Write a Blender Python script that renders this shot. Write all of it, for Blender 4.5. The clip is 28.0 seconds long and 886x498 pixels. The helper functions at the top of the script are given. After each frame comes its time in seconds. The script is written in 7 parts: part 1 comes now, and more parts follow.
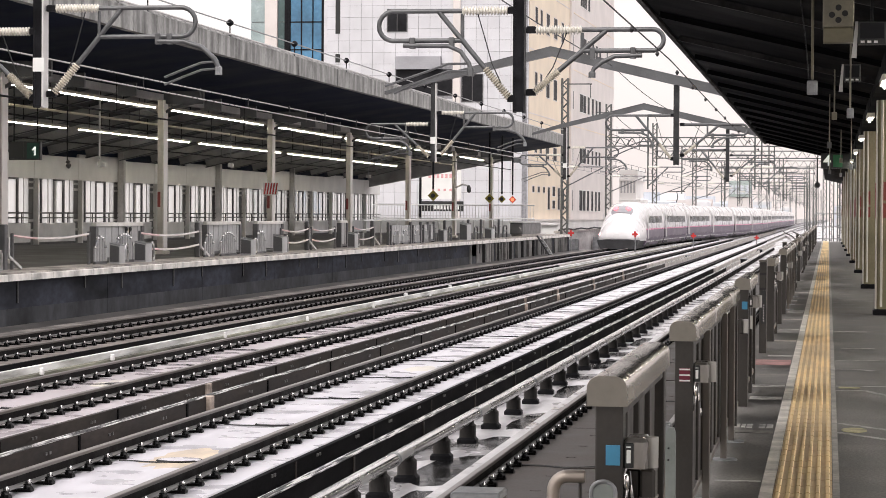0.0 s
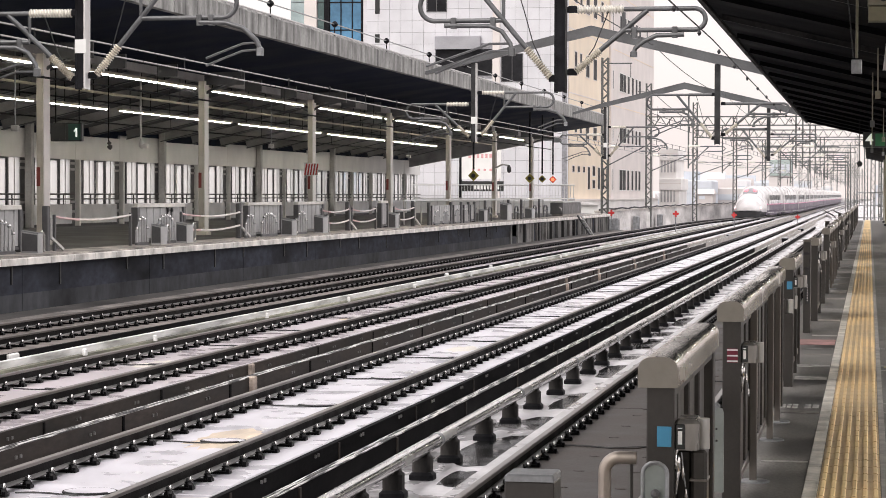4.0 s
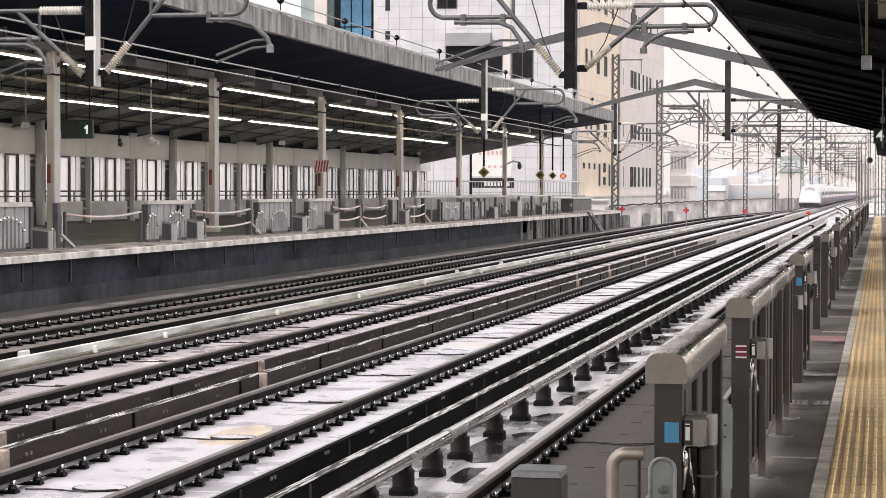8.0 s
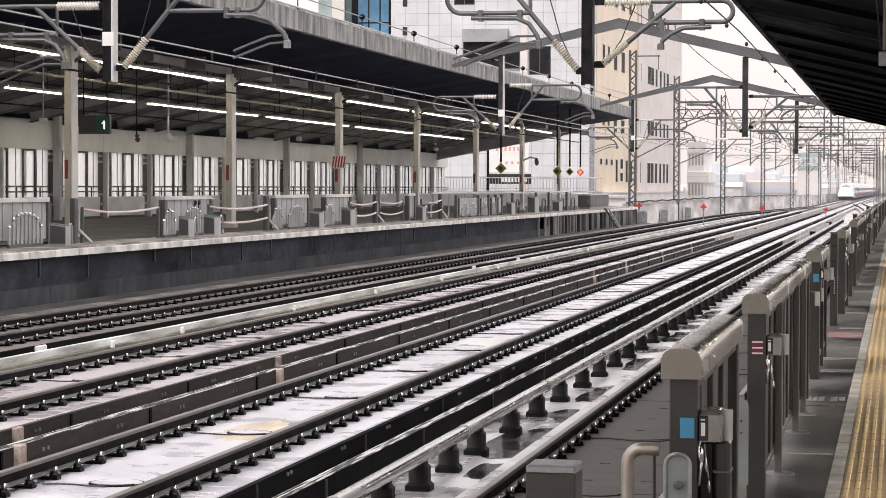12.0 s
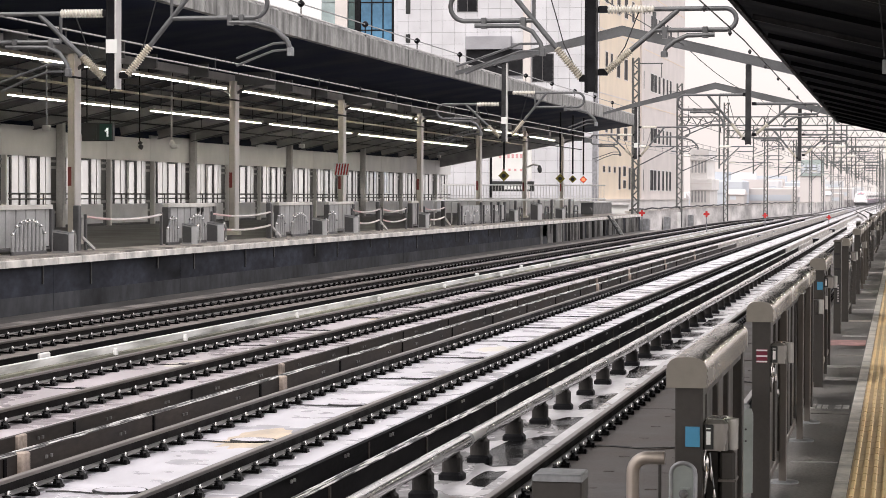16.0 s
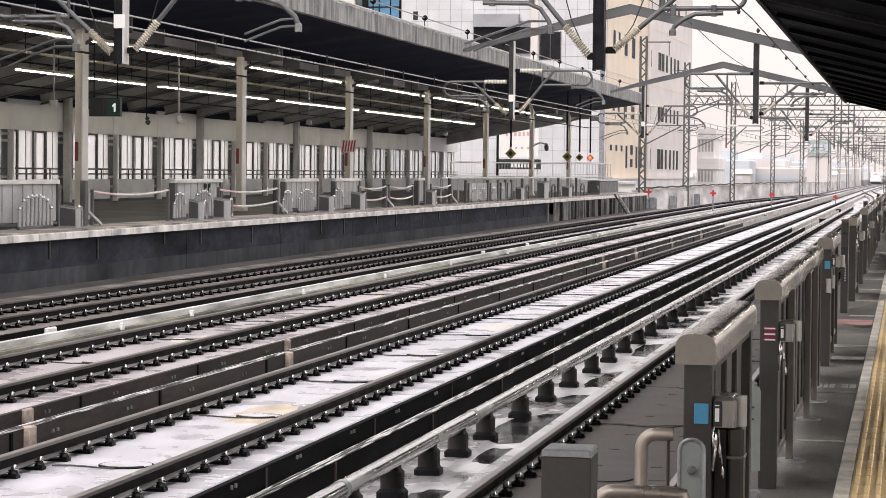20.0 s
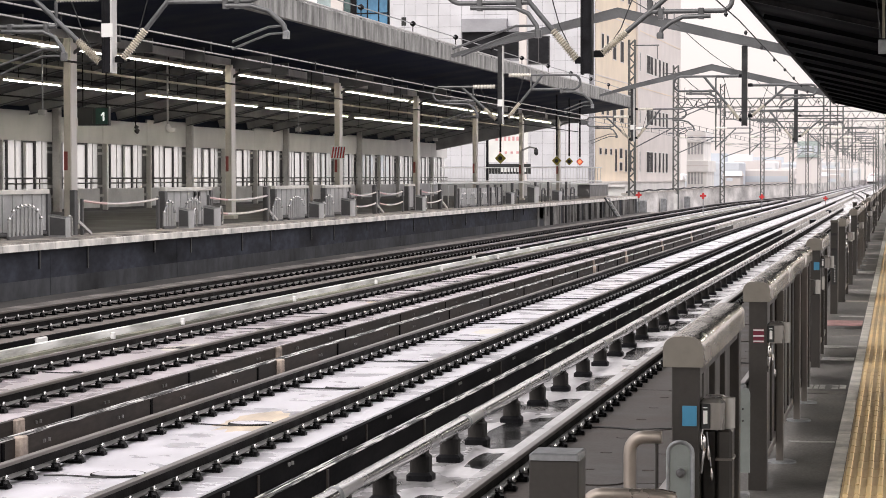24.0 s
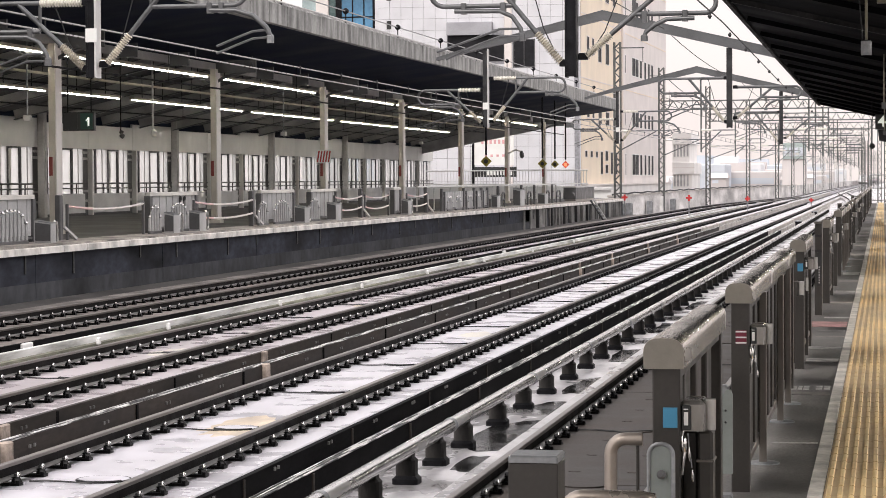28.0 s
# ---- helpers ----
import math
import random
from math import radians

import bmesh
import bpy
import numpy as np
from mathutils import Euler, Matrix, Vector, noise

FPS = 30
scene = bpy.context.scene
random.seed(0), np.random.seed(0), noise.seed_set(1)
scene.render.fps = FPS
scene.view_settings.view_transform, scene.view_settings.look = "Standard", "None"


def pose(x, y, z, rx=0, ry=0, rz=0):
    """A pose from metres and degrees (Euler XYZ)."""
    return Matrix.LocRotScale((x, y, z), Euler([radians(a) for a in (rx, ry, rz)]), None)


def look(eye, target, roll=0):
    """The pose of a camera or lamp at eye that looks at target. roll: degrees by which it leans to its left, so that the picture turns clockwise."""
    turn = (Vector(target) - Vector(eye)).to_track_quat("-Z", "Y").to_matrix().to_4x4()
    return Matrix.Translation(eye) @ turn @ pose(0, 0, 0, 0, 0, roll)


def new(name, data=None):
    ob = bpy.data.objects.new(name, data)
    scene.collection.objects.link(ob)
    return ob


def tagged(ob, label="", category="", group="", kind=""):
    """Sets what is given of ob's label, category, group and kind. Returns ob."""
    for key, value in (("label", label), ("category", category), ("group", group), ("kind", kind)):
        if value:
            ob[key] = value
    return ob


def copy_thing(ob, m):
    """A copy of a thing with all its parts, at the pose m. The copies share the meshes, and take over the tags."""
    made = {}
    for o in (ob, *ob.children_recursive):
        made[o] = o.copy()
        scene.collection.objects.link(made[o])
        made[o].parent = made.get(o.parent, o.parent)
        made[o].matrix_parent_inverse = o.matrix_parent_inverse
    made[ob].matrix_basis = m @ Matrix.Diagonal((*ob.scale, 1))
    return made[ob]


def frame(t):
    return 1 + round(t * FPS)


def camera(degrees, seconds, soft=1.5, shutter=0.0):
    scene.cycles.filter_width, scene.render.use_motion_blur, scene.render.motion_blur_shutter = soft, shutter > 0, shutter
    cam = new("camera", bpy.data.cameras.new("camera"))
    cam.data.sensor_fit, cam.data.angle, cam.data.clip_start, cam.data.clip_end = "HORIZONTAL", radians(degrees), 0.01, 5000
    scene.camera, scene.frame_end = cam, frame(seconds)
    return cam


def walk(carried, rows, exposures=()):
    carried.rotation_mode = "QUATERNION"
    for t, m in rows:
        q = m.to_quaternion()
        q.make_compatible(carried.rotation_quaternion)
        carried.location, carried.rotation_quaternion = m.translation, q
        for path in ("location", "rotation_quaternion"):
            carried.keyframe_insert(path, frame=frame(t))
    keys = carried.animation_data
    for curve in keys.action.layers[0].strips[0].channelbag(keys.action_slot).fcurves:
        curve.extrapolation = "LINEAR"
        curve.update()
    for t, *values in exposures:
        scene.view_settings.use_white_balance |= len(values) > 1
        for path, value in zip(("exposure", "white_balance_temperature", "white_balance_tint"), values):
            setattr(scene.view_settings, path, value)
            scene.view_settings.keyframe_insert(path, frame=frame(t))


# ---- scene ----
cam = camera(21.8, 28.0, soft=0.75)
PATH = [
(0.0, 0.015, -0.001, 1.380, 89.123, -0.333, 9.501), (0.5, 0.018, -0.001, 1.381, 88.950, -0.158, 9.699),
(1.0, 0.014, 0.001, 1.380, 88.851, -0.008, 9.912), (1.5, 0.006, -0.001, 1.382, 88.796, 0.017, 10.115),
(2.0, -0.003, -0.003, 1.382, 88.768, -0.025, 10.263), (2.5, -0.010, -0.002, 1.381, 88.729, -0.054, 10.391),
(3.0, -0.016, -0.001, 1.382, 88.669, -0.137, 10.460), (3.5, -0.019, -0.001, 1.384, 88.613, -0.186, 10.503),
(5.5, 0.002, 0.000, 1.384, 88.725, -0.028, 10.464), (6.0, 0.003, 0.000, 1.382, 88.764, -0.014, 10.507),
(6.5, 0.001, -0.001, 1.382, 88.765, -0.022, 10.557), (7.0, -0.000, -0.001, 1.382, 88.722, -0.036, 10.610),
(7.5, -0.002, -0.003, 1.382, 88.634, -0.057, 10.693), (8.0, -0.007, -0.000, 1.382, 88.540, -0.110, 10.755),
(8.5, -0.010, -0.001, 1.381, 88.462, -0.109, 10.800), (9.0, -0.012, 0.000, 1.382, 88.429, -0.119, 10.815),
(9.5, -0.010, -0.001, 1.382, 88.410, -0.110, 10.837), (10.0, -0.004, -0.001, 1.381, 88.431, -0.117, 10.879),
(10.5, 0.001, 0.001, 1.379, 88.434, -0.107, 10.946), (11.0, -0.000, 0.000, 1.380, 88.434, -0.107, 11.026),
(11.5, 0.001, -0.002, 1.377, 88.450, -0.168, 11.119), (12.0, -0.003, 0.002, 1.379, 88.440, -0.197, 11.179),
(12.5, -0.003, 0.001, 1.379, 88.449, -0.182, 11.222), (14.5, -0.003, 0.001, 1.380, 88.604, -0.188, 11.202),
(15.0, -0.005, 0.000, 1.383, 88.641, -0.223, 11.199), (15.5, -0.009, 0.000, 1.382, 88.644, -0.244, 11.217),
(16.0, -0.010, -0.001, 1.383, 88.620, -0.218, 11.250), (16.5, -0.014, 0.001, 1.380, 88.568, -0.309, 11.246),
(17.0, -0.018, -0.001, 1.381, 88.530, -0.383, 11.215), (17.5, -0.017, 0.001, 1.379, 88.497, -0.487, 11.195),
(18.0, -0.009, -0.003, 1.378, 88.429, -0.509, 11.238), (18.5, -0.011, -0.001, 1.376, 88.353, -0.505, 11.311),
(19.0, -0.015, 0.002, 1.378, 88.242, -0.506, 11.398), (19.5, -0.022, 0.002, 1.377, 88.131, -0.584, 11.428),
(20.0, -0.021, -0.001, 1.376, 88.061, -0.579, 11.397), (20.5, -0.018, 0.000, 1.377, 88.038, -0.559, 11.335),
(21.0, -0.015, 0.003, 1.378, 88.058, -0.459, 11.304), (21.5, -0.015, 0.000, 1.378, 88.112, -0.372, 11.264),
(23.5, -0.013, 0.001, 1.379, 88.163, -0.016, 11.216), (24.0, -0.008, -0.003, 1.376, 88.197, 0.053, 11.172),
(24.5, -0.007, -0.000, 1.377, 88.235, 0.084, 11.087), (25.0, -0.001, 0.001, 1.376, 88.288, 0.141, 11.005),
(25.5, 0.001, 0.001, 1.377, 88.329, 0.187, 10.949), (26.0, 0.002, -0.002, 1.375, 88.357, 0.214, 10.916),
(26.5, 0.005, -0.001, 1.376, 88.349, 0.307, 10.910), (27.0, 0.009, 0.002, 1.375, 88.320, 0.300, 10.885),
(27.5, 0.011, -0.002, 1.376, 88.290, 0.348, 10.858), (28.0, 0.011, -0.002, 1.375, 88.281, 0.347, 10.837)]
walk(cam, [(t, pose(x, y, z, rx, 0, rz) @ pose(0, 0, 0, 0, 0, -ro)) for t, x, y, z, rx, ro, rz in PATH], exposures=[(0.0, 0.35), (28.0, 0.35)])

# ---- light: bright overcast sky, soft sun behind thin cloud ----
world = bpy.data.worlds.new("overcast")
scene.world = world
world.use_nodes = True
wn, wl = world.node_tree.nodes, world.node_tree.links
sky = wn.new("ShaderNodeTexSky")
sky.sky_type, sky.sun_disc = "NISHITA", False
sky.sun_elevation, sky.sun_rotation = radians(42), radians(200)
sky.air_density, sky.dust_density = 1.0, 4.0
veil = wn.new("ShaderNodeMixRGB")
veil.inputs["Fac"].default_value = 0.9
tc = wn.new("ShaderNodeTexCoord")
cloud = wn.new("ShaderNodeTexNoise")
cloud.inputs["Scale"].default_value, cloud.inputs["Detail"].default_value = 3.0, 6.0
tone = wn.new("ShaderNodeValToRGB")
tone.color_ramp.elements[0].position, tone.color_ramp.elements[1].position = 0.3, 0.7
tone.color_ramp.elements[0].color, tone.color_ramp.elements[1].color = (0.92, 0.86, 0.865, 1), (1.04, 0.99, 0.99, 1)
wl.new(tc.outputs["Generated"], cloud.inputs["Vector"])
wl.new(cloud.outputs["Fac"], tone.inputs["Fac"])
# an overcast sky is brighter overhead than at the hazy horizon
axes, lift = wn.new("ShaderNodeSeparateXYZ"), wn.new("ShaderNodeMapRange")
wl.new(tc.outputs["Generated"], axes.inputs["Vector"])
wl.new(axes.outputs["Z"], lift.inputs["Value"])
lift.inputs["To Min"].default_value, lift.inputs["To Max"].default_value = 5.7, 12.8
dome = wn.new("ShaderNodeVectorMath")
dome.operation = "SCALE"
warm = wn.new("ShaderNodeValToRGB")
warm.color_ramp.elements[0].position, warm.color_ramp.elements[1].position = 0.02, 0.3
warm.color_ramp.elements[0].color, warm.color_ramp.elements[1].color = (1.02, 0.965, 0.93, 1), (1.0, 1.0, 1.0, 1)
wl.new(axes.outputs["Z"], warm.inputs["Fac"])
haze = wn.new("ShaderNodeMixRGB")
haze.blend_type, haze.inputs["Fac"].default_value = "MULTIPLY", 1.0
wl.new(tone.outputs["Color"], haze.inputs["Color1"])
wl.new(warm.outputs["Color"], haze.inputs["Color2"])
wl.new(haze.outputs["Color"], dome.inputs[0])
wl.new(lift.outputs["Result"], dome.inputs["Scale"])
wl.new(sky.outputs["Color"], veil.inputs["Color1"])
wl.new(dome.outputs["Vector"], veil.inputs["Color2"])
wl.new(veil.outputs["Color"], wn["Background"].inputs["Color"])
wn["Background"].inputs["Strength"].default_value = 0.15
sun = new("sun", bpy.data.lights.new("sun", "SUN"))
sun.data.energy, sun.data.angle, sun.data.color = 0.8, radians(20), (1.0, 0.96, 0.9)
sun.matrix_world = look((0, 0, 60), (math.sin(radians(200)) * -40, math.cos(radians(200)) * -40, 60 - 36))

# ---- mesh tools ----
class Mesh:
    """Vertices and faces gathered for one part."""
    def __init__(self):
        self.v, self.f, self.smooth = [], [], False

    def face_set(self, pts, faces):
        o = len(self.v)
        self.v += [tuple(p) for p in pts]
        self.f += [tuple(i + o for i in fc) for fc in faces]
        return self

    def box(self, x0, x1, y0, y1, z0, z1):
        p = [(x, y, z) for z in (z0, z1) for x, y in ((x0, y0), (x1, y0), (x1, y1), (x0, y1))]
        return self.face_set(p, [(3, 2, 1, 0), (4, 5, 6, 7), (0, 1, 5, 4), (1, 2, 6, 5), (2, 3, 7, 6), (3, 0, 4, 7)])

    def block(self, x0, x1, y0, y1, z0, z1, c=0.01):
        """A box whose top edges and uprights are chamfered."""
        def ring(d, z, k):
            return [(x0 + d + k, y0 + d, z), (x1 - d - k, y0 + d, z), (x1 - d, y0 + d + k, z), (x1 - d, y1 - d - k, z),
                    (x1 - d - k, y1 - d, z), (x0 + d + k, y1 - d, z), (x0 + d, y1 - d - k, z), (x0 + d, y0 + d + k, z)]
        p = ring(0, z0, c) + ring(0, z1 - c, c) + ring(c, z1, c * 0.5)
        f = [tuple(range(7, -1, -1)), tuple(range(16, 24))]
        for b in (0, 8):
            f += [(b + i, b + (i + 1) % 8, b + 8 + (i + 1) % 8, b + 8 + i) for i in range(8)]
        return self.face_set(p, f)

    def prism(self, prof, y0, y1):
        """A closed outline of (x, z), drawn along y."""
        n = len(prof)
        p = [(x, y0, z) for x, z in prof] + [(x, y1, z) for x, z in prof]
        return self.face_set(p, [tuple(range(n)), tuple(range(2 * n - 1, n - 1, -1))] + [(i, i + n, (i + 1) % n + n, (i + 1) % n) for i in range(n)])

    def prism_x(self, prof, x0, x1):
        """A closed outline of (y, z), drawn along x."""
        n = len(prof)
        p = [(x0, y, z) for y, z in prof] + [(x1, y, z) for y, z in prof]
        return self.face_set(p, [tuple(range(n - 1, -1, -1)), tuple(range(n, 2 * n))] + [((i + 1) % n, (i + 1) % n + n, i + n, i) for i in range(n)])

    def ribbon(self, prof, line):
        """A closed outline of (x, z) carried along a line of (x, y, z), for rails on a curve."""
        n, m = len(prof), len(line)
        p = [(lx + x, ly, lz + z) for lx, ly, lz in line for x, z in prof]
        f = [tuple(range(n)), tuple(range(n * m - 1, n * (m - 1) - 1, -1))]
        for k in range(m - 1):
            f += [(k * n + i, (k + 1) * n + i, (k + 1) * n + (i + 1) % n, k * n + (i + 1) % n) for i in range(n)]
        return self.face_set(p, f)

    def tube(self, pts, r, n=8, r1=None):
        """A round bar through the points; r1: radius at its end."""
        pts = [Vector(q) for q in pts]
        m = len(pts)
        p, u = [], None
        for k in range(m):
            d = (pts[min(k + 1, m - 1)] - pts[max(k - 1, 0)]).normalized()
            if u is None:
                u = d.orthogonal().normalized()
            u = (u - d * u.dot(d)).normalized()
            w = d.cross(u)
            rr = r if r1 is None else r + (r1 - r) * k / (m - 1)
            p += [pts[k] + (u * math.cos(2 * math.pi * i / n) + w * math.sin(2 * math.pi * i / n)) * rr for i in range(n)]
        f = [tuple(range(n - 1, -1, -1)), tuple(range(n * (m - 1), n * m))]
        for k in range(m - 1):
            f += [(k * n + i, k * n + (i + 1) % n, (k + 1) * n + (i + 1) % n, (k + 1) * n + i) for i in range(n)]
        self.smooth = True
        return self.face_set(p, f)

    def bar(self, a, b, w, h):
        """A flat-sided bar from a to b, w wide and h high."""
        a, b = Vector(a), Vector(b)
        d = (b - a).normalized()
        s = d.cross(Vector((0, 0, 1)))
        s = s.normalized() if s.length > 1e-4 else Vector((1, 0, 0))
        u = s.cross(d)
        p = [q + s * i * w / 2 + u * j * h / 2 for q in (a, b) for i, j in ((-1, -1), (1, -1), (1, 1), (-1, 1))]
        return self.face_set(p, [(0, 1, 2, 3), (7, 6, 5, 4), (0, 4, 5, 1), (1, 5, 6, 2), (2, 6, 7, 3), (3, 7, 4, 0)])

    def lathe(self, a, b, prof, n=10):
        """Rings of (share of the way from a to b, radius)."""
        a, b = Vector(a), Vector(b)
        d = (b - a).normalized()
        u = d.orthogonal().normalized()
        w = d.cross(u)
        m = len(prof)
        p = [a + (b - a) * s + (u * math.cos(2 * math.pi * i / n) + w * math.sin(2 * math.pi * i / n)) * r for s, r in prof for i in range(n)]
        f = [tuple(range(n - 1, -1, -1)), tuple(range(n * (m - 1), n * m))]
        for k in range(m - 1):
            f += [(k * n + i, k * n + (i + 1) % n, (k + 1) * n + (i + 1) % n, (k + 1) * n + i) for i in range(n)]
        self.smooth = True
        return self.face_set(p, f)

    def data(self, name, mat, flat=False):
        me = bpy.data.meshes.new(name)
        me.from_pydata(self.v, [], self.f)
        bm = bmesh.new()
        bm.from_mesh(me)
        bmesh.ops.recalc_face_normals(bm, faces=bm.faces)
        bm.to_mesh(me)
        bm.free()
        me.materials.append(mat)
        if self.smooth and not flat:
            me.shade_smooth()
            me.set_sharp_from_angle(angle=radians(40))
        return me


def part(name, m, mat, parent, label="", at=None):
    ob = new(name, m.data(name, mat) if isinstance(m, Mesh) else m)
    ob.parent = parent
    if at is not None:
        ob.matrix_basis = at
    return tagged(ob, label)


def solo(name, m, mat, label, category="", group="", kind="", at=None):
    ob = new(name, m.data(name, mat) if isinstance(m, Mesh) else m)
    if at is not None:
        ob.matrix_basis = at
    return tagged(ob, label, category, group, kind)


def thing(name, label, category="", group="", kind="", at=(0, 0, 0)):
    ob = new(name)
    ob.empty_display_size = 0.1
    ob.location = at
    return tagged(ob, label, category, group, kind)


# ---- materials ----
def mat(name, base, rough=0.6, metal=0.0, vary=0.15, scale=6.0, fine=60.0, bump=0.05, dark=None, stretch=(1, 1, 1), wet=0.0, rand=0.0, coat=0.0, spec=0.5, place=False, edge=(0.3, 0.65)):
    """A surface with stains at one scale, grain at another, and relief. wet: share of shiny damp patches; place: the pattern runs on over neighbouring pieces."""
    m = bpy.data.materials.new(name)
    m.use_nodes = True
    n, l = m.node_tree.nodes, m.node_tree.links
    b = n["Principled BSDF"]
    tc = n.new("ShaderNodeTexCoord")
    mp = n.new("ShaderNodeMapping")
    mp.inputs["Scale"].default_value = stretch
    l.new(n.new("ShaderNodeNewGeometry").outputs["Position"] if place else tc.outputs["Object"], mp.inputs["Vector"])
    n1, n2 = n.new("ShaderNodeTexNoise"), n.new("ShaderNodeTexNoise")
    for q, s, d in ((n1, scale, 5), (n2, fine, 3)):
        q.inputs["Scale"].default_value, q.inputs["Detail"].default_value = s, d
        l.new(mp.outputs["Vector"], q.inputs["Vector"])
    ramp = n.new("ShaderNodeValToRGB")
    lo = dark or tuple(c * (1 - vary * 2) for c in base)
    hi = tuple(min(1, c * (1 + vary)) for c in base)
    ramp.color_ramp.elements[0].position, ramp.color_ramp.elements[1].position = edge
    ramp.color_ramp.elements[0].color, ramp.color_ramp.elements[1].color = (*lo, 1), (*hi, 1)
    l.new(n1.outputs["Fac"], ramp.inputs["Fac"])
    mix = n.new("ShaderNodeMixRGB")
    mix.blend_type = "OVERLAY"
    mix.inputs["Fac"].default_value = min(0.6, vary * 1.5)
    l.new(ramp.outputs["Color"], mix.inputs["Color1"])
    l.new(n2.outputs["Fac"], mix.inputs["Color2"])
    out = mix.outputs["Color"]
    if rand:
        oi = n.new("ShaderNodeObjectInfo")
        hs = n.new("ShaderNodeHueSaturation")
        mr = n.new("ShaderNodeMapRange")
        mr.inputs["To Min"].default_value, mr.inputs["To Max"].default_value = 1 - rand, 1 + rand
        l.new(oi.outputs["Random"], mr.inputs["Value"])
        l.new(mr.outputs["Result"], hs.inputs["Value"])
        l.new(out, hs.inputs["Color"])
        out = hs.outputs["Color"]
    l.new(out, b.inputs["Base Color"])
    rr = n.new("ShaderNodeMapRange")
    rr.inputs["From Min"].default_value, rr.inputs["From Max"].default_value = 0.35, 0.65
    rr.inputs["To Min"].default_value, rr.inputs["To Max"].default_value = max(0.03, rough - 0.12 - wet), min(1, rough + 0.1)
    l.new(n1.outputs["Fac"], rr.inputs["Value"])
    l.new(rr.outputs["Result"], b.inputs["Roughness"])
    b.inputs["Metallic"].default_value = metal
    b.inputs["Coat Weight"].default_value = coat
    b.inputs["Specular IOR Level"].default_value = spec
    if bump:
        bp = n.new("ShaderNodeBump")
        bp.inputs["Strength"].default_value, bp.inputs["Distance"].default_value = min(1, bump * 4), 0.01
        l.new(n2.outputs["Fac"], bp.inputs["Height"])
        l.new(bp.outputs["Normal"], b.inputs["Normal"])
    return m


def glow(name, color, strength):
    m = bpy.data.materials.new(name)
    m.use_nodes = True
    b = m.node_tree.nodes["Principled BSDF"]
    b.inputs["Base Color"].default_value = (*color, 1)
    b.inputs["Emission Color"].default_value, b.inputs["Emission Strength"].default_value = (*color, 1), strength
    return m


SLAB = mat("wet_track_slab_concrete", (0.555, 0.54, 0.58), 0.34, vary=0.06, scale=1.4, fine=26, bump=0.012, wet=0.03, rand=0.05, place=True)
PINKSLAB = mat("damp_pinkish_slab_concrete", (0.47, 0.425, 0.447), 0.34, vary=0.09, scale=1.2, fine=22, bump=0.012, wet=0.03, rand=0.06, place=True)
# dry slabs, darkened for the shade of the roof overhang
DRY = mat("dry_shaded_slab_concrete", (0.052, 0.044, 0.040), 0.7, vary=0.28, scale=1.2, fine=24, bump=0.05, rand=0.05, spec=0.3, place=True)
LOOPSLAB = mat("dark_loop_slab", (0.235, 0.21, 0.195), 0.7, vary=0.22, scale=1.2, fine=22, bump=0.05, rand=0.06, spec=0.2, place=True)
WETE = mat("soaked_slab_edge", (0.42, 0.41, 0.42), 0.45, vary=0.2, scale=1.8, fine=20, bump=0.04, wet=0.2, dark=(0.16, 0.155, 0.155), stretch=(1, 0.5, 1), place=True)
BED = mat("damp_trackbed_concrete", (0.60, 0.585, 0.605), 0.45, vary=0.16, scale=1.1, fine=12, bump=0.06, wet=0.25, dark=(0.17, 0.165, 0.165), stretch=(1, 0.5, 1))
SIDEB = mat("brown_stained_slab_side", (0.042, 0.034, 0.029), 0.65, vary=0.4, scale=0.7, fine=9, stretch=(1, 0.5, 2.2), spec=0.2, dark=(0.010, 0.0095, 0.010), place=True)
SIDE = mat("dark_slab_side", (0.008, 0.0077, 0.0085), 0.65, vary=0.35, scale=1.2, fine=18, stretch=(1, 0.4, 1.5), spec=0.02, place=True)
# lime crust, with the wet highlights painted into the same white
LIME = mat("lime_crust_wet_gleam", (0.62, 0.61, 0.595), 0.55, edge=(0.46, 0.57), vary=0.2, scale=3.2, fine=30, stretch=(9, 0.45, 9), bump=0.08, dark=(0.012, 0.011, 0.011), place=True)
FOOTM = mat("sky_lit_foot_steel", (0.16, 0.155, 0.15), 0.45, vary=0.25, scale=6, fine=40, stretch=(1, 0.4, 1))
OLIVE = mat("aged_olive_conduit", (0.15, 0.135, 0.09), 0.5, vary=0.12, scale=3, fine=30)
RAILM = mat("rail_steel", (0.010, 0.009, 0.009), 0.55, vary=0.3, scale=3, fine=40, spec=0.06)
RAILTOP = mat("rail_head_worn", (0.17, 0.15, 0.14), 0.4, metal=0.6, vary=0.1, scale=2, fine=30, stretch=(1, 0.05, 1), bump=0.01)
CLIP = mat("rail_clip_iron", (0.007, 0.007, 0.0075), 0.4, vary=0.3, scale=20, fine=90, spec=0.06)
BOLT = mat("wet_bolt_head", (0.62, 0.62, 0.61), 0.2, metal=0.9, vary=0.1, scale=20, fine=90, bump=0)
STEEL = mat("polished_pipe", (0.60, 0.59, 0.58), 0.25, metal=0.95, vary=0.12, scale=3, fine=60, stretch=(1, 0.1, 1), bump=0.01)
IRON = mat("weathered_post", (0.06, 0.056, 0.054), 0.7, vary=0.3, scale=3.5, fine=30, stretch=(1, 1, 0.25), spec=0.1, dark=(0.010, 0.010, 0.010), rand=0.3)
LEDGE = mat("pale_ledge_concrete", (0.24, 0.22, 0.205), 0.8, vary=0.35, scale=0.8, fine=16)
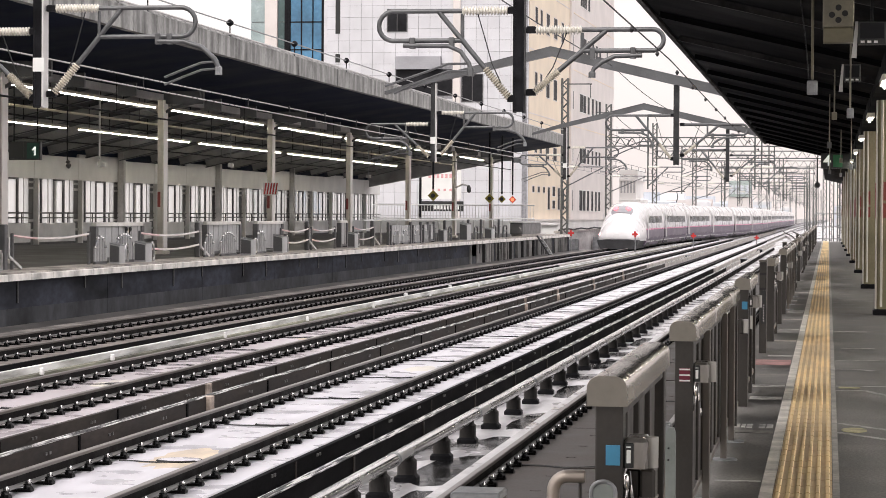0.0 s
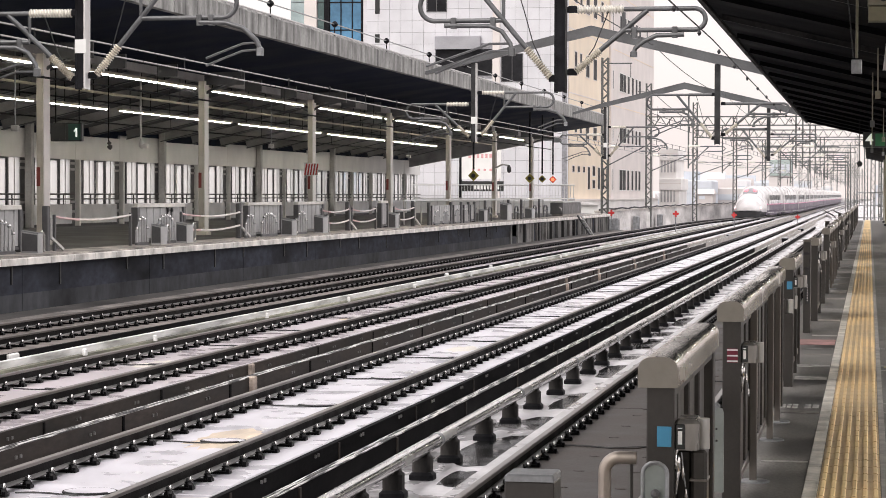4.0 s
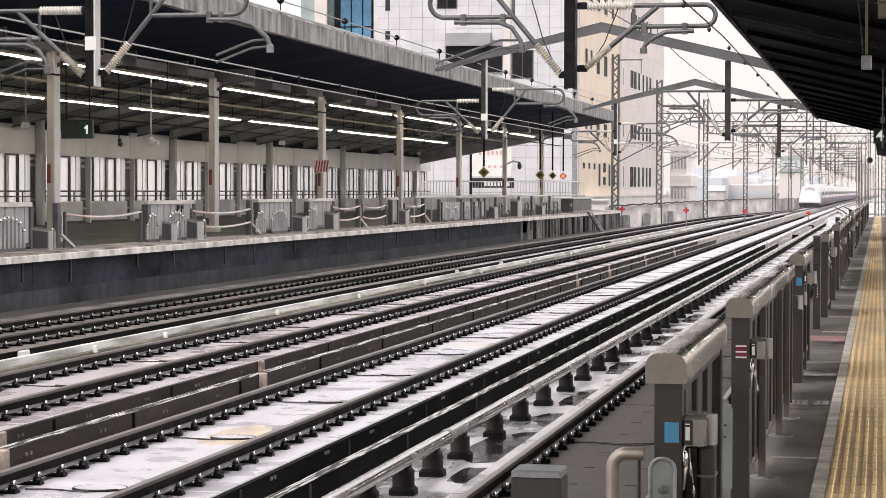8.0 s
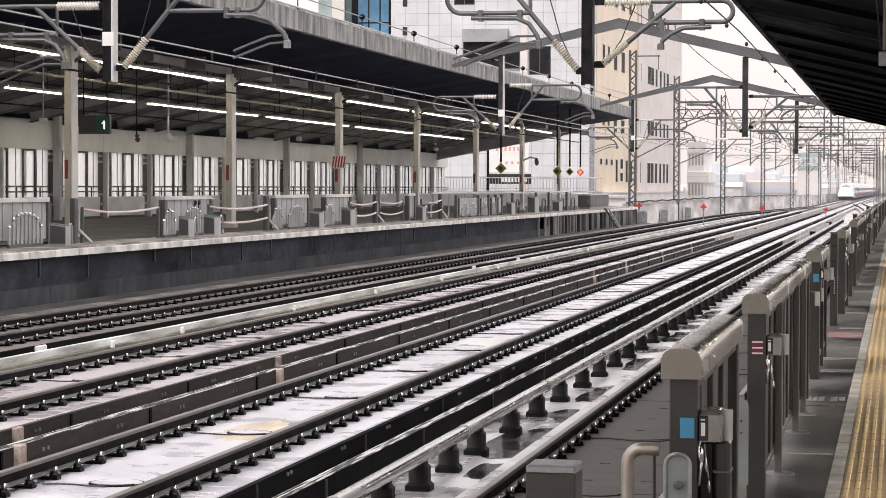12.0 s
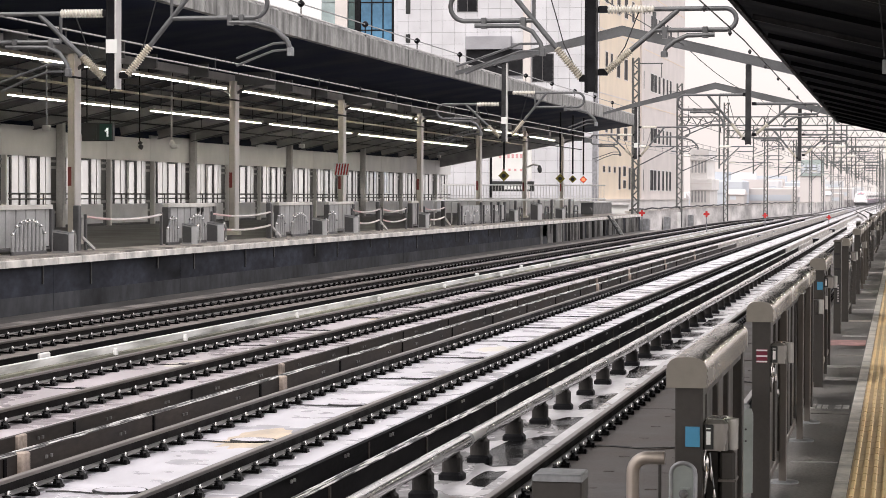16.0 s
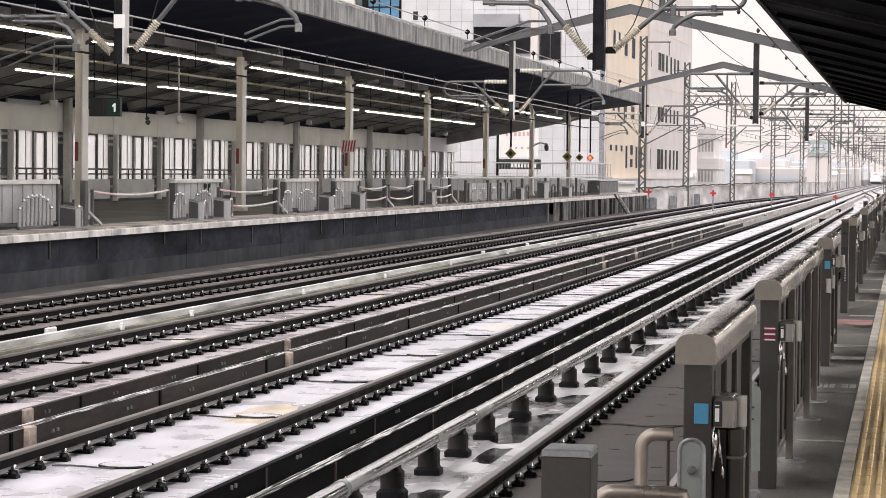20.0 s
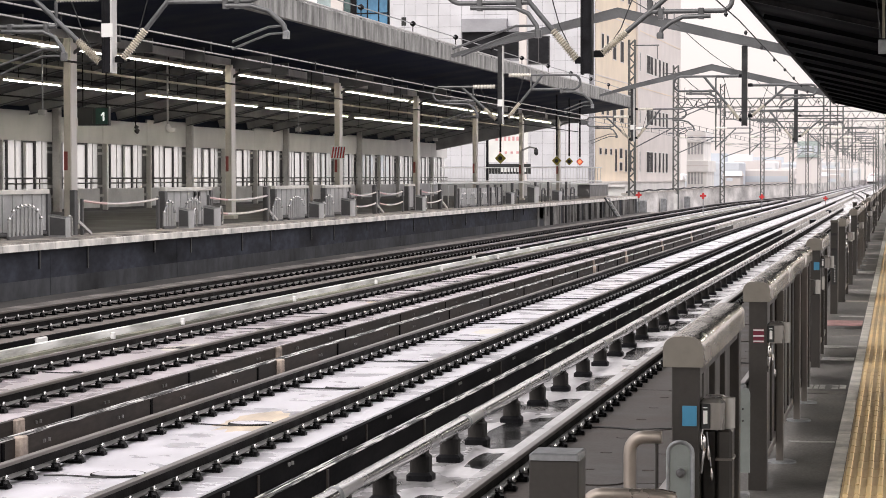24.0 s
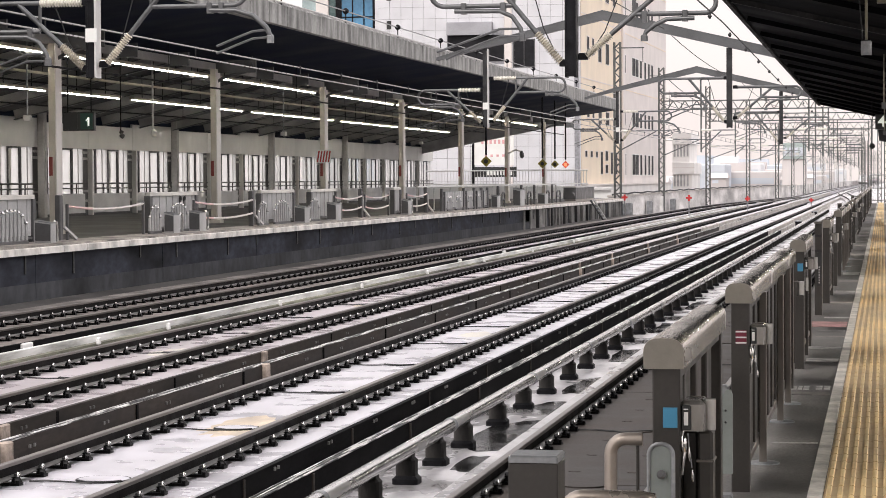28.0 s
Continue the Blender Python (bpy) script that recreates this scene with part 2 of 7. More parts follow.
LEDGED = mat("shade_dark_ledge_concrete", (0.075, 0.07, 0.066), 0.8, vary=0.35, scale=0.9, fine=10, stretch=(1, 0.4, 1))
WATER = mat("standing_water", (0.02, 0.02, 0.021), 0.15, vary=0.05, scale=2, fine=8, bump=0)
WALLD = mat("platform_wall_concrete", (0.038, 0.041, 0.052), 0.75, vary=0.38, scale=0.8, fine=5, stretch=(1, 0.5, 1.2), bump=0.05, spec=0.06, place=True)
PALE = mat("pale_concrete", (0.46, 0.43, 0.40), 0.75, vary=0.2, scale=0.8, fine=16, bump=0.05)
ASPHALT = mat("platform_asphalt", (0.155, 0.147, 0.139), 0.62, vary=0.42, scale=1.6, fine=60, bump=0.06, wet=0.12, stretch=(1, 0.7, 1), spec=0.25)
OPPFLOOR = mat("far_platform_floor", (0.07, 0.066, 0.065), 0.6, vary=0.25, scale=0.6, fine=20)
YELLOW = mat("tactile_tile_yellow", (0.90, 0.66, 0.34), 0.6, vary=0.14, stretch=(1, 0.12, 1), scale=3, fine=50, bump=0.05, rand=0.03, place=True)
WHITEEDGE = mat("worn_white_line", (0.62, 0.59, 0.54), 0.7, vary=0.22, scale=4, fine=40, rand=0.05, place=True)
FENCE = mat("bronze_anodised_metal", (0.044, 0.040, 0.036), 0.42, metal=0.2, vary=0.12, scale=3, fine=70, bump=0.01)
FENCECAP = mat("fence_cap_metal", (0.56, 0.525, 0.48), 0.22, metal=0.95, vary=0.1, scale=4, fine=60, stretch=(1, 0.2, 1), bump=0.01)
GALV = mat("galvanised_steel", (0.30, 0.31, 0.32), 0.45, metal=0.6, vary=0.2, scale=4, fine=60)
CREAM = mat("cream_painted_steel", (0.70, 0.67, 0.60), 0.5, vary=0.1, scale=1.5, fine=40, rand=0.04)
OLIVEC = mat("shaded_olive_cream_paint", (0.27, 0.235, 0.14), 0.5, vary=0.12, scale=1.5, fine=40)
CREAMSIDE = mat("aged_cream_paint", (0.46, 0.42, 0.33), 0.5, vary=0.12, scale=1.5, fine=40)
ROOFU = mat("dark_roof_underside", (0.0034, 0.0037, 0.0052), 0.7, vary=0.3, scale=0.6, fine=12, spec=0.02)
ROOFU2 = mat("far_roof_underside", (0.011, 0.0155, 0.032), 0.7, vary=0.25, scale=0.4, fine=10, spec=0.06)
FASCIA = mat("weathered_fascia", (0.30, 0.30, 0.29), 0.8, vary=0.35, scale=1.6, fine=18, stretch=(1, 1.6, 0.5))
BEAM = mat("grey_painted_girder", (0.105, 0.108, 0.113), 0.5, vary=0.15, scale=1.2, fine=30)
RIBG = mat("grey_roof_rib_paint", (0.36, 0.355, 0.35), 0.55, vary=0.15, scale=1.2, fine=30)
NOSEC = mat("pale_edge_stone", (0.78, 0.75, 0.71), 0.7, vary=0.22, scale=1.5, fine=16, bump=0.05, rand=0.05, place=True)
TANF = mat("tan_edge_paving", (0.42, 0.385, 0.345), 0.7, vary=0.4, scale=1.2, fine=18)
OLIVED = mat("olive_stained_duct", (0.20, 0.20, 0.155), 0.7, vary=0.4, scale=1.1, fine=9, stretch=(1, 0.35, 2.5), spec=0.2)
PIPEW = mat("streaked_white_pipe", (0.80, 0.80, 0.76), 0.5, vary=0.3, scale=1.3, fine=12, stretch=(1, 0.35, 3))
GROOVE = mat("shaded_tile_ground", (0.60, 0.435, 0.245), 0.65, vary=0.12, stretch=(1, 0.12, 1), scale=3, fine=50, rand=0.04, place=True)
MASTD = mat("dark_mast_steel", (0.014, 0.014, 0.016), 0.5, vary=0.25, scale=4, fine=40, spec=0.06)
LIGHTGREY = mat("pale_grey_paint", (0.58, 0.57, 0.56), 0.5, vary=0.08, scale=1.5, fine=40)
CERAMIC = mat("insulator_ceramic", (0.72, 0.69, 0.62), 0.25, vary=0.06, scale=6, fine=50, bump=0, coat=0.5)
CERAMT = mat("tan_insulator_ceramic", (0.50, 0.46, 0.38), 0.3, vary=0.12, scale=6, fine=50, bump=0, coat=0.3)
TILEW = mat("white_facade_tile", (0.66, 0.66, 0.69), 0.4, vary=0.05, scale=0.5, fine=8, rand=0.03, place=True)
JOINT = mat("facade_joint", (0.30, 0.30, 0.32), 0.8)
BEIGE = mat("cream_facade", (0.82, 0.71, 0.57), 0.8, vary=0.05, scale=0.3, fine=8)
PALEF = mat("pale_pink_facade", (0.74, 0.69, 0.665), 0.8, vary=0.05, scale=0.3, fine=8)
DARKGLASS = mat("dark_window_glass", (0.026, 0.026, 0.029), 0.5, vary=0.2, scale=0.6, fine=4, bump=0, spec=0.06)
BLUEGLASS = mat("blue_curtain_glass", (0.09, 0.24, 0.40), 0.15, vary=0.2, scale=0.15, fine=2, bump=0)
TUBE = glow("fluorescent_tube", (1.0, 0.94, 0.80), 22.0)
NEARTUBE = glow("platform_fill_tube", (1.0, 0.95, 0.86), 42.0)
TRAINW = mat("white_train_paint", (0.66, 0.645, 0.65), 0.3, vary=0.03, scale=0.6, fine=20, bump=0, coat=0.4)
TRAINB = mat("mauve_train_paint", (0.17, 0.14, 0.18), 0.5, vary=0.12, scale=0.6, fine=20, bump=0, spec=0.25, stretch=(1, 0.3, 2))
TRAINP = mat("pink_train_stripe", (0.62, 0.14, 0.30), 0.35, vary=0.05, scale=1, fine=20, bump=0)
BELLOW = mat("grey_gangway_rubber", (0.30, 0.29, 0.30), 0.6, vary=0.1, scale=2, fine=20)
UNDER = mat("train_underframe", (0.035, 0.035, 0.038), 0.7, vary=0.3, scale=1.5, fine=20)
TAIL = glow("red_tail_lamp", (1.0, 0.10, 0.12), 3.0)
NOSEGLOW = glow("pink_nose_glow", (1.0, 0.35, 0.38), 4.0)
REDGLOW = glow("red_marker_lamp", (0.42, 0.025, 0.025), 0.16)
GROUND = mat("far_ground", (0.16, 0.15, 0.145), 0.9, vary=0.2, scale=0.02, fine=0.6)

# ---- the line's plan ----
EDGE, FENCE_X = -0.84, -0.609          # near platform edge and its fence
OPP = -18.0                           # far platform edge
RAIL_Z = -1.12


def drift(y):
    """The line bends gently beyond the station."""
    u = max(0.0, y - 430)
    return u * 0.0045 + u * u * 4e-6


def loop(y):
    """How far the far loop track has come over towards the main line."""
    s = min(1.0, max(0.0, (y - 195) / 125))
    return 4.55 * s * s * (3 - 2 * s)


def wall_in(y):
    """How far the parapet follows the loop track inwards."""
    s = min(1.0, max(0.0, (y - 225) / 190))
    return 4.32 * s * s * (3 - 2 * s) - 0.08


def centre(k, y):
    base = (-2.6, -7.06, -10.52, -15.09)[k]
    if k == 3:
        base += loop(y)
    if k == 0:
        base -= 4.46 * (lambda s: s * s * (3 - 2 * s))(min(1.0, max(0.0, (y - 230) / 200)))
    return base + drift(y)


TOP = (-1.13, -1.17, -1.02, -1.05)    # rail heads of the four tracks
YS = [5] + list(range(30, 200, 10)) + list(range(200, 600, 12)) + list(range(600, 1500, 60))

# ground: one sheet out to the horizon
solo("ground", Mesh().box(-2500, 2500, -300, 3500, -9.2, -9.0), GROUND, "grey built-up ground below the viaduct", "ground", kind="structure")
m = Mesh()
prof = [(-20.5, -2.6), (5, -2.6), (5, -1.67), (-20.5, -1.67)]
m.ribbon(prof, [(drift(y), y, 0) for y in [-40] + YS])
solo("trackbed", m, BED, "damp pale concrete viaduct deck under the tracks", "trackbed", kind="structure")

# slabs, rails and clips
HEADP = [(-0.036, -0.035), (0.036, -0.035), (0.036, -0.006), (0.028, 0), (-0.028, 0), (-0.036, -0.006)]
WEBP = [(-0.062, -0.150), (0.062, -0.150), (0.062, -0.138), (0.010, -0.120), (0.010, -0.045), (0.036, -0.035), (-0.036, -0.035), (-0.010, -0.045), (-0.010, -0.120), (-0.062, -0.138)]
clip = Mesh()
clip.box(-0.135, 0.135, -0.055, 0.055, -0.205, -0.178)
clip.prism([(0.055, -0.178), (0.13, -0.178), (0.1, -0.12), (0.055, -0.128)], -0.038, 0.038)
clip.prism([(-0.13, -0.178), (-0.055, -0.178), (-0.055, -0.128), (-0.1, -0.12)], -0.038, 0.038)
clip.bar((0.13, -0.09, -0.165), (0.06, 0.05, -0.12), 0.03, 0.03)
CLIP_ME = clip.data("rail_clip", CLIP)
BOLT_ME = Mesh().lathe((0.105, 0, -0.125), (0.105, 0, -0.082), [(0, 0.024), (0.5, 0.024), (0.8, 0.016), (1, 0.01)], 8).data("bolt", BOLT)
LEN = 4.45
tracks = []
WETEDGE = Mesh().box(-1.165, -0.80, 0.02, LEN - 0.02, -0.42, 0.004).data("wet_edge", WETE)
for k in range(4):
    z0 = TOP[k] - 0.205
    tr = thing("track", ("slab track beside the near platform, partly in shade", "slab track with wet white concrete slabs", "slab track with damp pinkish concrete slabs", "dark loop track beside the far platform")[k], "railway track", "tracks", "structure")
    tracks.append(tr)
    slab = Mesh()
    slab.block(-1.16, 1.16, 0.02, LEN - 0.02, -0.42, 0, 0.012)
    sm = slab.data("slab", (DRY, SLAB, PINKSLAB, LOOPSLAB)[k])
    # distance paleness put into the slab colour: loop from 74 m on
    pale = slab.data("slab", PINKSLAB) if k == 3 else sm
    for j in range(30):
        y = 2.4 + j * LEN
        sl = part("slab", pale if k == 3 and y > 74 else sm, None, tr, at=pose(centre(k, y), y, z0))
        if k == 0:
            part("wet_edge", WETEDGE, None, sl)
    far = Mesh()
    far.ribbon([(-1.16, -0.42), (1.16, -0.42), (1.16, 0), (-1.16, 0)], [(centre(k, y), y, z0) for y in [2.4 + 30 * LEN] + [q for q in YS if q > 140]])
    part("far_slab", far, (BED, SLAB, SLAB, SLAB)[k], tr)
    stop = Mesh().lathe((0, 0, -0.25), (0, 0, 0.012), [(0, 0.24), (1, 0.24)], 20)
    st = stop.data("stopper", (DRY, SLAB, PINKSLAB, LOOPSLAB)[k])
    ringm = Mesh().tube([(0.25 * math.cos(q * math.pi / 12), 0.25 * math.sin(q * math.pi / 12), 0.004) for q in range(25)], 0.009, 5).data("stopper_joint", SIDE)
    for j in range(31):
        y = 2.4 + j * LEN
        sp_ = part("stopper", st, None, tr, at=pose(centre(k, y), y, z0))
        if 2 < j < 22 and k in (1, 2):
            part("joint_ring", ringm, None, sp_)
    for side in (-1, 1):
        line = [(centre(k, y) + side * 0.753, y, TOP[k]) for y in YS]
        rl = part("rail", Mesh().ribbon(WEBP, line), RAILM, tr, "steel rail with dark rusty web")
        part("rail_head", Mesh().ribbon(HEADP, line), RAILTOP, rl, "dull brown running surface")
        # paler strip paints in the sky light that the foot catches
        part("rail_foot", Mesh().ribbon([(0.013, -0.118), (0.066, -0.137), (0.066, -0.145), (0.013, -0.126)], line), FOOTM, rl, "sloping rail foot, paler for the sky light on it")
        n = 0
        y = 4.0 + (0, 0.2, 0.4, 0.1)[k] + 0.1 * side
        rest, restb = Mesh(), Mesh()
        while y < 240:
            c = centre(k, y) + side * 0.753
            if 17 < y < 62:
                o = part("clip", CLIP_ME, None, rl, at=pose(c, y, TOP[k]))
                if y < 46:
                    part("bolt", BOLT_ME, None, rl, at=pose(c, y, TOP[k]))
            elif y >= 62:
                rest.box(c - 0.13, c + 0.13, y - 0.05, y + 0.05, TOP[k] - 0.205, TOP[k] - 0.17)
                rest.box(c + 0.05, c + 0.12, y - 0.035, y + 0.035, TOP[k] - 0.17, TOP[k] - 0.11)
            y += 0.625
        tagged(part("far_clips", rest, CLIP, rl, "rows of distant rail clips"), kind="stuff")

# low walls and dark slab sides between the tracks
def kerb(x, z0, z1, w, name, label, m2=SIDE, y0=3, y1=420, k=None):
    mm = Mesh()
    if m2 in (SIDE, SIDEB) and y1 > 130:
        # past 120 m a pale copy paints distance haze onto the dark faces
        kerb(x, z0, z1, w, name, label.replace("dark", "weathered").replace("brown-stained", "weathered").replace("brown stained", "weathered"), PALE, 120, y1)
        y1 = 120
    mm.ribbon([(-w / 2, z0), (w / 2, z0), (w / 2, z1), (-w / 2, z1)], [(x + (drift(y)), y, 0) for y in [y0] + [q for q in YS if y0 < q < y1] + [y1]])
    return solo(name, mm, m2, label, "kerb", "track kerbs", "structure")
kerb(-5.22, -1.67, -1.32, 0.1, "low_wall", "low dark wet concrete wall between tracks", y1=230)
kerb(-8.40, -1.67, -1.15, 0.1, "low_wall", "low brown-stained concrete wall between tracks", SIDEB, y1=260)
kerb(-8.362, -1.15, -1.139, 0.022, "wall_top", "broken lime crust with painted wet gleam on the low wall", LIME, y1=260)
kerb(-8.40, -1.15, -1.138, 0.028, "wall_top", "broken lime crust with painted wet gleam on the low wall", LIME, y1=260)
kerb(-8.44, -1.15, -1.136, 0.02, "wall_top", "broken lime crust with painted wet gleam on the low wall", LIME, y1=260)
kerb(-9.285, -1.62, -1.60, 0.04, "lime_line", "white line of lime and painted wet gleam at the slab", LIME, y1=200)
kerb(-8.60, -1.30, -1.285, 0.04, "lime_line", "white line of lime and painted wet gleam at the low wall", LIME, y1=200)
kerb(-5.185, -1.32, -1.309, 0.022, "wall_top", "broken lime crust with painted wet gleam on the low wall", LIME, y1=230)
kerb(-5.222, -1.32, -1.308, 0.024, "wall_top", "broken lime crust with painted wet gleam on the low wall", LIME, y1=230)
kerb(-5.26, -1.32, -1.306, 0.02, "wall_top", "broken lime crust with painted wet gleam on the low wall", LIME, y1=230)
kerb(-5.80, -1.64, -1.60, 0.05, "lime_line", "white line of lime and painted wet gleam at the slab", LIME, y1=200)
for x_, z0_, z1_, m_ in ((-5.16, -1.66, -1.33, SIDEB), (-8.34, -1.39, -1.16, SIDE), (-9.295, -1.63, -1.25, SIDE), (-5.825, -1.63, -1.40, SIDEB)):
    jw = thing("wall_joints", "upright joints in the low trackside wall", "wall joint", "wall joints", "structure")
    for q in range(22):
        part("joint", Mesh().box(x_ - 0.012, x_ + 0.006, 16.1 + q * 4.45, 16.16 + q * 4.45, z0_, z1_), m_, jw)
# thin skins colour the slabs' sides far darker than their tops
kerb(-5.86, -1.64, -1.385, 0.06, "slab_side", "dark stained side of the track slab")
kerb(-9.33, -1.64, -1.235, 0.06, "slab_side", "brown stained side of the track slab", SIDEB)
for x_, z_ in ((-9.298, -1.34), (-8.348, -1.27), (-5.828, -1.45)):
    fx_ = Mesh()
    for q in range(40):
        for dy in (0, 0.13):
            fx_.box(x_ - 0.012, x_ + 0.016, 17.2 + q * 2.225 + dy, 17.24 + q * 2.225 + dy, z_, z_ + 0.035)
    solo("fixing_bolts", fx_, FOOTM, "pairs of small bolt heads along the trackside wall", "bolts", "wall bolts", "structure")
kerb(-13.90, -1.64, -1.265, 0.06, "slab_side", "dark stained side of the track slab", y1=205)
kerb(-12.28, -1.155, -1.05, 0.10, "cable_duct", "long white cable pipe beside the rails", PIPEW, y1=210)
kerb(-12.22, -1.67, -1.155, 0.22, "duct_base", "stained olive concrete duct under the cable pipe", OLIVED, y1=210)
kerb(-12.085, -1.25, -1.205, 0.05, "cable_duct", "thin pale lip along the cable duct", PIPEW, y1=210)

# pipe on posts beside the near track
pp = thing("railing_pipe", "shiny steel pipe on short iron posts along the track", "pipe")
yy = 12.9
tb = Mesh().tube([(-4.69, 0, -1.335), (-4.69, 5.97, -1.335)], 0.078, 20)
tb.smooth = True
TUBE_ME, COLLAR_ME = tb.data("pipe", STEEL), Mesh().tube([(-4.69, -0.05, -1.335), (-4.69, 0.05, -1.335)], 0.084, 18).data("joint_collar", GALV)
while yy < 205:
    part("pipe", TUBE_ME, None, pp, at=pose(0, yy, 0))
    part("joint_collar", COLLAR_ME, None, pp, at=pose(0, yy, 0))
    yy += 6.0
pm = Mesh().block(-0.1, 0.1, -0.1, 0.1, -1.62, -1.40, 0.03).data("post", IRON)
bm9 = Mesh().block(-0.13, 0.13, -0.13, 0.13, -1.67, -1.585, 0.03).data("post_base", MASTD)
saddle = Mesh().block(-0.07, 0.07, -0.08, 0.08, -1.41, -1.36, 0.01).data("saddle", IRON)
for j, y in enumerate([13.2, 15.2, 17.2, 19.2, 20.88, 22.55, 24.08, 25.72, 28.1, 30.19, 32.33, 34.7] + [36.75 + 2.05 * q for q in range(82)]):
    part("post", pm, None, pp, at=pose(-4.69, y, 0))
    if j < 30:
        part("post_base", bm9, None, pp, at=pose(-4.69, y, 0))
        part("saddle", saddle, None, pp, at=pose(-4.69, y, 0))

# ---- platforms ----
m = Mesh().box(EDGE + 0.0, 9, -14, 127, -0.35, 0)
solo("platform_near", m, ASPHALT, "worn grey asphalt station platform", "platform", kind="structure")
solo("platform_near_wall", Mesh().box(EDGE + 0.25, 9, -14, 127, -1.67, -0.35), WALLD, "concrete wall under the near platform", "wall", kind="structure")
solo("platform_far", Mesh().box(-33.0, OPP - 0.36, 20, 163, -0.25, 0), OPPFLOOR, "dark floor of the opposite platform", "platform", kind="structure")
nos = thing("platform_nosing", "pale concrete edge stones of the opposite platform", "platform edge", kind="structure")
st = Mesh().block(-0.35, 0, 0.006, 1.494, -0.19, -0.035, 0.02).data("edge_stone", NOSEC)
solo("edge_paving", Mesh().box(-19.3, OPP - 0.04, 20, 163, -0.035, 0.004), TANF, "tan paving strip along the opposite platform edge", "paving", kind="structure")
for j in range(95):
    part("edge_stone", st, None, nos, at=pose(OPP, 20.5 + j * 1.5, 0))
pw = thing("platform_far_wall", "stained dark concrete wall below the opposite platform", "wall", kind="structure")
WALLL = mat("streaked_lit_lower_wall", (0.062, 0.064, 0.070), 0.75, vary=0.28, scale=0.8, fine=5, stretch=(1, 0.7, 0.6), bump=0.05, spec=0.06, place=True)
# dark upper panels paint the overhang's shadow, paler lower ones the open light
for j in range(11):
    part("wall_panel", Mesh().box(-0.4, 0, 0.012, 8.988, -0.82, -0.2), WALLD, pw, at=pose(OPP - 0.12, 20.5 + j * 9, 0))
    part("lower_panel", Mesh().box(-0.4, 0.006, 0.012, 8.988, -1.67, -0.82), WALLL, pw, "streaked grey lower course, paler than the painted overhang shadow", at=pose(OPP - 0.12, 20.5 + j * 9, 0))
WALLE = mat("bleached_wall_concrete", (0.20, 0.195, 0.19), 0.8, vary=0.35, scale=0.9, fine=10, stretch=(1, 1, 0.5), rand=0.2, spec=0.1)
for j in range(20):
    y = 116.5 + j * 2.3
    part("wall_panel", Mesh().box(OPP - 0.52, OPP - 0.12, y + 0.3, y + 2.3, -1.67, -0.2), WALLE if j % 4 != 3 else WALLD, pw)
    part("wall_pier", Mesh().block(OPP - 0.5, OPP - 0.03, y, y + 0.3, -1.67, -0.2, 0.02), WALLE, pw, "pale pier of the wall")
    # the shade of openings is drawn as flat black panels
    if j > 9 and j % 2:
        part("dark_opening", Mesh().box(OPP - 0.125, OPP - 0.11, y + 0.6, y + 1.7, -1.45, -0.35), MASTD, pw)
# the ledge's shading is split into a dark strip and a pale lip
solo("far_ledge", Mesh().box(OPP - 0.1, -16.35, 20, 165, -1.67, -1.2), LEDGED, "dark concrete ledge at the wall foot, its shading painted in", "ledge", kind="structure")
solo("far_ledge_lip", Mesh().block(-17.15, -16.33, 20, 165, -1.2, -1.185, 0.004), LEDGE, "pale lip painting the ledge's lighter side by the loop track", "ledge", kind="structure")

FENCEGREY = mat("grey_edge_paint", (0.34, 0.32, 0.30), 0.7, vary=0.2, scale=5, fine=40)
# tactile strip on the near platform
tact = thing("tactile_strip", "yellow ribbed tactile paving strip with worn white border", "tactile paving", kind="structure")
tile = Mesh().box(-0.243, 0.046, 0.003, 0.297, 0, 0.006)
for q in range(6):
    x = -0.222 + q * 0.049
    tile.prism([(x - 0.012, 0.006), (x + 0.012, 0.006), (x + 0.007, 0.012), (x - 0.007, 0.012)], 0.008, 0.292)
tm = tile.data("tile", GROOVE)
# groove shade painted as a darker yellow between the lighter ridges
tm.materials.append(YELLOW)
for pg in tm.polygons:
    if pg.center.z > 0.0065:
        pg.material_index = 1
bm_ = Mesh().block(-0.312, -0.246, 0.004, 0.596, 0, 0.005, 0.002).data("border_stone", WHITEEDGE)
for j in range(300):
    part("tile", tm, None, tact, at=pose(0, 4 + j * 0.3, 0))
rest = Mesh()
for j in range(110):
    rest.box(-0.243, 0.046, 94 + j * 0.3 + 0.003, 94 + j * 0.3 + 0.297, 0, 0.008)
tagged(part("far_tiles", rest, YELLOW, tact, "distant yellow tiles"), kind="stuff")
for j in range(90):
    part("border_stone", bm_, None, tact, at=pose(0, 4 + j * 0.6, 0))
rest = Mesh()
for j in range(90, 205):
    rest.box(-0.312, -0.246, 4.004 + j * 0.6, 4.596 + j * 0.6, 0, 0.005)
tagged(part("far_border", rest, WHITEEDGE, tact, "distant border stones"), kind="stuff")
part("edge_strip", Mesh().block(0.049, 0.083, 4, 127, 0, 0.004, 0.001), FENCEGREY, tact, "thin grey edge strip")

# sky light put into the paint: flange near white, web a duller beige
FLANGEW = mat("sky_lit_flange_paint", (0.87, 0.83, 0.79), 0.45, vary=0.06, scale=1.2, fine=30)
PILA = mat("shade_side_beige_paint", (0.60, 0.56, 0.49), 0.5, vary=0.1, scale=1.5, fine=30)
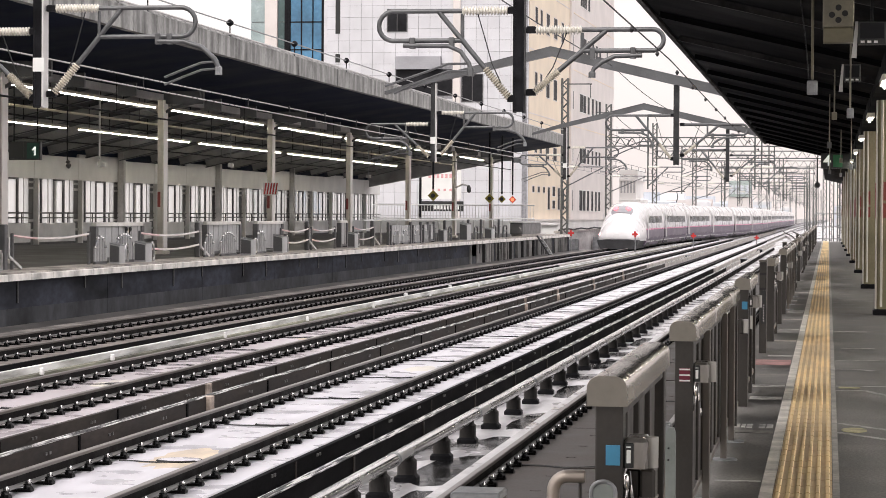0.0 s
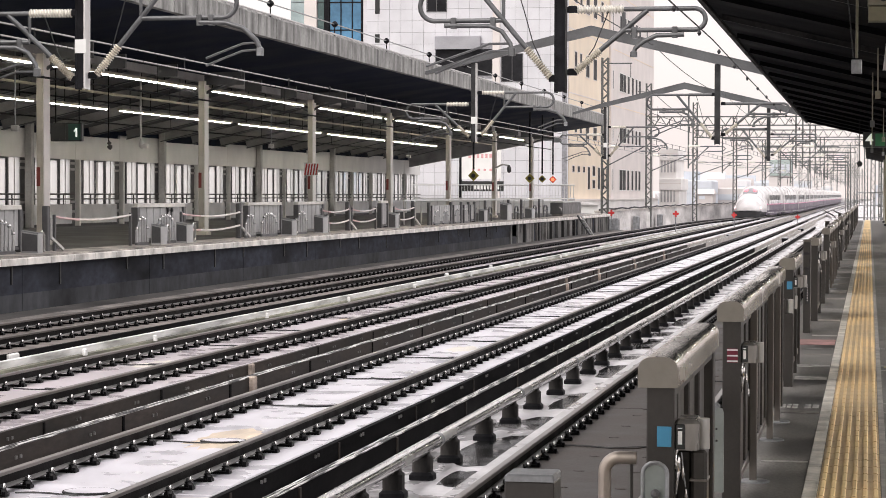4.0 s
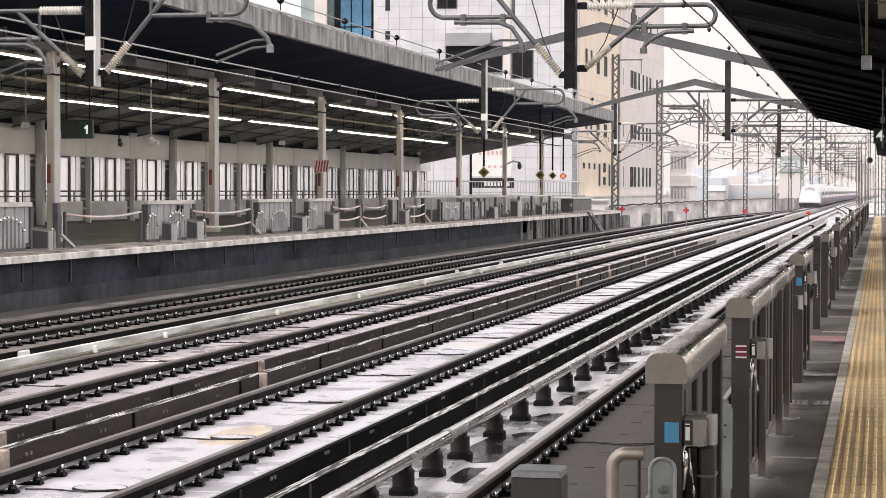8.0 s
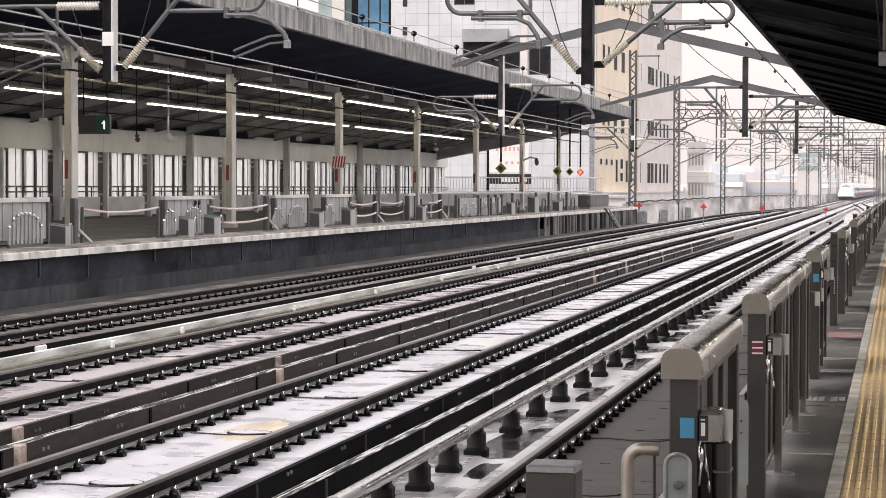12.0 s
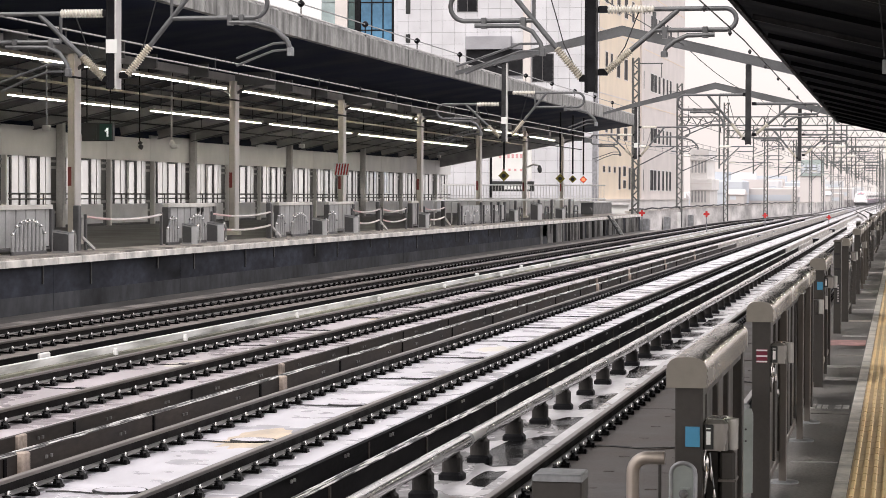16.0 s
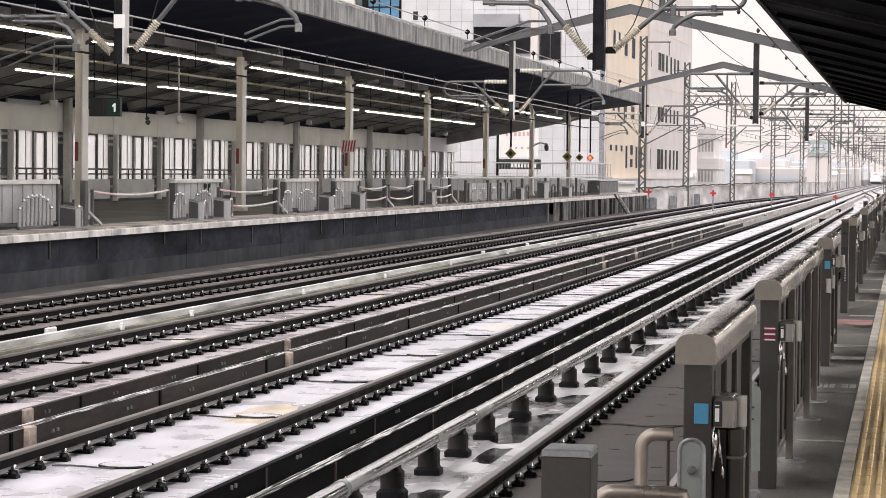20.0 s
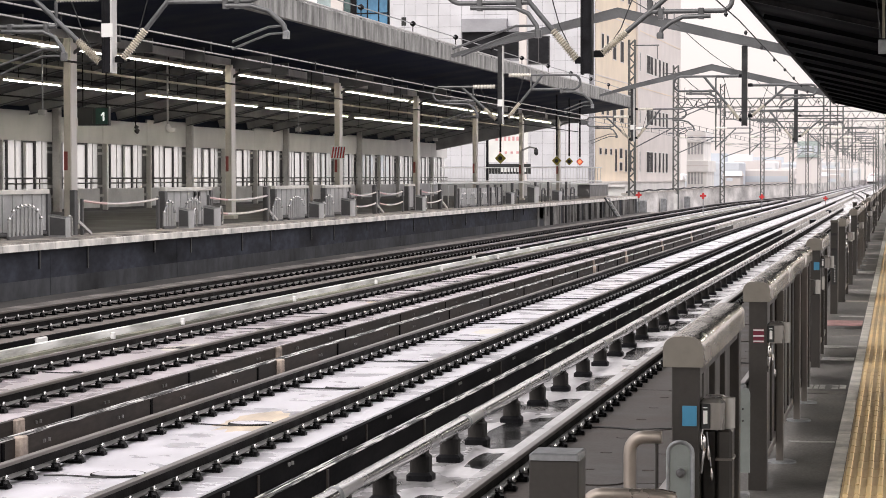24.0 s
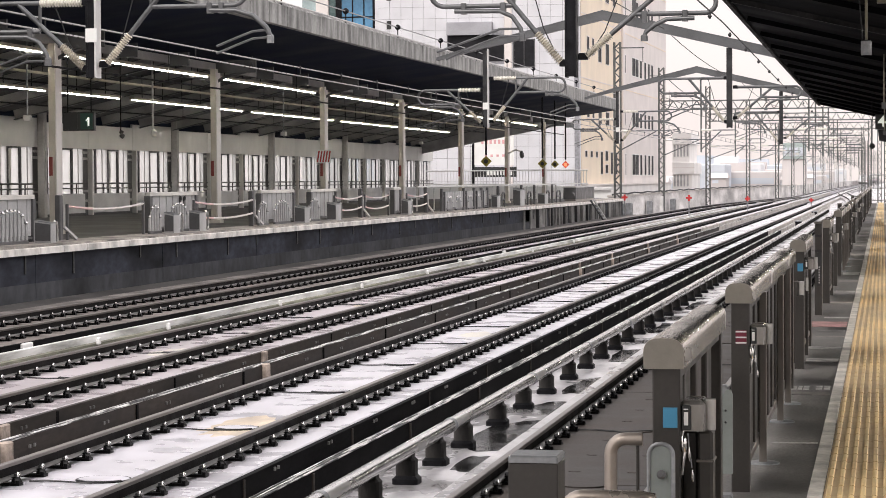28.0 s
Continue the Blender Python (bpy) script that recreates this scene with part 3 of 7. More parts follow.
# ---- far station building: columns, roof, back wall ----
for j in range(8):
    y = 43.1 + j * 14.93
    col = thing("station_column", "tall cream painted steel column on the opposite platform", "column", "far platform columns", at=(-21.6, y, 0))
    part("web_plate", Mesh().block(-0.06, 0.13, -0.2, 0.2, 0, 5.05, 0.02), PILA, col)
    part("foot_block", Mesh().block(-0.16, 0.24, -0.26, 0.26, 0, 0.12, 0.02), PILA, col)
    part("flange", Mesh().block(0.13, 0.17, -0.22, 0.22, 0, 5.05, 0.01), FLANGEW, col, "front flange coloured paler for the sky light on it")
    part("red_marker", Mesh().box(-0.05, 0.05, -0.212, -0.2, 1.55, 2.05), glow("faded_red_plate", (0.25, 0.05, 0.04), 0.0) if j == 0 else bpy.data.materials["faded_red_plate"], col, "small faded red plate")
    br = Mesh()
    br.tube([(0.05, 0, 4.6), (0.4, 0.0, 4.8), (1.1, 0, 4.96)], 0.05, 6)
    br.tube([(-0.05, 0, 4.6), (-0.4, 0.0, 4.75), (-1.1, 0, 4.88)], 0.05, 6)
    part("brace", br, BEAM, col)
for j in range(27):
    y = 28.17 + j * 4.977
    u = thing("roof_rib", "grey sloping steel roof rib over the far platform", "roof rib", "far roof ribs")
    part("web", Mesh().bar((-32.4, y, 3.95), (-22.1, y, 6.33), 0.1, 0.36), RIBG, u)
    part("lower_flange", Mesh().bar((-32.4, y, 3.76), (-22.1, y, 6.14), 0.24, 0.04), BEAM, u)
    part("hanger_plate", Mesh().box(-21.5, -20.15 if j % 3 == 0 else -20.9, y - 0.05, y + 0.05, 4.93, 5.34), BEAM, u, "deep end plate of the rib")
eb = thing("eaves_girder", "dark girder along the column heads of the far platform", "girder", kind="structure")
part("girder", Mesh().box(-21.9, -21.72, 20, 150, 5.05, 5.38), RIBG, eb)
roof = thing("far_platform_roof", "dark platform roof with weathered corrugated fascia", "roof", kind="structure")
FB = ((18, 5.88, 6.57), (60, 5.86, 6.57), (80, 5.84, 6.56), (105, 5.90, 6.56), (130, 5.84, 6.60), (151, 5.86, 6.60))


def fas_z(y, c):
    return float(np.interp(y, [q[0] for q in FB], [q[c] for q in FB]))


sh = Mesh()
yy_ = [q[0] for q in FB]
for a_, b_ in zip(yy_, yy_[1:]):
    pr0 = [(-33.2, 4.1), (-21.7, 5.02), (-17.1, 0), (-17.1, 1), (-33.2, 4.3)]
    pts = []
    for y in (a_, b_):
        pts += [(-33.2, y, 3.95), (-22.2, y, 6.50), (-21.70, y, 5.28), (-17.1, y, fas_z(y, 1) + 0.05), (-17.1, y, fas_z(y, 1) + 0.3), (-22.2, y, 6.7), (-33.2, y, 4.25)]
    sh.face_set(pts, [(i, (i + 1) % 7, 7 + (i + 1) % 7, 7 + i) for i in range(7)] + [(6, 5, 4, 3, 2, 1, 0), (7, 8, 9, 10, 11, 12, 13)])
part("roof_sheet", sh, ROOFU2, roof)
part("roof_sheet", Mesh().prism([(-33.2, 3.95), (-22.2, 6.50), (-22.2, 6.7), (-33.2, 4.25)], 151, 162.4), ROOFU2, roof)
part("gable_beam", Mesh().prism([(-32.6, 3.25), (-23.0, 5.1), (-22.4, 6.45), (-33.0, 4.0)], 162, 162.4), RIBG, roof, "deep end beam of the inner roof")
LINING = mat("grey_ceiling_lining", (0.12, 0.118, 0.122), 0.7, vary=0.3, scale=0.5, fine=8, stretch=(0.4, 1.5, 1), spec=0.1)
for j in range(26):
    y = 28.17 + j * 4.977
    part("ceiling_lining", Mesh().bar((-33.1, y + 2.489, 3.955), (-22.25, y + 2.489, 6.47), 4.2, 0.03), LINING, roof, "grey ceiling lining between the ribs")
fas = thing("roof_fascia", "weathered grey corrugated roof edge with streaks", "fascia", kind="structure")
for j in range(131):
    y = 20 + j
    z0, z1 = fas_z(y, 1), fas_z(y, 2) - 0.12
    part("fascia_panel", Mesh().block(-17.2, -17.0 + 0.015 * (j % 2), y + 0.008, y + 0.992, z0, z1, 0.02), FASCIA, fas)
part("ridge", Mesh().tube([(-17.28, y, fas_z(y, 2) - 0.16) for y in yy_], 0.2, 12), FASCIA, roof, "rounded weathered roof edge")
for j in range(66):
    y = 20 + j * 2
    part("ridge_strap", Mesh().tube([(-17.28, y, fas_z(y, 2) - 0.16), (-17.28, y + 0.06, fas_z(y, 2) - 0.16)], 0.215, 12), FASCIA, roof)

# near platform roof and columns
rf = thing("near_platform_roof", "black sloping underside of the near platform roof", "roof", kind="structure")
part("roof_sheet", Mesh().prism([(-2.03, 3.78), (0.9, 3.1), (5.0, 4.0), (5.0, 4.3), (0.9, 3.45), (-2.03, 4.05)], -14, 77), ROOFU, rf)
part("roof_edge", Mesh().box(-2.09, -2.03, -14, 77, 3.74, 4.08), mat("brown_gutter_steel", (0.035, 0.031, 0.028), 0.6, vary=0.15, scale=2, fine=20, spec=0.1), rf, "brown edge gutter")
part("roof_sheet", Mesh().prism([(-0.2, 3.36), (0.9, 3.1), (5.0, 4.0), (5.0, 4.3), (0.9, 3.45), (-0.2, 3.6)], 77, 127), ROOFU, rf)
for j in range(11):
    y = -3.2 + j * 12.0
    col = thing("platform_column", "cream painted steel platform column on a dark plinth", "column", "near platform columns", at=(0.85, y, 0))
    # shaft colour darkened for the roof's shade, flange left cream
    part("shaft", Mesh().block(-0.16, 0.16, -0.16, 0.16, 0.085, 3.15, 0.02), OLIVEC, col)
    part("flange", Mesh().block(-0.18, -0.16, -0.18, 0.18, 0.085, 3.15, 0.005), CREAM, col)
    part("plinth", Mesh().block(-0.21, 0.26, -0.22, 0.22, 0, 0.085, 0.02), MASTD, col)


# ---- back wall of the far platform ----
PANE = bpy.data.materials.new("frosted_window_pane")
PANE.use_nodes = True
pn, pl = PANE.node_tree.nodes, PANE.node_tree.links
tr_, mx_ = pn.new("ShaderNodeBsdfTranslucent"), pn.new("ShaderNodeMixShader")
tr_.inputs["Color"].default_value = (0.96, 0.96, 0.95, 1)
pn["Principled BSDF"].inputs["Base Color"].default_value = (0.78, 0.77, 0.75, 1)
pn["Principled BSDF"].inputs["Roughness"].default_value = 0.35
mx_.inputs["Fac"].default_value = 0.9
tp_, mx0 = pn.new("ShaderNodeBsdfTransparent"), pn.new("ShaderNodeMixShader")
mx0.inputs["Fac"].default_value = 0.55
pl.new(tr_.outputs["BSDF"], mx0.inputs[1])
pl.new(tp_.outputs["BSDF"], mx0.inputs[2])
pl.new(pn["Principled BSDF"].outputs["BSDF"], mx_.inputs[1])
pl.new(mx0.outputs["Shader"], mx_.inputs[2])
pl.new(mx_.outputs["Shader"], pn["Material Output"].inputs["Surface"])
INFILL = PANE.copy()
INFILL.name = "translucent_wall_panel"
INFILL.node_tree.nodes["Mix Shader"].inputs["Fac"].default_value = 0.86
FDARK0 = mat("dark_hand_rail_paint", (0.07, 0.065, 0.06), 0.5, vary=0.1, scale=2, fine=30)
NICHE = mat("shaded_niche", (0.12, 0.12, 0.118), 0.7, vary=0.15, scale=1, fine=14)
MULLION = mat("black_window_mullion", (0.012, 0.012, 0.013), 0.5)
PILASTER = mat("grey_pilaster", (0.46, 0.45, 0.435), 0.6, vary=0.15, scale=1, fine=14)
BAND = mat("pale_wall_band", (0.80, 0.79, 0.765), 0.6, vary=0.07, scale=0.6, fine=12)
PANELG = mat("grey_dado_panel", (0.58, 0.58, 0.585), 0.5, vary=0.12, scale=0.8, fine=14, rand=0.06)
bw = thing("back_wall", "pale platform back wall with tall narrow frosted windows", "wall", kind="structure")
WX = -32.5
y = 45.4
k = 0
while y < 166:
    part("upper_band", Mesh().block(WX - 0.25, WX, y + 0.02, y + 5.73, 2.76, 3.75 if k % 3 else 3.9, 0.02), BAND, bw)
    part("wall_head", Mesh().box(WX - 0.25, WX - 0.1, y, y + 5.75, 3.75, 4.3), ROOFU2, bw)
    # niche backs get a dark grey for the shade inside them
    part("niche", Mesh().box(WX - 0.25, WX - 0.16, y - 0.36, y + 0.36, 0, 2.76), NICHE, bw, "dark recessed niche")
    for z9 in (0.55, 0.95, 2.3, 2.55):
        part("niche_bar", Mesh().box(WX - 0.16, WX - 0.1, y - 0.34, y + 0.34, z9, z9 + 0.1), PILASTER, bw)
    part("jamb", Mesh().block(WX - 0.25, WX + 0.05, y + 0.36, y + 0.5, 0, 2.76, 0.02), BAND, bw)
    part("dado_panel", Mesh().block(WX - 0.2, WX - 0.02, y + 0.5, y + 5.39, 0.1, 0.9, 0.02), PANELG, bw)
    part("plinth", Mesh().box(WX - 0.2, WX, y + 0.5, y + 5.39, 0, 0.1), MULLION, bw)
    if k % 3 == 1:
        part("wall_post", Mesh().block(WX, WX + 0.3, y - 0.15, y + 0.15, 0, 4.2, 0.03), PILASTER, bw)
    for a_, b_ in ((1.31, 2.70), (4.19, 5.39)):
        part("infill_panel", Mesh().box(WX - 0.15, WX - 0.12, y + a_, y + b_, 0.9, 2.76), INFILL, bw, "translucent pale wall panel")
        part("panel_joint", Mesh().box(WX - 0.12, WX - 0.09, y + (a_ + b_) / 2 - 0.025, y + (a_ + b_) / 2 + 0.025, 0.9, 2.76), PILASTER, bw)
    for a_, b_, m0, m1 in ((0.5, 1.31, 0, 0.15), (2.70, 4.19, 0.16, 0.2)):
        fm_ = Mesh().box(WX - 0.20, WX - 0.11, y + b_ - m1 - 0.02, y + b_, 0.9, 2.76).box(WX - 0.2, WX - 0.11, y + a_ + m0, y + b_ - m1 - 0.02, 2.69, 2.76)
        if m0:
            fm_.box(WX - 0.20, WX - 0.11, y + a_, y + a_ + m0, 0.9, 2.76)
        win = part("window", fm_, MULLION, bw, "tall black-framed frosted window")
        part("pane", Mesh().box(WX - 0.17, WX - 0.15, y + a_ + m0, y + b_ - m1 - 0.02, 0.9, 2.69), PANE, win)
        if m0 and k % 2 == 0:
            part("blind", Mesh().box(WX - 0.14, WX - 0.125, y + a_ + m0, y + a_ + m0 + 0.3, 0.9, 2.69), BAND, win, "half-drawn pale blind")
    part("hand_rail", Mesh().tube([(WX + 0.1, y + 0.5, 1.32), (WX + 0.1, y + 5.3, 1.32)], 0.035, 6).tube([(WX + 0.1, y + 0.5, 1.12), (WX + 0.1, y + 5.3, 1.12)], 0.03, 6).tube([(WX + 0.1, y + 1.6, 0.9), (WX + 0.1, y + 1.6, 1.32)], 0.03, 6).tube([(WX + 0.1, y + 4, 0.9), (WX + 0.1, y + 4, 1.32)], 0.03, 6), FDARK0, bw)
    y += 5.75
    k += 1

# lamps under the far roof
ROW2 = (((-2.0, 4.4), (6.0, 12.2)), ((-4.5, 1.8), (3.2, 7.5), (8.9, 13.8)), ((0.4, 6.3), (7.7, 22.5)), ((9.0, 24.2),), ((10.8, 24.7),), ((11.8, 25.6),), ())
for row_x, row_z, segs in ((-22.3, 4.86, None), (-27.0, 4.35, None)):
    for j in range(7):
        yc = 43.1 + j * 14.93
        spans = ROW2[j] if row_x < -25 else ((2.5, 16.6),)
        for a_, b_ in spans:
            n = max(1, round((b_ - a_) / 2.5))
            for q in range(n):
                y0, y1 = yc + a_ + (b_ - a_) * q / n, yc + a_ + (b_ - a_) * (q + 1) / n
                fx = thing("tube_lamp", "long white fluorescent tube lamp under the platform roof", "lamp", "far platform tube lamps", at=(row_x, y0, row_z))
                part("housing", Mesh().box(-0.11, 0.11, 0.02, y1 - y0 - 0.02, 0.045, 0.12), CREAMSIDE, fx)
                part("tube", Mesh().tube([(0, 0.03, 0.02), (0, y1 - y0 - 0.03, 0.02)], 0.022, 8), TUBE, fx, "glowing tube")
                hz = 3.95 + (row_x + 33.2) * 0.2318 - row_z - 0.13
                part("hanger", Mesh().tube([(0, (y1 - y0) / 2, 0.13), (0, (y1 - y0) / 2, 0.15 + hz)], 0.015, 5), MASTD, fx)
tray = thing("cable_tray", "long yellowish conduit hung under the roof", "conduit")
for x, z in ((-24.5, 4.62), (-20.6, 4.3), (-25.9, 4.5), (-29.5, 4.12)):
    part("conduit", Mesh().tube([(x, 30, z), (x, 150, z)], 0.045 if x == -24.5 else 0.03, 6), CREAMSIDE if x == -24.5 else MASTD, tray)
    for yq in range(35, 150, 15):
        part("hanger", Mesh().tube([(x, yq, z), (x, yq, (3.97 + (x + 33.2) * 0.2318 if x < -21.7 else 5.45))], 0.012, 5), MASTD, tray)

WHITEP0 = mat("white_camera_case", (0.82, 0.81, 0.78), 0.4, vary=0.04, scale=4, fine=30, bump=0)
# cameras, speakers and signs hung from the far roof
def roof_z(x):
    return 3.95 + (x + 33.2) * 0.2318
for y, zb in ((62.4, 3.3), (91, 3.38), (119.4, 3.42)):
    h = thing("hanging_speaker", "small grey box speaker on a thin rod", "speaker", "hanging speakers", at=(-24, y, 0))
    part("rod", Mesh().tube([(0, 0, zb), (0, 0, roof_z(-24))], 0.025, 6), GALV, h)
    part("box", Mesh().block(-0.11, 0.11, -0.08, 0.08, zb - 0.16, zb, 0.02), LIGHTGREY, h)
for y, zb, white in ((73.9, 3.1, True), (70.6, 3.0, False)):
    h = thing("security_camera", "white dome camera on a rod" if white else "small dark camera on a rod", "camera", at=(-24, y, 0))
    part("rod", Mesh().tube([(0, 0, zb), (0, 0, roof_z(-24))], 0.035 if white else 0.02, 6), LIGHTGREY if white else MASTD, h)
    part("dome", Mesh().lathe((0.02, -0.02, zb + 0.02), (0.1, -0.12, zb - 0.24), [(0, 0.06), (0.3, 0.1), (0.7, 0.105), (0.9, 0.07), (1, 0.02)] if white else [(0, 0.03), (0.2, 0.08), (0.4, 0.03), (0.6, 0.09), (0.8, 0.07), (1, 0.02)], 12), WHITEP0 if white else FDARK0, h)
    if white:
        part("visor", Mesh().block(0.05, 0.3, -0.2, 0.05, zb - 0.22, zb - 0.08, 0.03), WHITEP0, h)

GREEN = mat("sign_green", (0.006, 0.055, 0.038), 0.4, vary=0.05, scale=1, fine=10, bump=0)
SIGNB = mat("sign_black", (0.02, 0.022, 0.022), 0.4, vary=0.05, scale=1, fine=10, bump=0)
WHITEP = mat("sign_white", (0.8, 0.8, 0.78), 0.5, vary=0.03, scale=1, fine=10, bump=0)


def digits(text, size, mat_, parent, at, rz=0):
    cu = bpy.data.curves.new("lettering", "FONT")
    cu.body, cu.size, cu.align_x, cu.align_y, cu.extrude, cu.offset = text, size, "CENTER", "CENTER", 0.004, 0.008
    tmp = bpy.data.objects.new("tmp", cu)
    me = bpy.data.meshes.new_from_object(tmp)
    bpy.data.objects.remove(tmp)
    me.materials.clear()
    me.materials.append(mat_)
    ob = new("lettering", me)
    ob.parent = parent
    ob.matrix_basis = pose(*at, 90, 0, rz)
    return ob


sg = thing("platform_number_sign", "dark green platform number sign showing a white 1", "sign", at=(-22.5, 62.5, 0))
part("case", Mesh().block(-0.48, 0.46, 0, 0.16, 2.84, 3.37, 0.02), SIGNB, sg)
part("green_face", Mesh().box(0.06, 0.42, -0.012, 0, 2.88, 3.33), GREEN, sg)
part("black_face", Mesh().box(-0.44, -0.03, -0.012, 0, 2.88, 3.33), SIGNB, sg)
digits("1", 0.34, glow("lit_white_lettering", (0.9, 0.95, 0.9), 0.5), sg, (0.30, -0.02, 3.08))
part("numeral_flag", Mesh().bar((0.30, -0.02, 3.185), (0.225, -0.02, 3.125), 0.008, 0.04), bpy.data.materials["lit_white_lettering"], sg, "white flag of the numeral")
part("hanger", Mesh().tube([(-0.35, 0.08, 3.37), (-0.35, 0.08, roof_z(-22.85))], 0.02, 6).tube([(0.35, 0.08, 3.37), (0.35, 0.08, roof_z(-22.15))], 0.02, 6), MASTD, sg)
REDP = mat("red_paint", (0.42, 0.05, 0.05), 0.5, vary=0.1, scale=3, fine=30)
sg = thing("striped_warning_plate", "red and white striped plate on a column", "sign", at=(-21.43, 87.6, 0))
part("plate", Mesh().box(-0.3, 0.28, -0.24, -0.225, 2.08, 2.56), WHITEP, sg)
part("mounting_bar", Mesh().box(-0.12, -0.04, -0.225, 0.1, 2.3, 2.36), MASTD, sg)
for q in range(5):
    x = -0.28 + q * 0.11
    part("stripe", Mesh().face_set([(x, -0.246, 2.1), (x + 0.06, -0.246, 2.1), (x + 0.13, -0.246, 2.54), (x + 0.07, -0.246, 2.54), (x, -0.242, 2.1), (x + 0.06, -0.242, 2.1), (x + 0.13, -0.242, 2.54), (x + 0.07, -0.242, 2.54)], [(0, 1, 2, 3), (7, 6, 5, 4), (0, 4, 5, 1), (1, 5, 6, 2), (2, 6, 7, 3), (3, 7, 4, 0)]), REDP, sg)

# stems with black balls along the far roof's edge
line = thing("roof_edge_wire", "wire on short stems with black balls along the roof edge", "wire")
zr = lambda y: fas_z(y, 2) + 0.3
for j in range(12):
    y = 48.4 + j * 8.15
    part("stem", Mesh().tube([(-17.1, y, fas_z(y, 2) - 0.1), (-17.1, y, zr(y))], 0.02, 6), MASTD, line)
    part("ball", Mesh().lathe((-17.1, y, zr(y) - 0.1), (-17.1, y, zr(y) + 0.1), [(0, 0.03), (0.25, 0.09), (0.5, 0.11), (0.75, 0.09), (1, 0.03)], 10), MASTD, line)
part("wire", Mesh().tube([(-17.1, y, zr(y)) for y in (30, 57, 70, 87, 111, 135, 150)], 0.02, 5), GALV, line)
part("wire", Mesh().tube([(-16.96, y, fas_z(y, 2) - 0.06) for y in (20, 57, 70, 87, 111, 135, 150)], 0.03, 6), LIGHTGREY, line)

# wall relief under the far platform edge
for j in range(30):
    y = 42 + j * 3.9 + 0.9 * (j % 2)
    solo("drain_slot", Mesh().block(-18.12, -18.09, y, y + 0.09, -0.5 - 0.1 * (j % 3), -0.2, 0.008), MULLION, "short black drain pipe on the platform wall", "drain", "wall drains")

# ---- fences on the far platform ----
FGREY = mat("grey_fence_panel", (0.45, 0.45, 0.452), 0.5, vary=0.12, scale=1.2, fine=20)
FDARK = mat("dark_gate_machine", (0.10, 0.10, 0.103), 0.45, vary=0.12, scale=2, fine=30)
ROPEW = mat("white_barrier_tape", (0.80, 0.75, 0.73), 0.6, vary=0.06, scale=3, fine=20)
ROPE = mat("pink_barrier_tape", (0.76, 0.55, 0.55), 0.6, vary=0.06, scale=3, fine=20)
CHROME = mat("chrome_ball", (0.8, 0.8, 0.78), 0.2, metal=0.7, vary=0.03, bump=0)


BOARD = mat("aged_white_top_board", (0.78, 0.76, 0.71), 0.55, vary=0.1, scale=1.5, fine=20)


def far_fence(y0, y1, cap=True, x=-19.4, h=0.99):
    u = thing("gate_fence", "grey corrugated fence with an aged white top board" if cap else "grey panel fence between dark posts on the far platform", "fence", "far platform fences", at=(x, y0, 0))
    L_ = y1 - y0
    n = max(2, round(L_ / 0.3))
    for q in range(n):
        part("panel", Mesh().block(-0.03, 0.03 if q % 2 else 0.012, L_ * q / n + 0.01, L_ * (q + 1) / n - 0.01, 0.14, h, 0.008), FGREY, u)
    if cap:
        part("top_board", Mesh().block(-0.08, 0.08, -0.05, L_ + 0.05, h, h + 0.1, 0.02), BOARD, u, "aged white top board")
    part("post", Mesh().block(-0.09, 0.09, -0.12, 0.08, 0, h, 0.01), FDARK, u)
    part("post", Mesh().block(-0.09, 0.09, L_ - 0.08, L_ + 0.12, 0, h, 0.01), FDARK, u)
    part("foot_rail", Mesh().block(-0.06, 0.06, 0, L_, 0.06, 0.12, 0.01), FDARK, u)
    return u


def arch_barrier(y, n=9, w=1.9, top=0.68):
    u = thing("arch_barrier", "arched bar barrier with bright ball tops", "barrier", "arched barriers", at=(-18.9, y, 0))
    tops = []
    for q in range(n):
        e = q / (n - 1) * 2 - 1
        h = top * 0.5 + top * 0.5 * math.sqrt(max(0, 1 - e * e * 0.96))
        tops.append((0, e * w / 2, h))
        part("bar", Mesh().tube([(0, e * w / 2, 0.08), (0, e * w / 2, h)], 0.042, 6), FGREY, u)
        part("ball", Mesh().lathe((0, e * w / 2, h - 0.02), (0, e * w / 2, h + 0.07), [(0, 0.03), (0.5, 0.05), (1, 0.02)], 8), CHROME, u)
    part("arch_tube", Mesh().tube(tops, 0.024, 6), GALV, u)
    part("foot_rail", Mesh().block(-0.04, 0.04, -w / 2 - 0.06, w / 2 + 0.06, 0.0, 0.08, 0.02), FDARK, u)
    return u


def gate_box(y, w=0.45, d=0.28, h=0.54, x=-18.7):
    u = thing("gate_machine", "low grey gate machine with slanted top and chrome hand bar", "machine", "gate machines", at=(x, y, 0))
    part("body", Mesh().prism([(-d / 2, 0), (d / 2, 0), (d / 2, h * 0.88), (-d / 2, h)], 0, w), FGREY, u)
    # added plate colours this side darker than the rest of the body
    part("front_plate", Mesh().prism([(-d / 2 + 0.02, 0.05), (d / 2 - 0.02, 0.05), (d / 2 - 0.02, h * 0.84), (-d / 2 + 0.02, h * 0.93)], -0.012, 0), FDARK, u, "thin plate that colours this side darker")
    part("top_lid", Mesh().bar((-d / 2, w / 2, h + 0.012), (d / 2, w / 2, h * 0.88 + 0.012), w, 0.02), GALV, u)
    part("hand_bar", Mesh().tube([(0.1, w, h * 0.6), (0.12, w + 0.12, h * 0.98), (0.12, w + 0.24, h * 0.95), (0.12, w + 0.3, h * 0.75), (0.12, w + 0.3, 0.02)], 0.032, 6), CHROME, u)
    return u


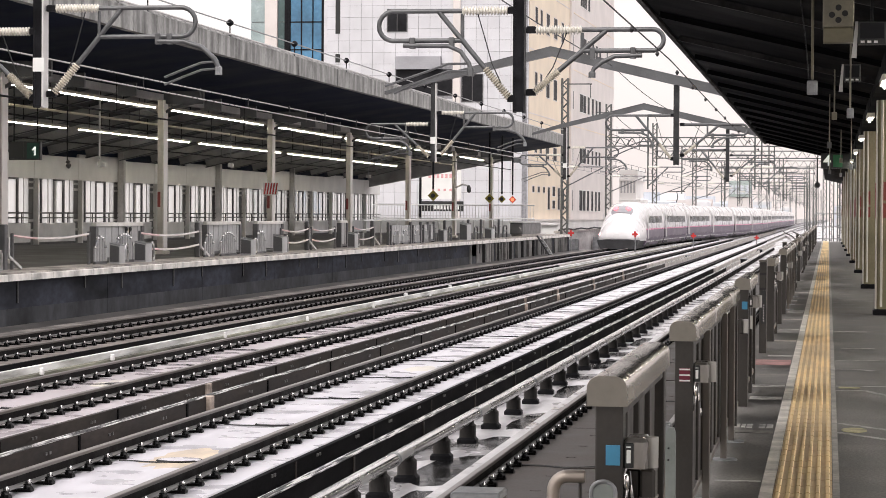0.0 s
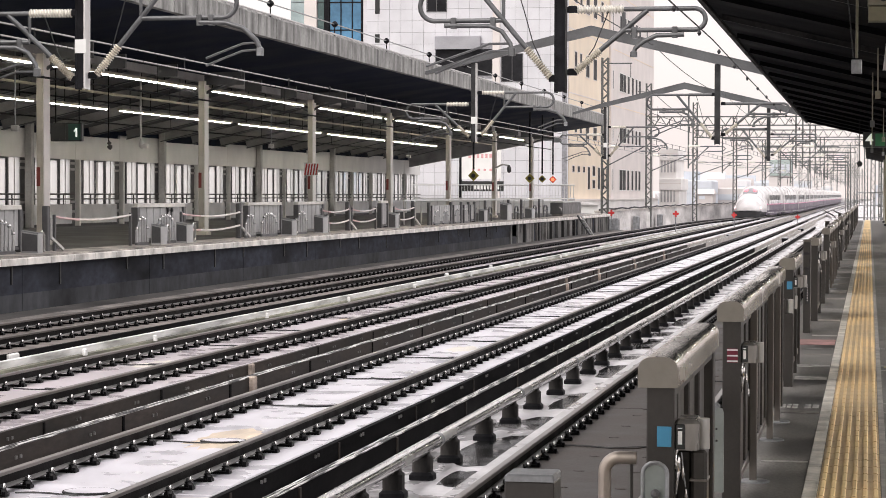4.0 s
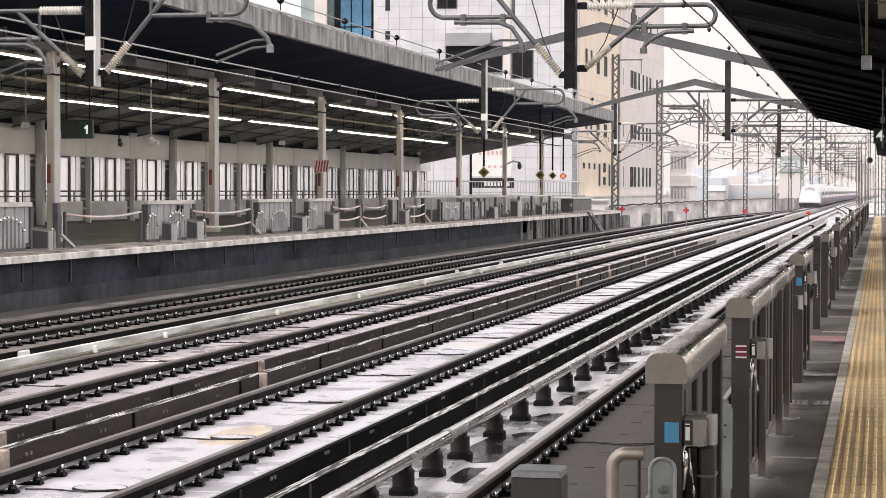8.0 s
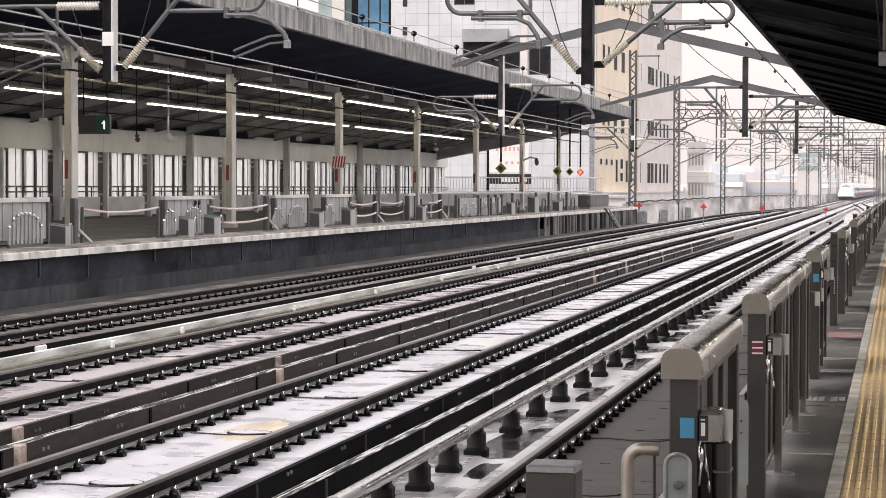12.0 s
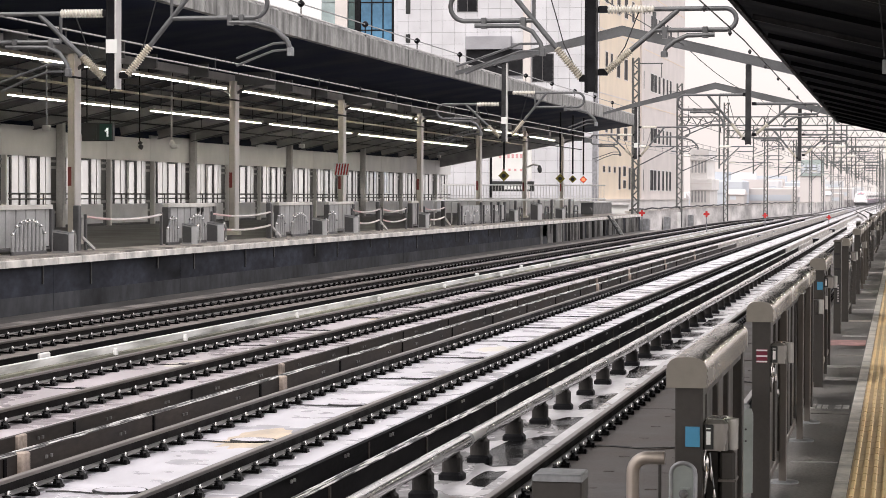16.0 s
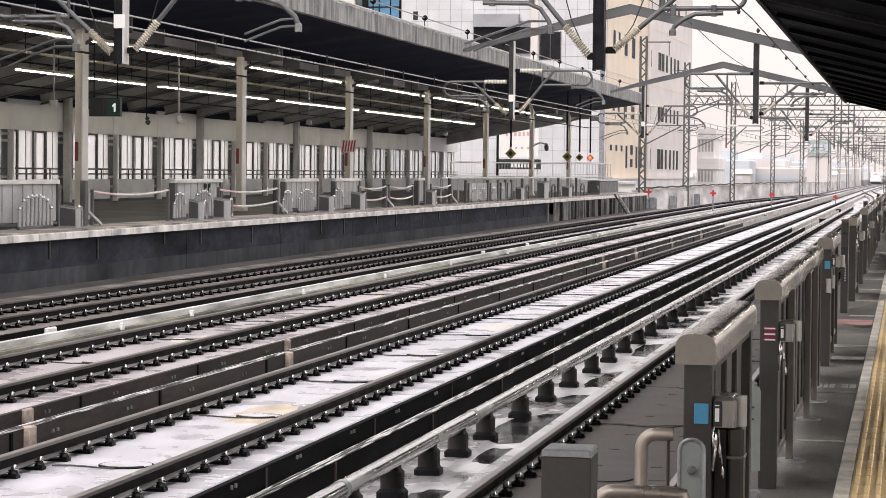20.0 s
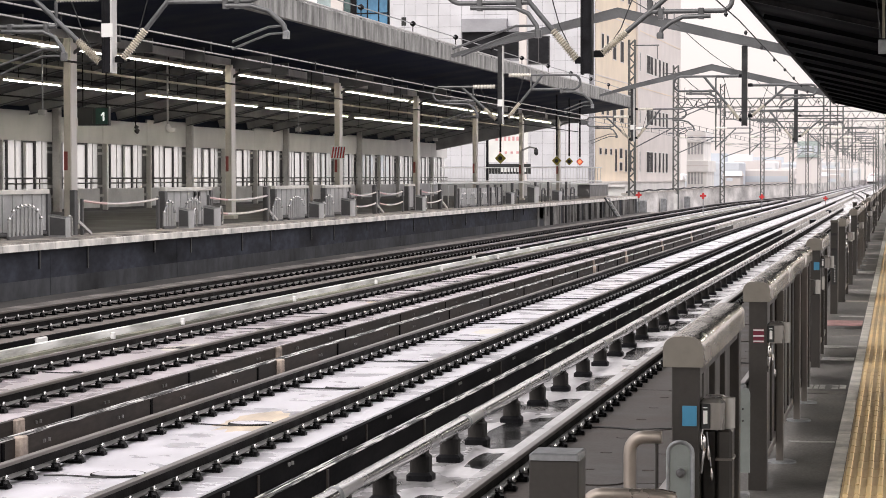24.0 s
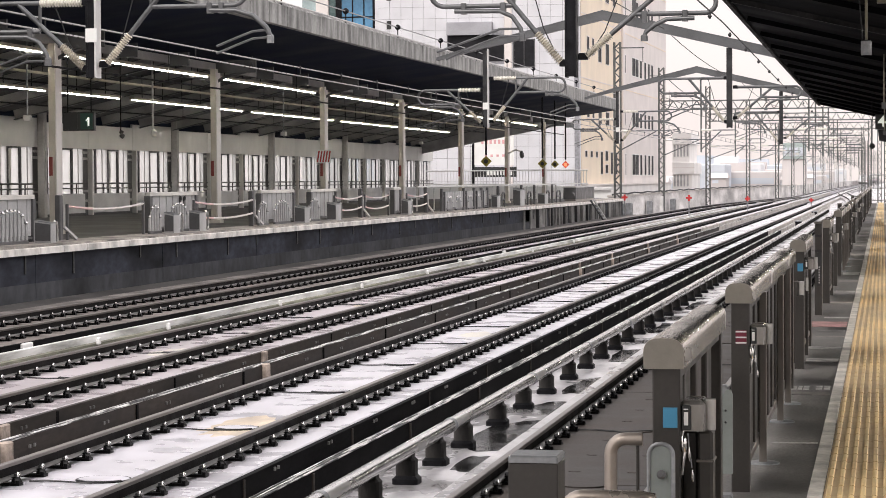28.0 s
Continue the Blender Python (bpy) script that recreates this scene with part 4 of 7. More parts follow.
def rope_stand(y):
    u = thing("rope_stand", "tall dark stanchion with a white slanting brace", "stanchion", "rope stands", at=(-19.05, y, 0))
    part("post", Mesh().block(-0.07, 0.07, -0.1, 0.1, 0, 1.07, 0.02), FDARK, u)
    part("brace", Mesh().bar((0.08, 0.12, 0.32), (0.2, 0.62, 0.03), 0.06, 0.06).bar((0.08, 0.12, 0.3), (0.08, 0.12, 0.78), 0.05, 0.05), LIGHTGREY, u, "white brace")
    part("ring", Mesh().lathe((0.0, 0.1, 0.8), (0.0, 0.14, 0.8), [(0, 0.05), (1, 0.05)], 10), FDARK, u)
    return u


def rope(y0, y1, zs=(0.80, 0.40)):
    u = thing("barrier_tape", "sagging pink and white tape between stanchions", "tape", "barrier tapes")
    for z in zs:
        pts = [(-18.95, y0 + (y1 - y0) * q / 10, z - 0.1 * (1 - (q / 5 - 1) ** 2)) for q in range(11)]
        part("tape", Mesh().tube(pts[:4], 0.03, 6), ROPE, u)
        part("tape", Mesh().tube(pts[3:], 0.03, 6), ROPEW, u, "whiter stretch of the tape")
    for y in (y0, y1):
        part("end_post", Mesh().block(-18.99, -18.92, y - 0.04, y + 0.04, 0, 0.86, 0.01), FDARK, u)


for a_, b_ in ((42.2, 50.6), (59.3, 63.5), (70.5, 74.6), (77.0, 80.6), (90.7, 91.9)):
    far_fence(a_, b_)
for y, n, w, h in ((48.05, 9, 1.9, 0.72), (58.3, 5, 0.9, 0.7), (60.4, 8, 1.6, 0.74), (69.1, 5, 1.0, 0.68), (71.4, 8, 1.8, 0.7), (75.7, 6, 1.2, 0.72)):
    arch_barrier(y, n, w, h)
for y, w, d, h in ((49.5, 0.3, 0.4, 0.5), (58.9, 0.5, 0.28, 0.54), (61.2, 0.6, 0.32, 0.56), (72.9, 0.6, 0.36, 0.55), (77.3, 0.7, 0.34, 0.62), (89.7, 0.6, 0.3, 0.62), (111.2, 0.9, 0.3, 0.62), (118.2, 1.4, 0.4, 0.92), (127.0, 1.2, 0.4, 0.6)):
    gate_box(y, w, d, h)
for y in (51.5, 68.3, 83.3, 95.7):
    rope_stand(y)
rope(51.8, 57.5, (0.81,))
for a_, b_ in ((62.0, 68.1), (78.8, 83.1), (83.6, 87.8), (91.3, 95.5)):
    rope(a_, b_)
u = thing("fence_lock", "two round black knobs on the far fence", "lock", at=(-19.36, 62.0, 0))
for dy in (0, 0.35):
    part("knob", Mesh().lathe((0, dy, 0.9), (0.06, dy, 0.9), [(0, 0.06), (0.6, 0.07), (1, 0.03)], 10), MULLION, u)
    part("stem", Mesh().box(-0.01, 0.02, dy - 0.02, dy + 0.02, 0.6, 0.9), MULLION, u)
# slender posts and panels towards the platform end
for a_, b_ in ((99.2, 103.9), (104.6, 106.6), (107.4, 108.6), (109.2, 110.3)):
    far_fence(a_, b_, False, -18.95, 0.86)
for y in (100.5, 102.6, 105.6, 108.0):
    arch_barrier(y, 5, 1.1, 0.6)
for y, h in ((98.8, 1.0), (104.2, 1.0), (106.9, 1.0), (108.9, 1.0), (110.6, 1.0), (113.8, 1.05), (121.4, 1.08), (126.0, 1.08), (133.0, 1.08)):
    u = thing("fence_post", "dark upright fence post on the far platform", "post", "fence posts", at=(-18.95, y, 0))
    part("post", Mesh().block(-0.06, 0.06, -0.12, 0.12, 0, h, 0.02), FDARK, u)
    part("bracket", Mesh().box(-0.05, 0.05, 0.12, 0.4, 0.62, 0.7), FDARK, u)
for y, d in ((114.6, 0.9), (123.2, 1.2), (130.2, 1.2), (134.4, 1.6)):
    u = thing("bent_hand_rail", "bent dark hand rail standing on the far platform", "rail", "bent hand rails", at=(-18.9, y, 0))
    part("tube", Mesh().tube([(0, 0, 0), (0, d * 0.15, 0.62), (0, d * 0.3, 0.7), (0, d * 0.85, 0.7), (0, d, 0.6), (0, d, 0)], 0.045, 6), FDARK, u)
    part("cross_bar", Mesh().tube([(0, 0.1, 0.38), (0, d, 0.38)], 0.035, 6), FDARK, u)
u = thing("white_handrail", "long white hand rail behind the far fences", "rail", at=(-20.2, 99.5, 0))
part("rail", Mesh().tube([(0, 0, 1.06), (0, 44, 1.06)], 0.05, 8), WHITEP, u)
for q in range(12):
    part("post", Mesh().tube([(0, q * 4, 0), (0, q * 4, 1.06)], 0.04, 6), LIGHTGREY, u)
u = thing("equipment_cabinet", "dark grey equipment cabinet at the platform end", "cabinet", at=(-19.2, 142.5, 0))
part("body", Mesh().block(-0.4, 0.4, 0, 9.2, 0.12, 0.84, 0.04), FDARK, u)
part("lid", Mesh().block(-0.44, 0.44, -0.05, 9.25, 0.84, 0.93, 0.02), LIGHTGREY, u)
part("foot", Mesh().box(-0.35, 0.35, 0.2, 9, 0, 0.12), PALE, u)
part("handle", Mesh().tube([(0.2, -0.03, 0.55), (0.3, -0.08, 0.45), (0.3, -0.03, 0.35)], 0.03, 6), CHROME, u)
u = thing("platform_ladder", "short steel ladder from the platform end to the track", "ladder", at=(-17.95, 143, 0))
for x in (0, 1.6):
    part("stringer", Mesh().bar((0.0, x, 0.05), (0.75, x + 0.6, -1.25), 0.12, 0.06), LIGHTGREY if x else FDARK, u)
for q in range(6):
    part("rung", Mesh().bar((0.75 * q / 6, 0.1 + q * 0.1, -1.3 * q / 6), (0.75 * q / 6, 1.6 + q * 0.1, -1.3 * q / 6), 0.12, 0.06), GALV, u)
PIERG = mat("stained_pier", (0.14, 0.135, 0.13), 0.8, vary=0.3, scale=1.5, fine=14)
for j in range(9):
    y = 121 + j * 2.6
    # every second piece is a black block in place of an opening's shade
    solo("wall_stiffener", Mesh().block(-18.13, -17.95, y, y + 0.5, -1.2, -0.22, 0.02), PIERG if j % 2 else MULLION, "pale concrete pier under the platform edge" if j % 2 else "black block painting the shaded opening between platform piers", "pier", "platform piers", "structure")

# white railing across the far platform's end
u = thing("end_railing", "white painted railing on a white parapet across the platform end", "railing", at=(0, 164, 0))
part("parapet", Mesh().block(-33, -20.6, 0, 0.3, -0.2, 0.9, 0.03), WHITEP, u)
for z in (1.05, 2.02):
    part("rail", Mesh().tube([(-33, 0.15, z), (-20.8, 0.15, z)], 0.04, 6), WHITEP, u)
for q in range(56):
    part("baluster", Mesh().tube([(-33 + q * 0.22, 0.15, 0.9), (-33 + q * 0.22, 0.15, 2.02)], 0.022, 5), LIGHTGREY, u)
u = thing("parked_shelter", "white low wall and parapet behind the railing", "wall", at=(0, 176, 0))
part("wall", Mesh().block(-34, -20.5, 0, 0.4, -1.67, 0.55, 0.03), WHITEP, u)
part("ledge", Mesh().block(-34, -20.4, -0.3, 0.5, 0.55, 0.72, 0.03), LIGHTGREY, u)

# hanging diamond boards at the far roof's end
DYEL = mat("yellow_black_board", (0.20, 0.17, 0.02), 0.5, vary=0.1, scale=4, fine=30)
for y, lit in ((104.8, 0), (122.7, 0), (127.5, 1), (131.9, 2)):
    x = -18.0
    u = thing("diamond_board", "hanging diamond signal board, glowing orange red" if lit == 2 else "dark diamond marker board hung on a rod", "signal board", "diamond boards", at=(x, y, 0))
    part("rod", Mesh().tube([(0, 0, 2.5), (0, 0, 5.28 + (x + 21.7) / 4.6 * (fas_z(y, 1) - 5.23) + 0.02)], 0.05, 6), MASTD, u)
    r = 0.26 if lit == 0 else 0.22
    dm = Mesh().face_set([(0, -0.03, 2.22 - r), (r, -0.03, 2.22), (0, -0.03, 2.22 + r), (-r, -0.03, 2.22), (0, 0.03, 2.22 - r), (r, 0.03, 2.22), (0, 0.03, 2.22 + r), (-r, 0.03, 2.22)], [(0, 1, 2, 3), (7, 6, 5, 4), (0, 4, 5, 1), (1, 5, 6, 2), (2, 6, 7, 3), (3, 7, 4, 0)])
    part("board", dm, DYEL if lit < 2 else mat("orange_board", (0.75, 0.16, 0.09), 0.5, vary=0.1), u)
    part("disc", Mesh().lathe((0, -0.06, 2.22), (0, -0.03, 2.22), [(0, 0.10), (1, 0.10)], 12), glow("signal_orange", (1, 0.22, 0.10), 1.1) if lit == 2 else MULLION, u)
u = thing("cctv_camera", "white bracket with a dark dome camera on a column", "camera", at=(-21.6, 132.7, 0))
part("bracket", Mesh().tube([(0.15, -0.2, 2.9), (0.6, -0.3, 3.1), (0.95, -0.3, 3.0)], 0.05, 6), LIGHTGREY, u)
part("dome", Mesh().lathe((0.95, -0.3, 3.05), (0.98, -0.3, 2.6), [(0, 0.06), (0.4, 0.13), (0.8, 0.12), (1, 0.04)], 10), FDARK, u)

# ---- overhead line ----
def insulator(m, a, b, n=15, r=0.078, core=0.046):
    prof = [(0, core)]
    for q in range(n):
        s0 = (q + 0.15) / n
        prof += [(s0, core), (s0 + 0.28 / n, r), (s0 + 0.42 / n, r), (s0 + 0.7 / n, core)]
    prof.append((1, core))
    return m.lathe(a, b, prof, 10)


ARM = mat("bracket_tube", (0.13, 0.133, 0.137), 0.4, metal=0.5, vary=0.15, scale=4, fine=40)
POSTD = mat("sooty_drop_post_steel", (0.045, 0.045, 0.047), 0.6, vary=0.25, scale=3, fine=30, spec=0.15)
# lattice grey raised so that distance haze sits in the steel's colour
LATT = mat("weathered_lattice_steel", (0.105, 0.108, 0.102), 0.6, vary=0.2, scale=2, fine=20)
WIRE = mat("dark_wire", (0.02, 0.02, 0.022), 0.6, metal=0.0, vary=0.1)
COPPER = mat("contact_wire", (0.34, 0.335, 0.33), 0.35, metal=0.6, vary=0.1)


def arc(cx, cz, r, a0, a1, n=8, y=0.0):
    return [(cx + r * math.cos(radians(a0 + (a1 - a0) * i / n)), y, cz + r * math.sin(radians(a0 + (a1 - a0) * i / n))) for i in range(n + 1)]


def bracket(x, y, s, z, outward, drop=1.42, gap=0.48, tip=0.83, cer=None):
    """A hinged cantilever; s: +1 or -1, the side of the drop post on which it reaches out; z: height of its upper tube."""
    u = thing("cantilever_bracket", "tubular cantilever bracket with ribbed ceramic insulators", "bracket", "cantilever brackets", at=(x, y, 0))
    f = lambda pts: [(s * px, py, pz) for px, py, pz in pts]
    reach = 2.4 if outward else 2.12
    r = gap / 2
    part("insulator", insulator(Mesh(), (s * 0.22, 0, z), (s * 0.98, 0, z), 15, 0.078 if not cer else 0.052), cer or CERAMIC, u, "ribbed top insulator")
    part("top_tube", Mesh().tube(f([(0.95, 0, z), (reach, 0, z)] + arc(reach, z - r, r, 80, -80) + [(reach, 0, z - gap), (0.98, 0, z - gap)]), 0.04, 10), ARM, u)
    kx = 0.72 * drop / 1.42
    part("strut", Mesh().tube(f([(1.36, 0, z - 0.02), (0.58, 0, z - drop * 0.675)]), 0.042, 10), ARM, u)
    part("insulator", insulator(Mesh(), (s * 0.6, 0, z - drop * 0.66), (s * 0.2, 0, z - drop), 15, 0.072 if not cer else 0.055), CERAMT, u, "tan ribbed slanting insulator")
    for dz in (-0.05, -drop - 0.06):
        part("hinge", Mesh().block(*sorted((s * 0.07, s * 0.23)), -0.06, 0.06, z + dz, z + dz + 0.11, 0.02), MASTD, u)
    part("link", Mesh().tube(f([(0.98, 0, z - 0.05), (0.98, 0, z - gap)]), 0.03, 8), ARM, u)
    zr_ = z - gap - 0.08
    if outward:
        part("registration_arm", Mesh().tube(f([(2.0, -0.03, zr_), (2.45, -0.03, zr_ - 0.01), (2.75, -0.03, zr_ - 0.1), (2.98, -0.03, zr_ - 0.3), (3.05, -0.03, zr_ - 0.46)]), 0.042, 10), ARM, u)
        part("arm_end", Mesh().block(*sorted((s * 2.99, s * 3.1)), -0.08, 0.02, zr_ - 0.56, zr_ - 0.42, 0.02), GALV, u)
        for dz in (0, 0.12):
            part("steady_arm", Mesh().tube(f([(3.05, -0.03, zr_ - 0.34 - dz), (2.75, -0.03, zr_ - 0.36 - dz), (2.45, -0.03, zr_ - 0.47 - dz), (2.12, -0.03, zr_ - 0.6 - dz)]), 0.02, 6), ARM, u)
    else:
        part("registration_arm", Mesh().tube(f([(1.95, -0.03, zr_), (tip + 0.37, -0.03, zr_ - 0.01), (tip + 0.17, -0.03, zr_ - 0.1), (tip + 0.03, -0.03, zr_ - 0.3 * gap / 0.48), (tip, -0.03, zr_ - 0.44 * gap / 0.48)]), 0.038, 10), ARM, u)
        part("arm_end", Mesh().block(*sorted((s * (tip - 0.05), s * (tip + 0.06))), -0.08, 0.02, zr_ - 0.5 * gap / 0.48, zr_ - 0.36 * gap / 0.48, 0.02), ARM, u)
        for dz, x9 in (((0, 2.25), (0.12, 2.1)) if gap > 0.4 else ()):
            z9 = zr_ - 0.3 * gap / 0.48 - dz
            part("steady_arm", Mesh().tube(f([(tip, -0.03, z9), (tip + 0.37, -0.03, z9), (1.6, -0.03, z9 - 0.14), (x9, -0.03, z9 - 0.36)]), 0.02, 6), ARM, u)
    for x9 in ((2.0, 2.2) if outward else (1.15, 1.8)):
        part("clamp", Mesh().block(*sorted((s * (x9 - 0.045), s * (x9 + 0.045))), -0.06, 0.06, zr_ - 0.05, z - gap + 0.05, 0.01), ARM, u)
    part("jumper", Mesh().tube(f([(0.75, 0.02, z + 0.02), (0.62, 0.05, z - 0.3 * drop), (0.5, 0.05, z - 0.6 * drop), (0.35, 0.05, z - 0.82 * drop)]), 0.01, 5), WIRE, u)
    return u


for gi, y in enumerate((37, 76, 115)):
    g = thing("portal_gantry", "grey steel portal girder with dark drop posts", "gantry", "overhead gantries", at=(0, y, 0))
    gm = Mesh()
    xs = [-14.7, -13.2, -9.1, -3.8, 0.95]
    zs = [5.16, 5.62, 6.64, 5.39, 4.14]
    ds = [0.05, 0.13, 0.22, 0.24, 0.24] if gi == 0 else [0.07, 0.17, 0.29, 0.29, 0.27]
    gm.face_set([(x, yv, z + dz) for x, z, d in zip(xs, zs, ds) for yv in (-0.15, 0.15) for dz in (0.30 - d, 0.30)],
                [(0, 1, 3, 2)] + [q for i in range(4) for q in ((4 * i, 4 * i + 4, 4 * i + 5, 4 * i + 1), (4 * i + 2, 4 * i + 3, 4 * i + 7, 4 * i + 6), (4 * i + 1, 4 * i + 5, 4 * i + 7, 4 * i + 3), (4 * i, 4 * i + 2, 4 * i + 6, 4 * i + 4))] + [(16, 18, 19, 17)])
    part("girder", gm, BEAM, g)
    for i in range(4):
        part("flange", Mesh().bar((xs[i], 0, zs[i] + 0.30), (xs[i + 1], 0, zs[i + 1] + 0.30), 0.32, 0.03), BEAM, g)
        part("flange", Mesh().bar((xs[i], 0, zs[i] + 0.30 - ds[i]), (xs[i + 1], 0, zs[i + 1] + 0.30 - ds[i + 1]), 0.32, 0.03), BEAM, g)
    part("column", Mesh().block(0.79, 1.11, -0.16, 0.16, 0, 4.2, 0.02), CREAMSIDE, g)
    for x, zt in ((-13.0, 5.75), (-4.9, 5.65)):
        dp = part("drop_post", Mesh().box(x - 0.10, x + 0.02, -0.12, 0.12, 3.04 if x > -10 else 3.14, zt), MASTD if gi == 0 else POSTD, g, "dark steel drop post")
        part("flange", Mesh().box(x + 0.02, x + 0.05, -0.13, 0.13, 3.02 if x > -10 else 3.12, zt), LIGHTGREY if x < -10 else (MASTD if gi == 0 else POSTD), dp)
        part("flange", Mesh().box(x - 0.13, x - 0.10, -0.13, 0.13, 3.02 if x > -10 else 3.12, zt), MASTD if gi == 0 else POSTD, dp)
        if x < -10:
            part("number_plate", Mesh().box(x - 0.13, x + 0.065, -0.14, -0.125, 3.72 if x < -10 else 3.0, 3.95 if x < -10 else 3.12), WHITEP, dp, "white plate")
    for x, s, z in ((-13.0, -1, 4.40), (-13.0, 1, 4.78), (-4.9, -1, 4.68), (-4.9, 1, 4.36)):
        if x > -10 and s > 0:
            bracket(x, y, s, z, False, 1.0, 0.34, 1.14, None if gi == 0 else ARM)
        else:
            bracket(x, y, s, z - 0.02 * gi, x < -10 and s > 0, 1.1 if z == 4.40 else 1.42, cer=ARM if gi and x > -10 else None)

# wires along the tracks, each with its droppers
def catenary(k, y0=6, y1=760):
    u = thing("overhead_wire", "contact wire and catenary over one track with short droppers", "overhead wire", "overhead wires")
    zc = 4.14 if k == 3 else 3.86
    zb = zc if k == 0 else zc + 0.23
    for dz, r in ((0, 0.014), (0.22, 0.014))[:1 if k == 0 else 2]:
        part("wire", Mesh().tube([(centre(k, y) + (0.1 if (j % 2) else -0.1), y, zc + dz) for j, y in enumerate([y0] + [q for q in (37, 76, 115) if q > y0] + list(range(160, y1, 45)))], r + (0.006 if k == 3 else -0.003), 5), COPPER if k == 3 else WIRE, u)
    pts = []
    sp = [-2, 37, 76, 115, 162] + list(range(207, y1, 45))
    for a_, b_ in zip(sp, sp[1:]):
        for q in range(8):
            s = q / 8
            pts.append((centre(k, a_ + (b_ - a_) * s), a_ + (b_ - a_) * s, 4.75 - 0.0 - 0.45 * (1 - (2 * s - 1) ** 2)))
    if k == 1:
        part("messenger", Mesh().tube([p for p in pts if p[1] >= y0 - 9], 0.013, 5), WIRE, u)
    for j in range(34):
        y = 12 + j * 4.7
        if y < y0:
            continue
        if k > 0:
            part("dropper", Mesh().tube([(centre(k, y), y, zc), (centre(k, y), y, zc + 0.22)], 0.014, 5), WIRE, u)
        if k in (0, 3):
            part("clip_ball", Mesh().lathe((centre(k, y), y, zb - 0.04), (centre(k, y), y, zb + 0.04), [(0, 0.015), (0.5, 0.036), (1, 0.015)], 6), WIRE, u)
        if j % 2 == 0 and k == 1:
            part("dropper", Mesh().tube([(centre(k, y), y, zc + 0.22), (centre(k, y), y, 4.36)], 0.008, 4), WIRE, u)
for k, y0 in enumerate((6, 76, 115, 6)):
    catenary(k, y0)
u = thing("feeder_wires", "thin feeder wires strung high over the line", "wire")
for x, z in ((-7.06, 6.3), (-3.2, 6.0), (-1.6, 6.4)):
    sp = [20, 76, 115, 162, 200, 242, 285, 330, 420, 520, 650, 800]
    pts = []
    for a_, b_ in zip(sp, sp[1:]):
        for q in range(6):
            s = q / 6
            pts.append((x + drift(a_ + (b_ - a_) * s), a_ + (b_ - a_) * s, z - 0.25 * (1 - (2 * s - 1) ** 2)))
    part("wire", Mesh().tube(pts, 0.014, 4), WIRE, u)

# ---- lattice masts and trusses beyond the platforms ----


def lattice(parent, x, y, z0, z1, w=0.42):
    for sx in (-1, 1):
        for sy in (-1, 1):
            part("leg", Mesh().box(x + sx * w / 2 - 0.055, x + sx * w / 2 + 0.055, y + sy * w / 2 - 0.055, y + sy * w / 2 + 0.055, z0, z1), LATT, parent)
    br = Mesh()
    n = int((z1 - z0) / 0.42)
    for q in range(n):
        za, zb = z0 + (z1 - z0) * q / n, z0 + (z1 - z0) * (q + 1) / n
        s = 1 if q % 2 else -1
        for sy in (-1, 1):
            br.bar((x - s * w / 2, y + sy * w / 2, za), (x + s * w / 2, y + sy * w / 2, zb), 0.06, 0.06)
            br.bar((x + sy * w / 2, y - s * w / 2, za), (x + sy * w / 2, y + s * w / 2, zb), 0.06, 0.06)
    tagged(part("bracing", br, LATT, parent, "zigzag lattice bars"), kind="stuff")


def truss(parent, x0, x1, y, z0, z1):
    ch = Mesh()
    for sy in (-0.25, 0.25):
        for z in (z0, z1):
            part("chord", Mesh().bar((x0, y + sy, z), (x1, y + sy, z), 0.09, 0.09), LATT, parent)
    n = max(4, int((x1 - x0) / 0.5))
    for q in range(n):
        xa, xb = x0 + (x1 - x0) * q / n, x0 + (x1 - x0) * (q + 1) / n
        for sy in (-0.25, 0.25):
            ch.bar((xa, y + sy, z0 if q % 2 else z1), (xb, y + sy, z1 if q % 2 else z0), 0.05, 0.05)
    tagged(part("web_bracing", ch, LATT, parent, "zigzag truss bars"), kind="stuff")


LEFT = {162: -18.4, 200: -18.9, 242: -18.0, 285: -16.3, 330: -14.8, 375: -14.3, 420: -13.9, 470: -13.8, 520: -13.6, 580: -13.6, 650: -13.6, 730: -13.6, 820: -13.6}
for y, xl in LEFT.items():
    g = thing("lattice_gantry", "lattice steel portal spanning the tracks", "gantry", "lattice gantries")
    xl += drift(y)
    xr = max(centre(0, y), centre(1, y)) + 2.7 + (0.9 if y < 230 else 0.3)
    lattice(g, xl, y, -1.67, 11.0 if y < 300 else 9.2)
    lattice(g, xr, y, -1.67, 9.5)
    if y != 162:
        truss(g, xl, xr, y, 7.35, 8.1)
    else:
        part("cross_arm", Mesh().bar((xl, y, 10.6), (xl + 1.9, y, 10.6), 0.08, 0.08).bar((xl + 1.8, y, 10.6), (xl + 1.8, y, 9.6), 0.05, 0.05), LATT, g)
    if y < 600:
        for k in range(4):
            if y > 300 and k in (0, 3):
                continue
            c = centre(k, y)
            s = -1 if k == 1 else 1
            xm = c - s * 2.0 if k < 3 else xl + 0.2
            if k < 3:
                part("drop_tube", Mesh().tube([(xm, y, 3.2), (xm, y, 7.4)], 0.06, 6), LATT, g)
            part("arm", Mesh().tube([(xm, y, 4.75), (c + s * 0.4, y, 4.75), (c + s * 0.6, y, 4.6), (c + s * 0.4, y, 4.4), (c - s * 0.8, y, 4.4)], 0.04, 6).tube([(xm, y, 3.4), (c - s * 0.6, y, 4.7)], 0.045, 6), ARM, g)
            part("insulator", Mesh().tube([(xm, y, 4.75), (xm + s * 0.8, y, 4.75)], 0.08, 8), CERAMIC, g)

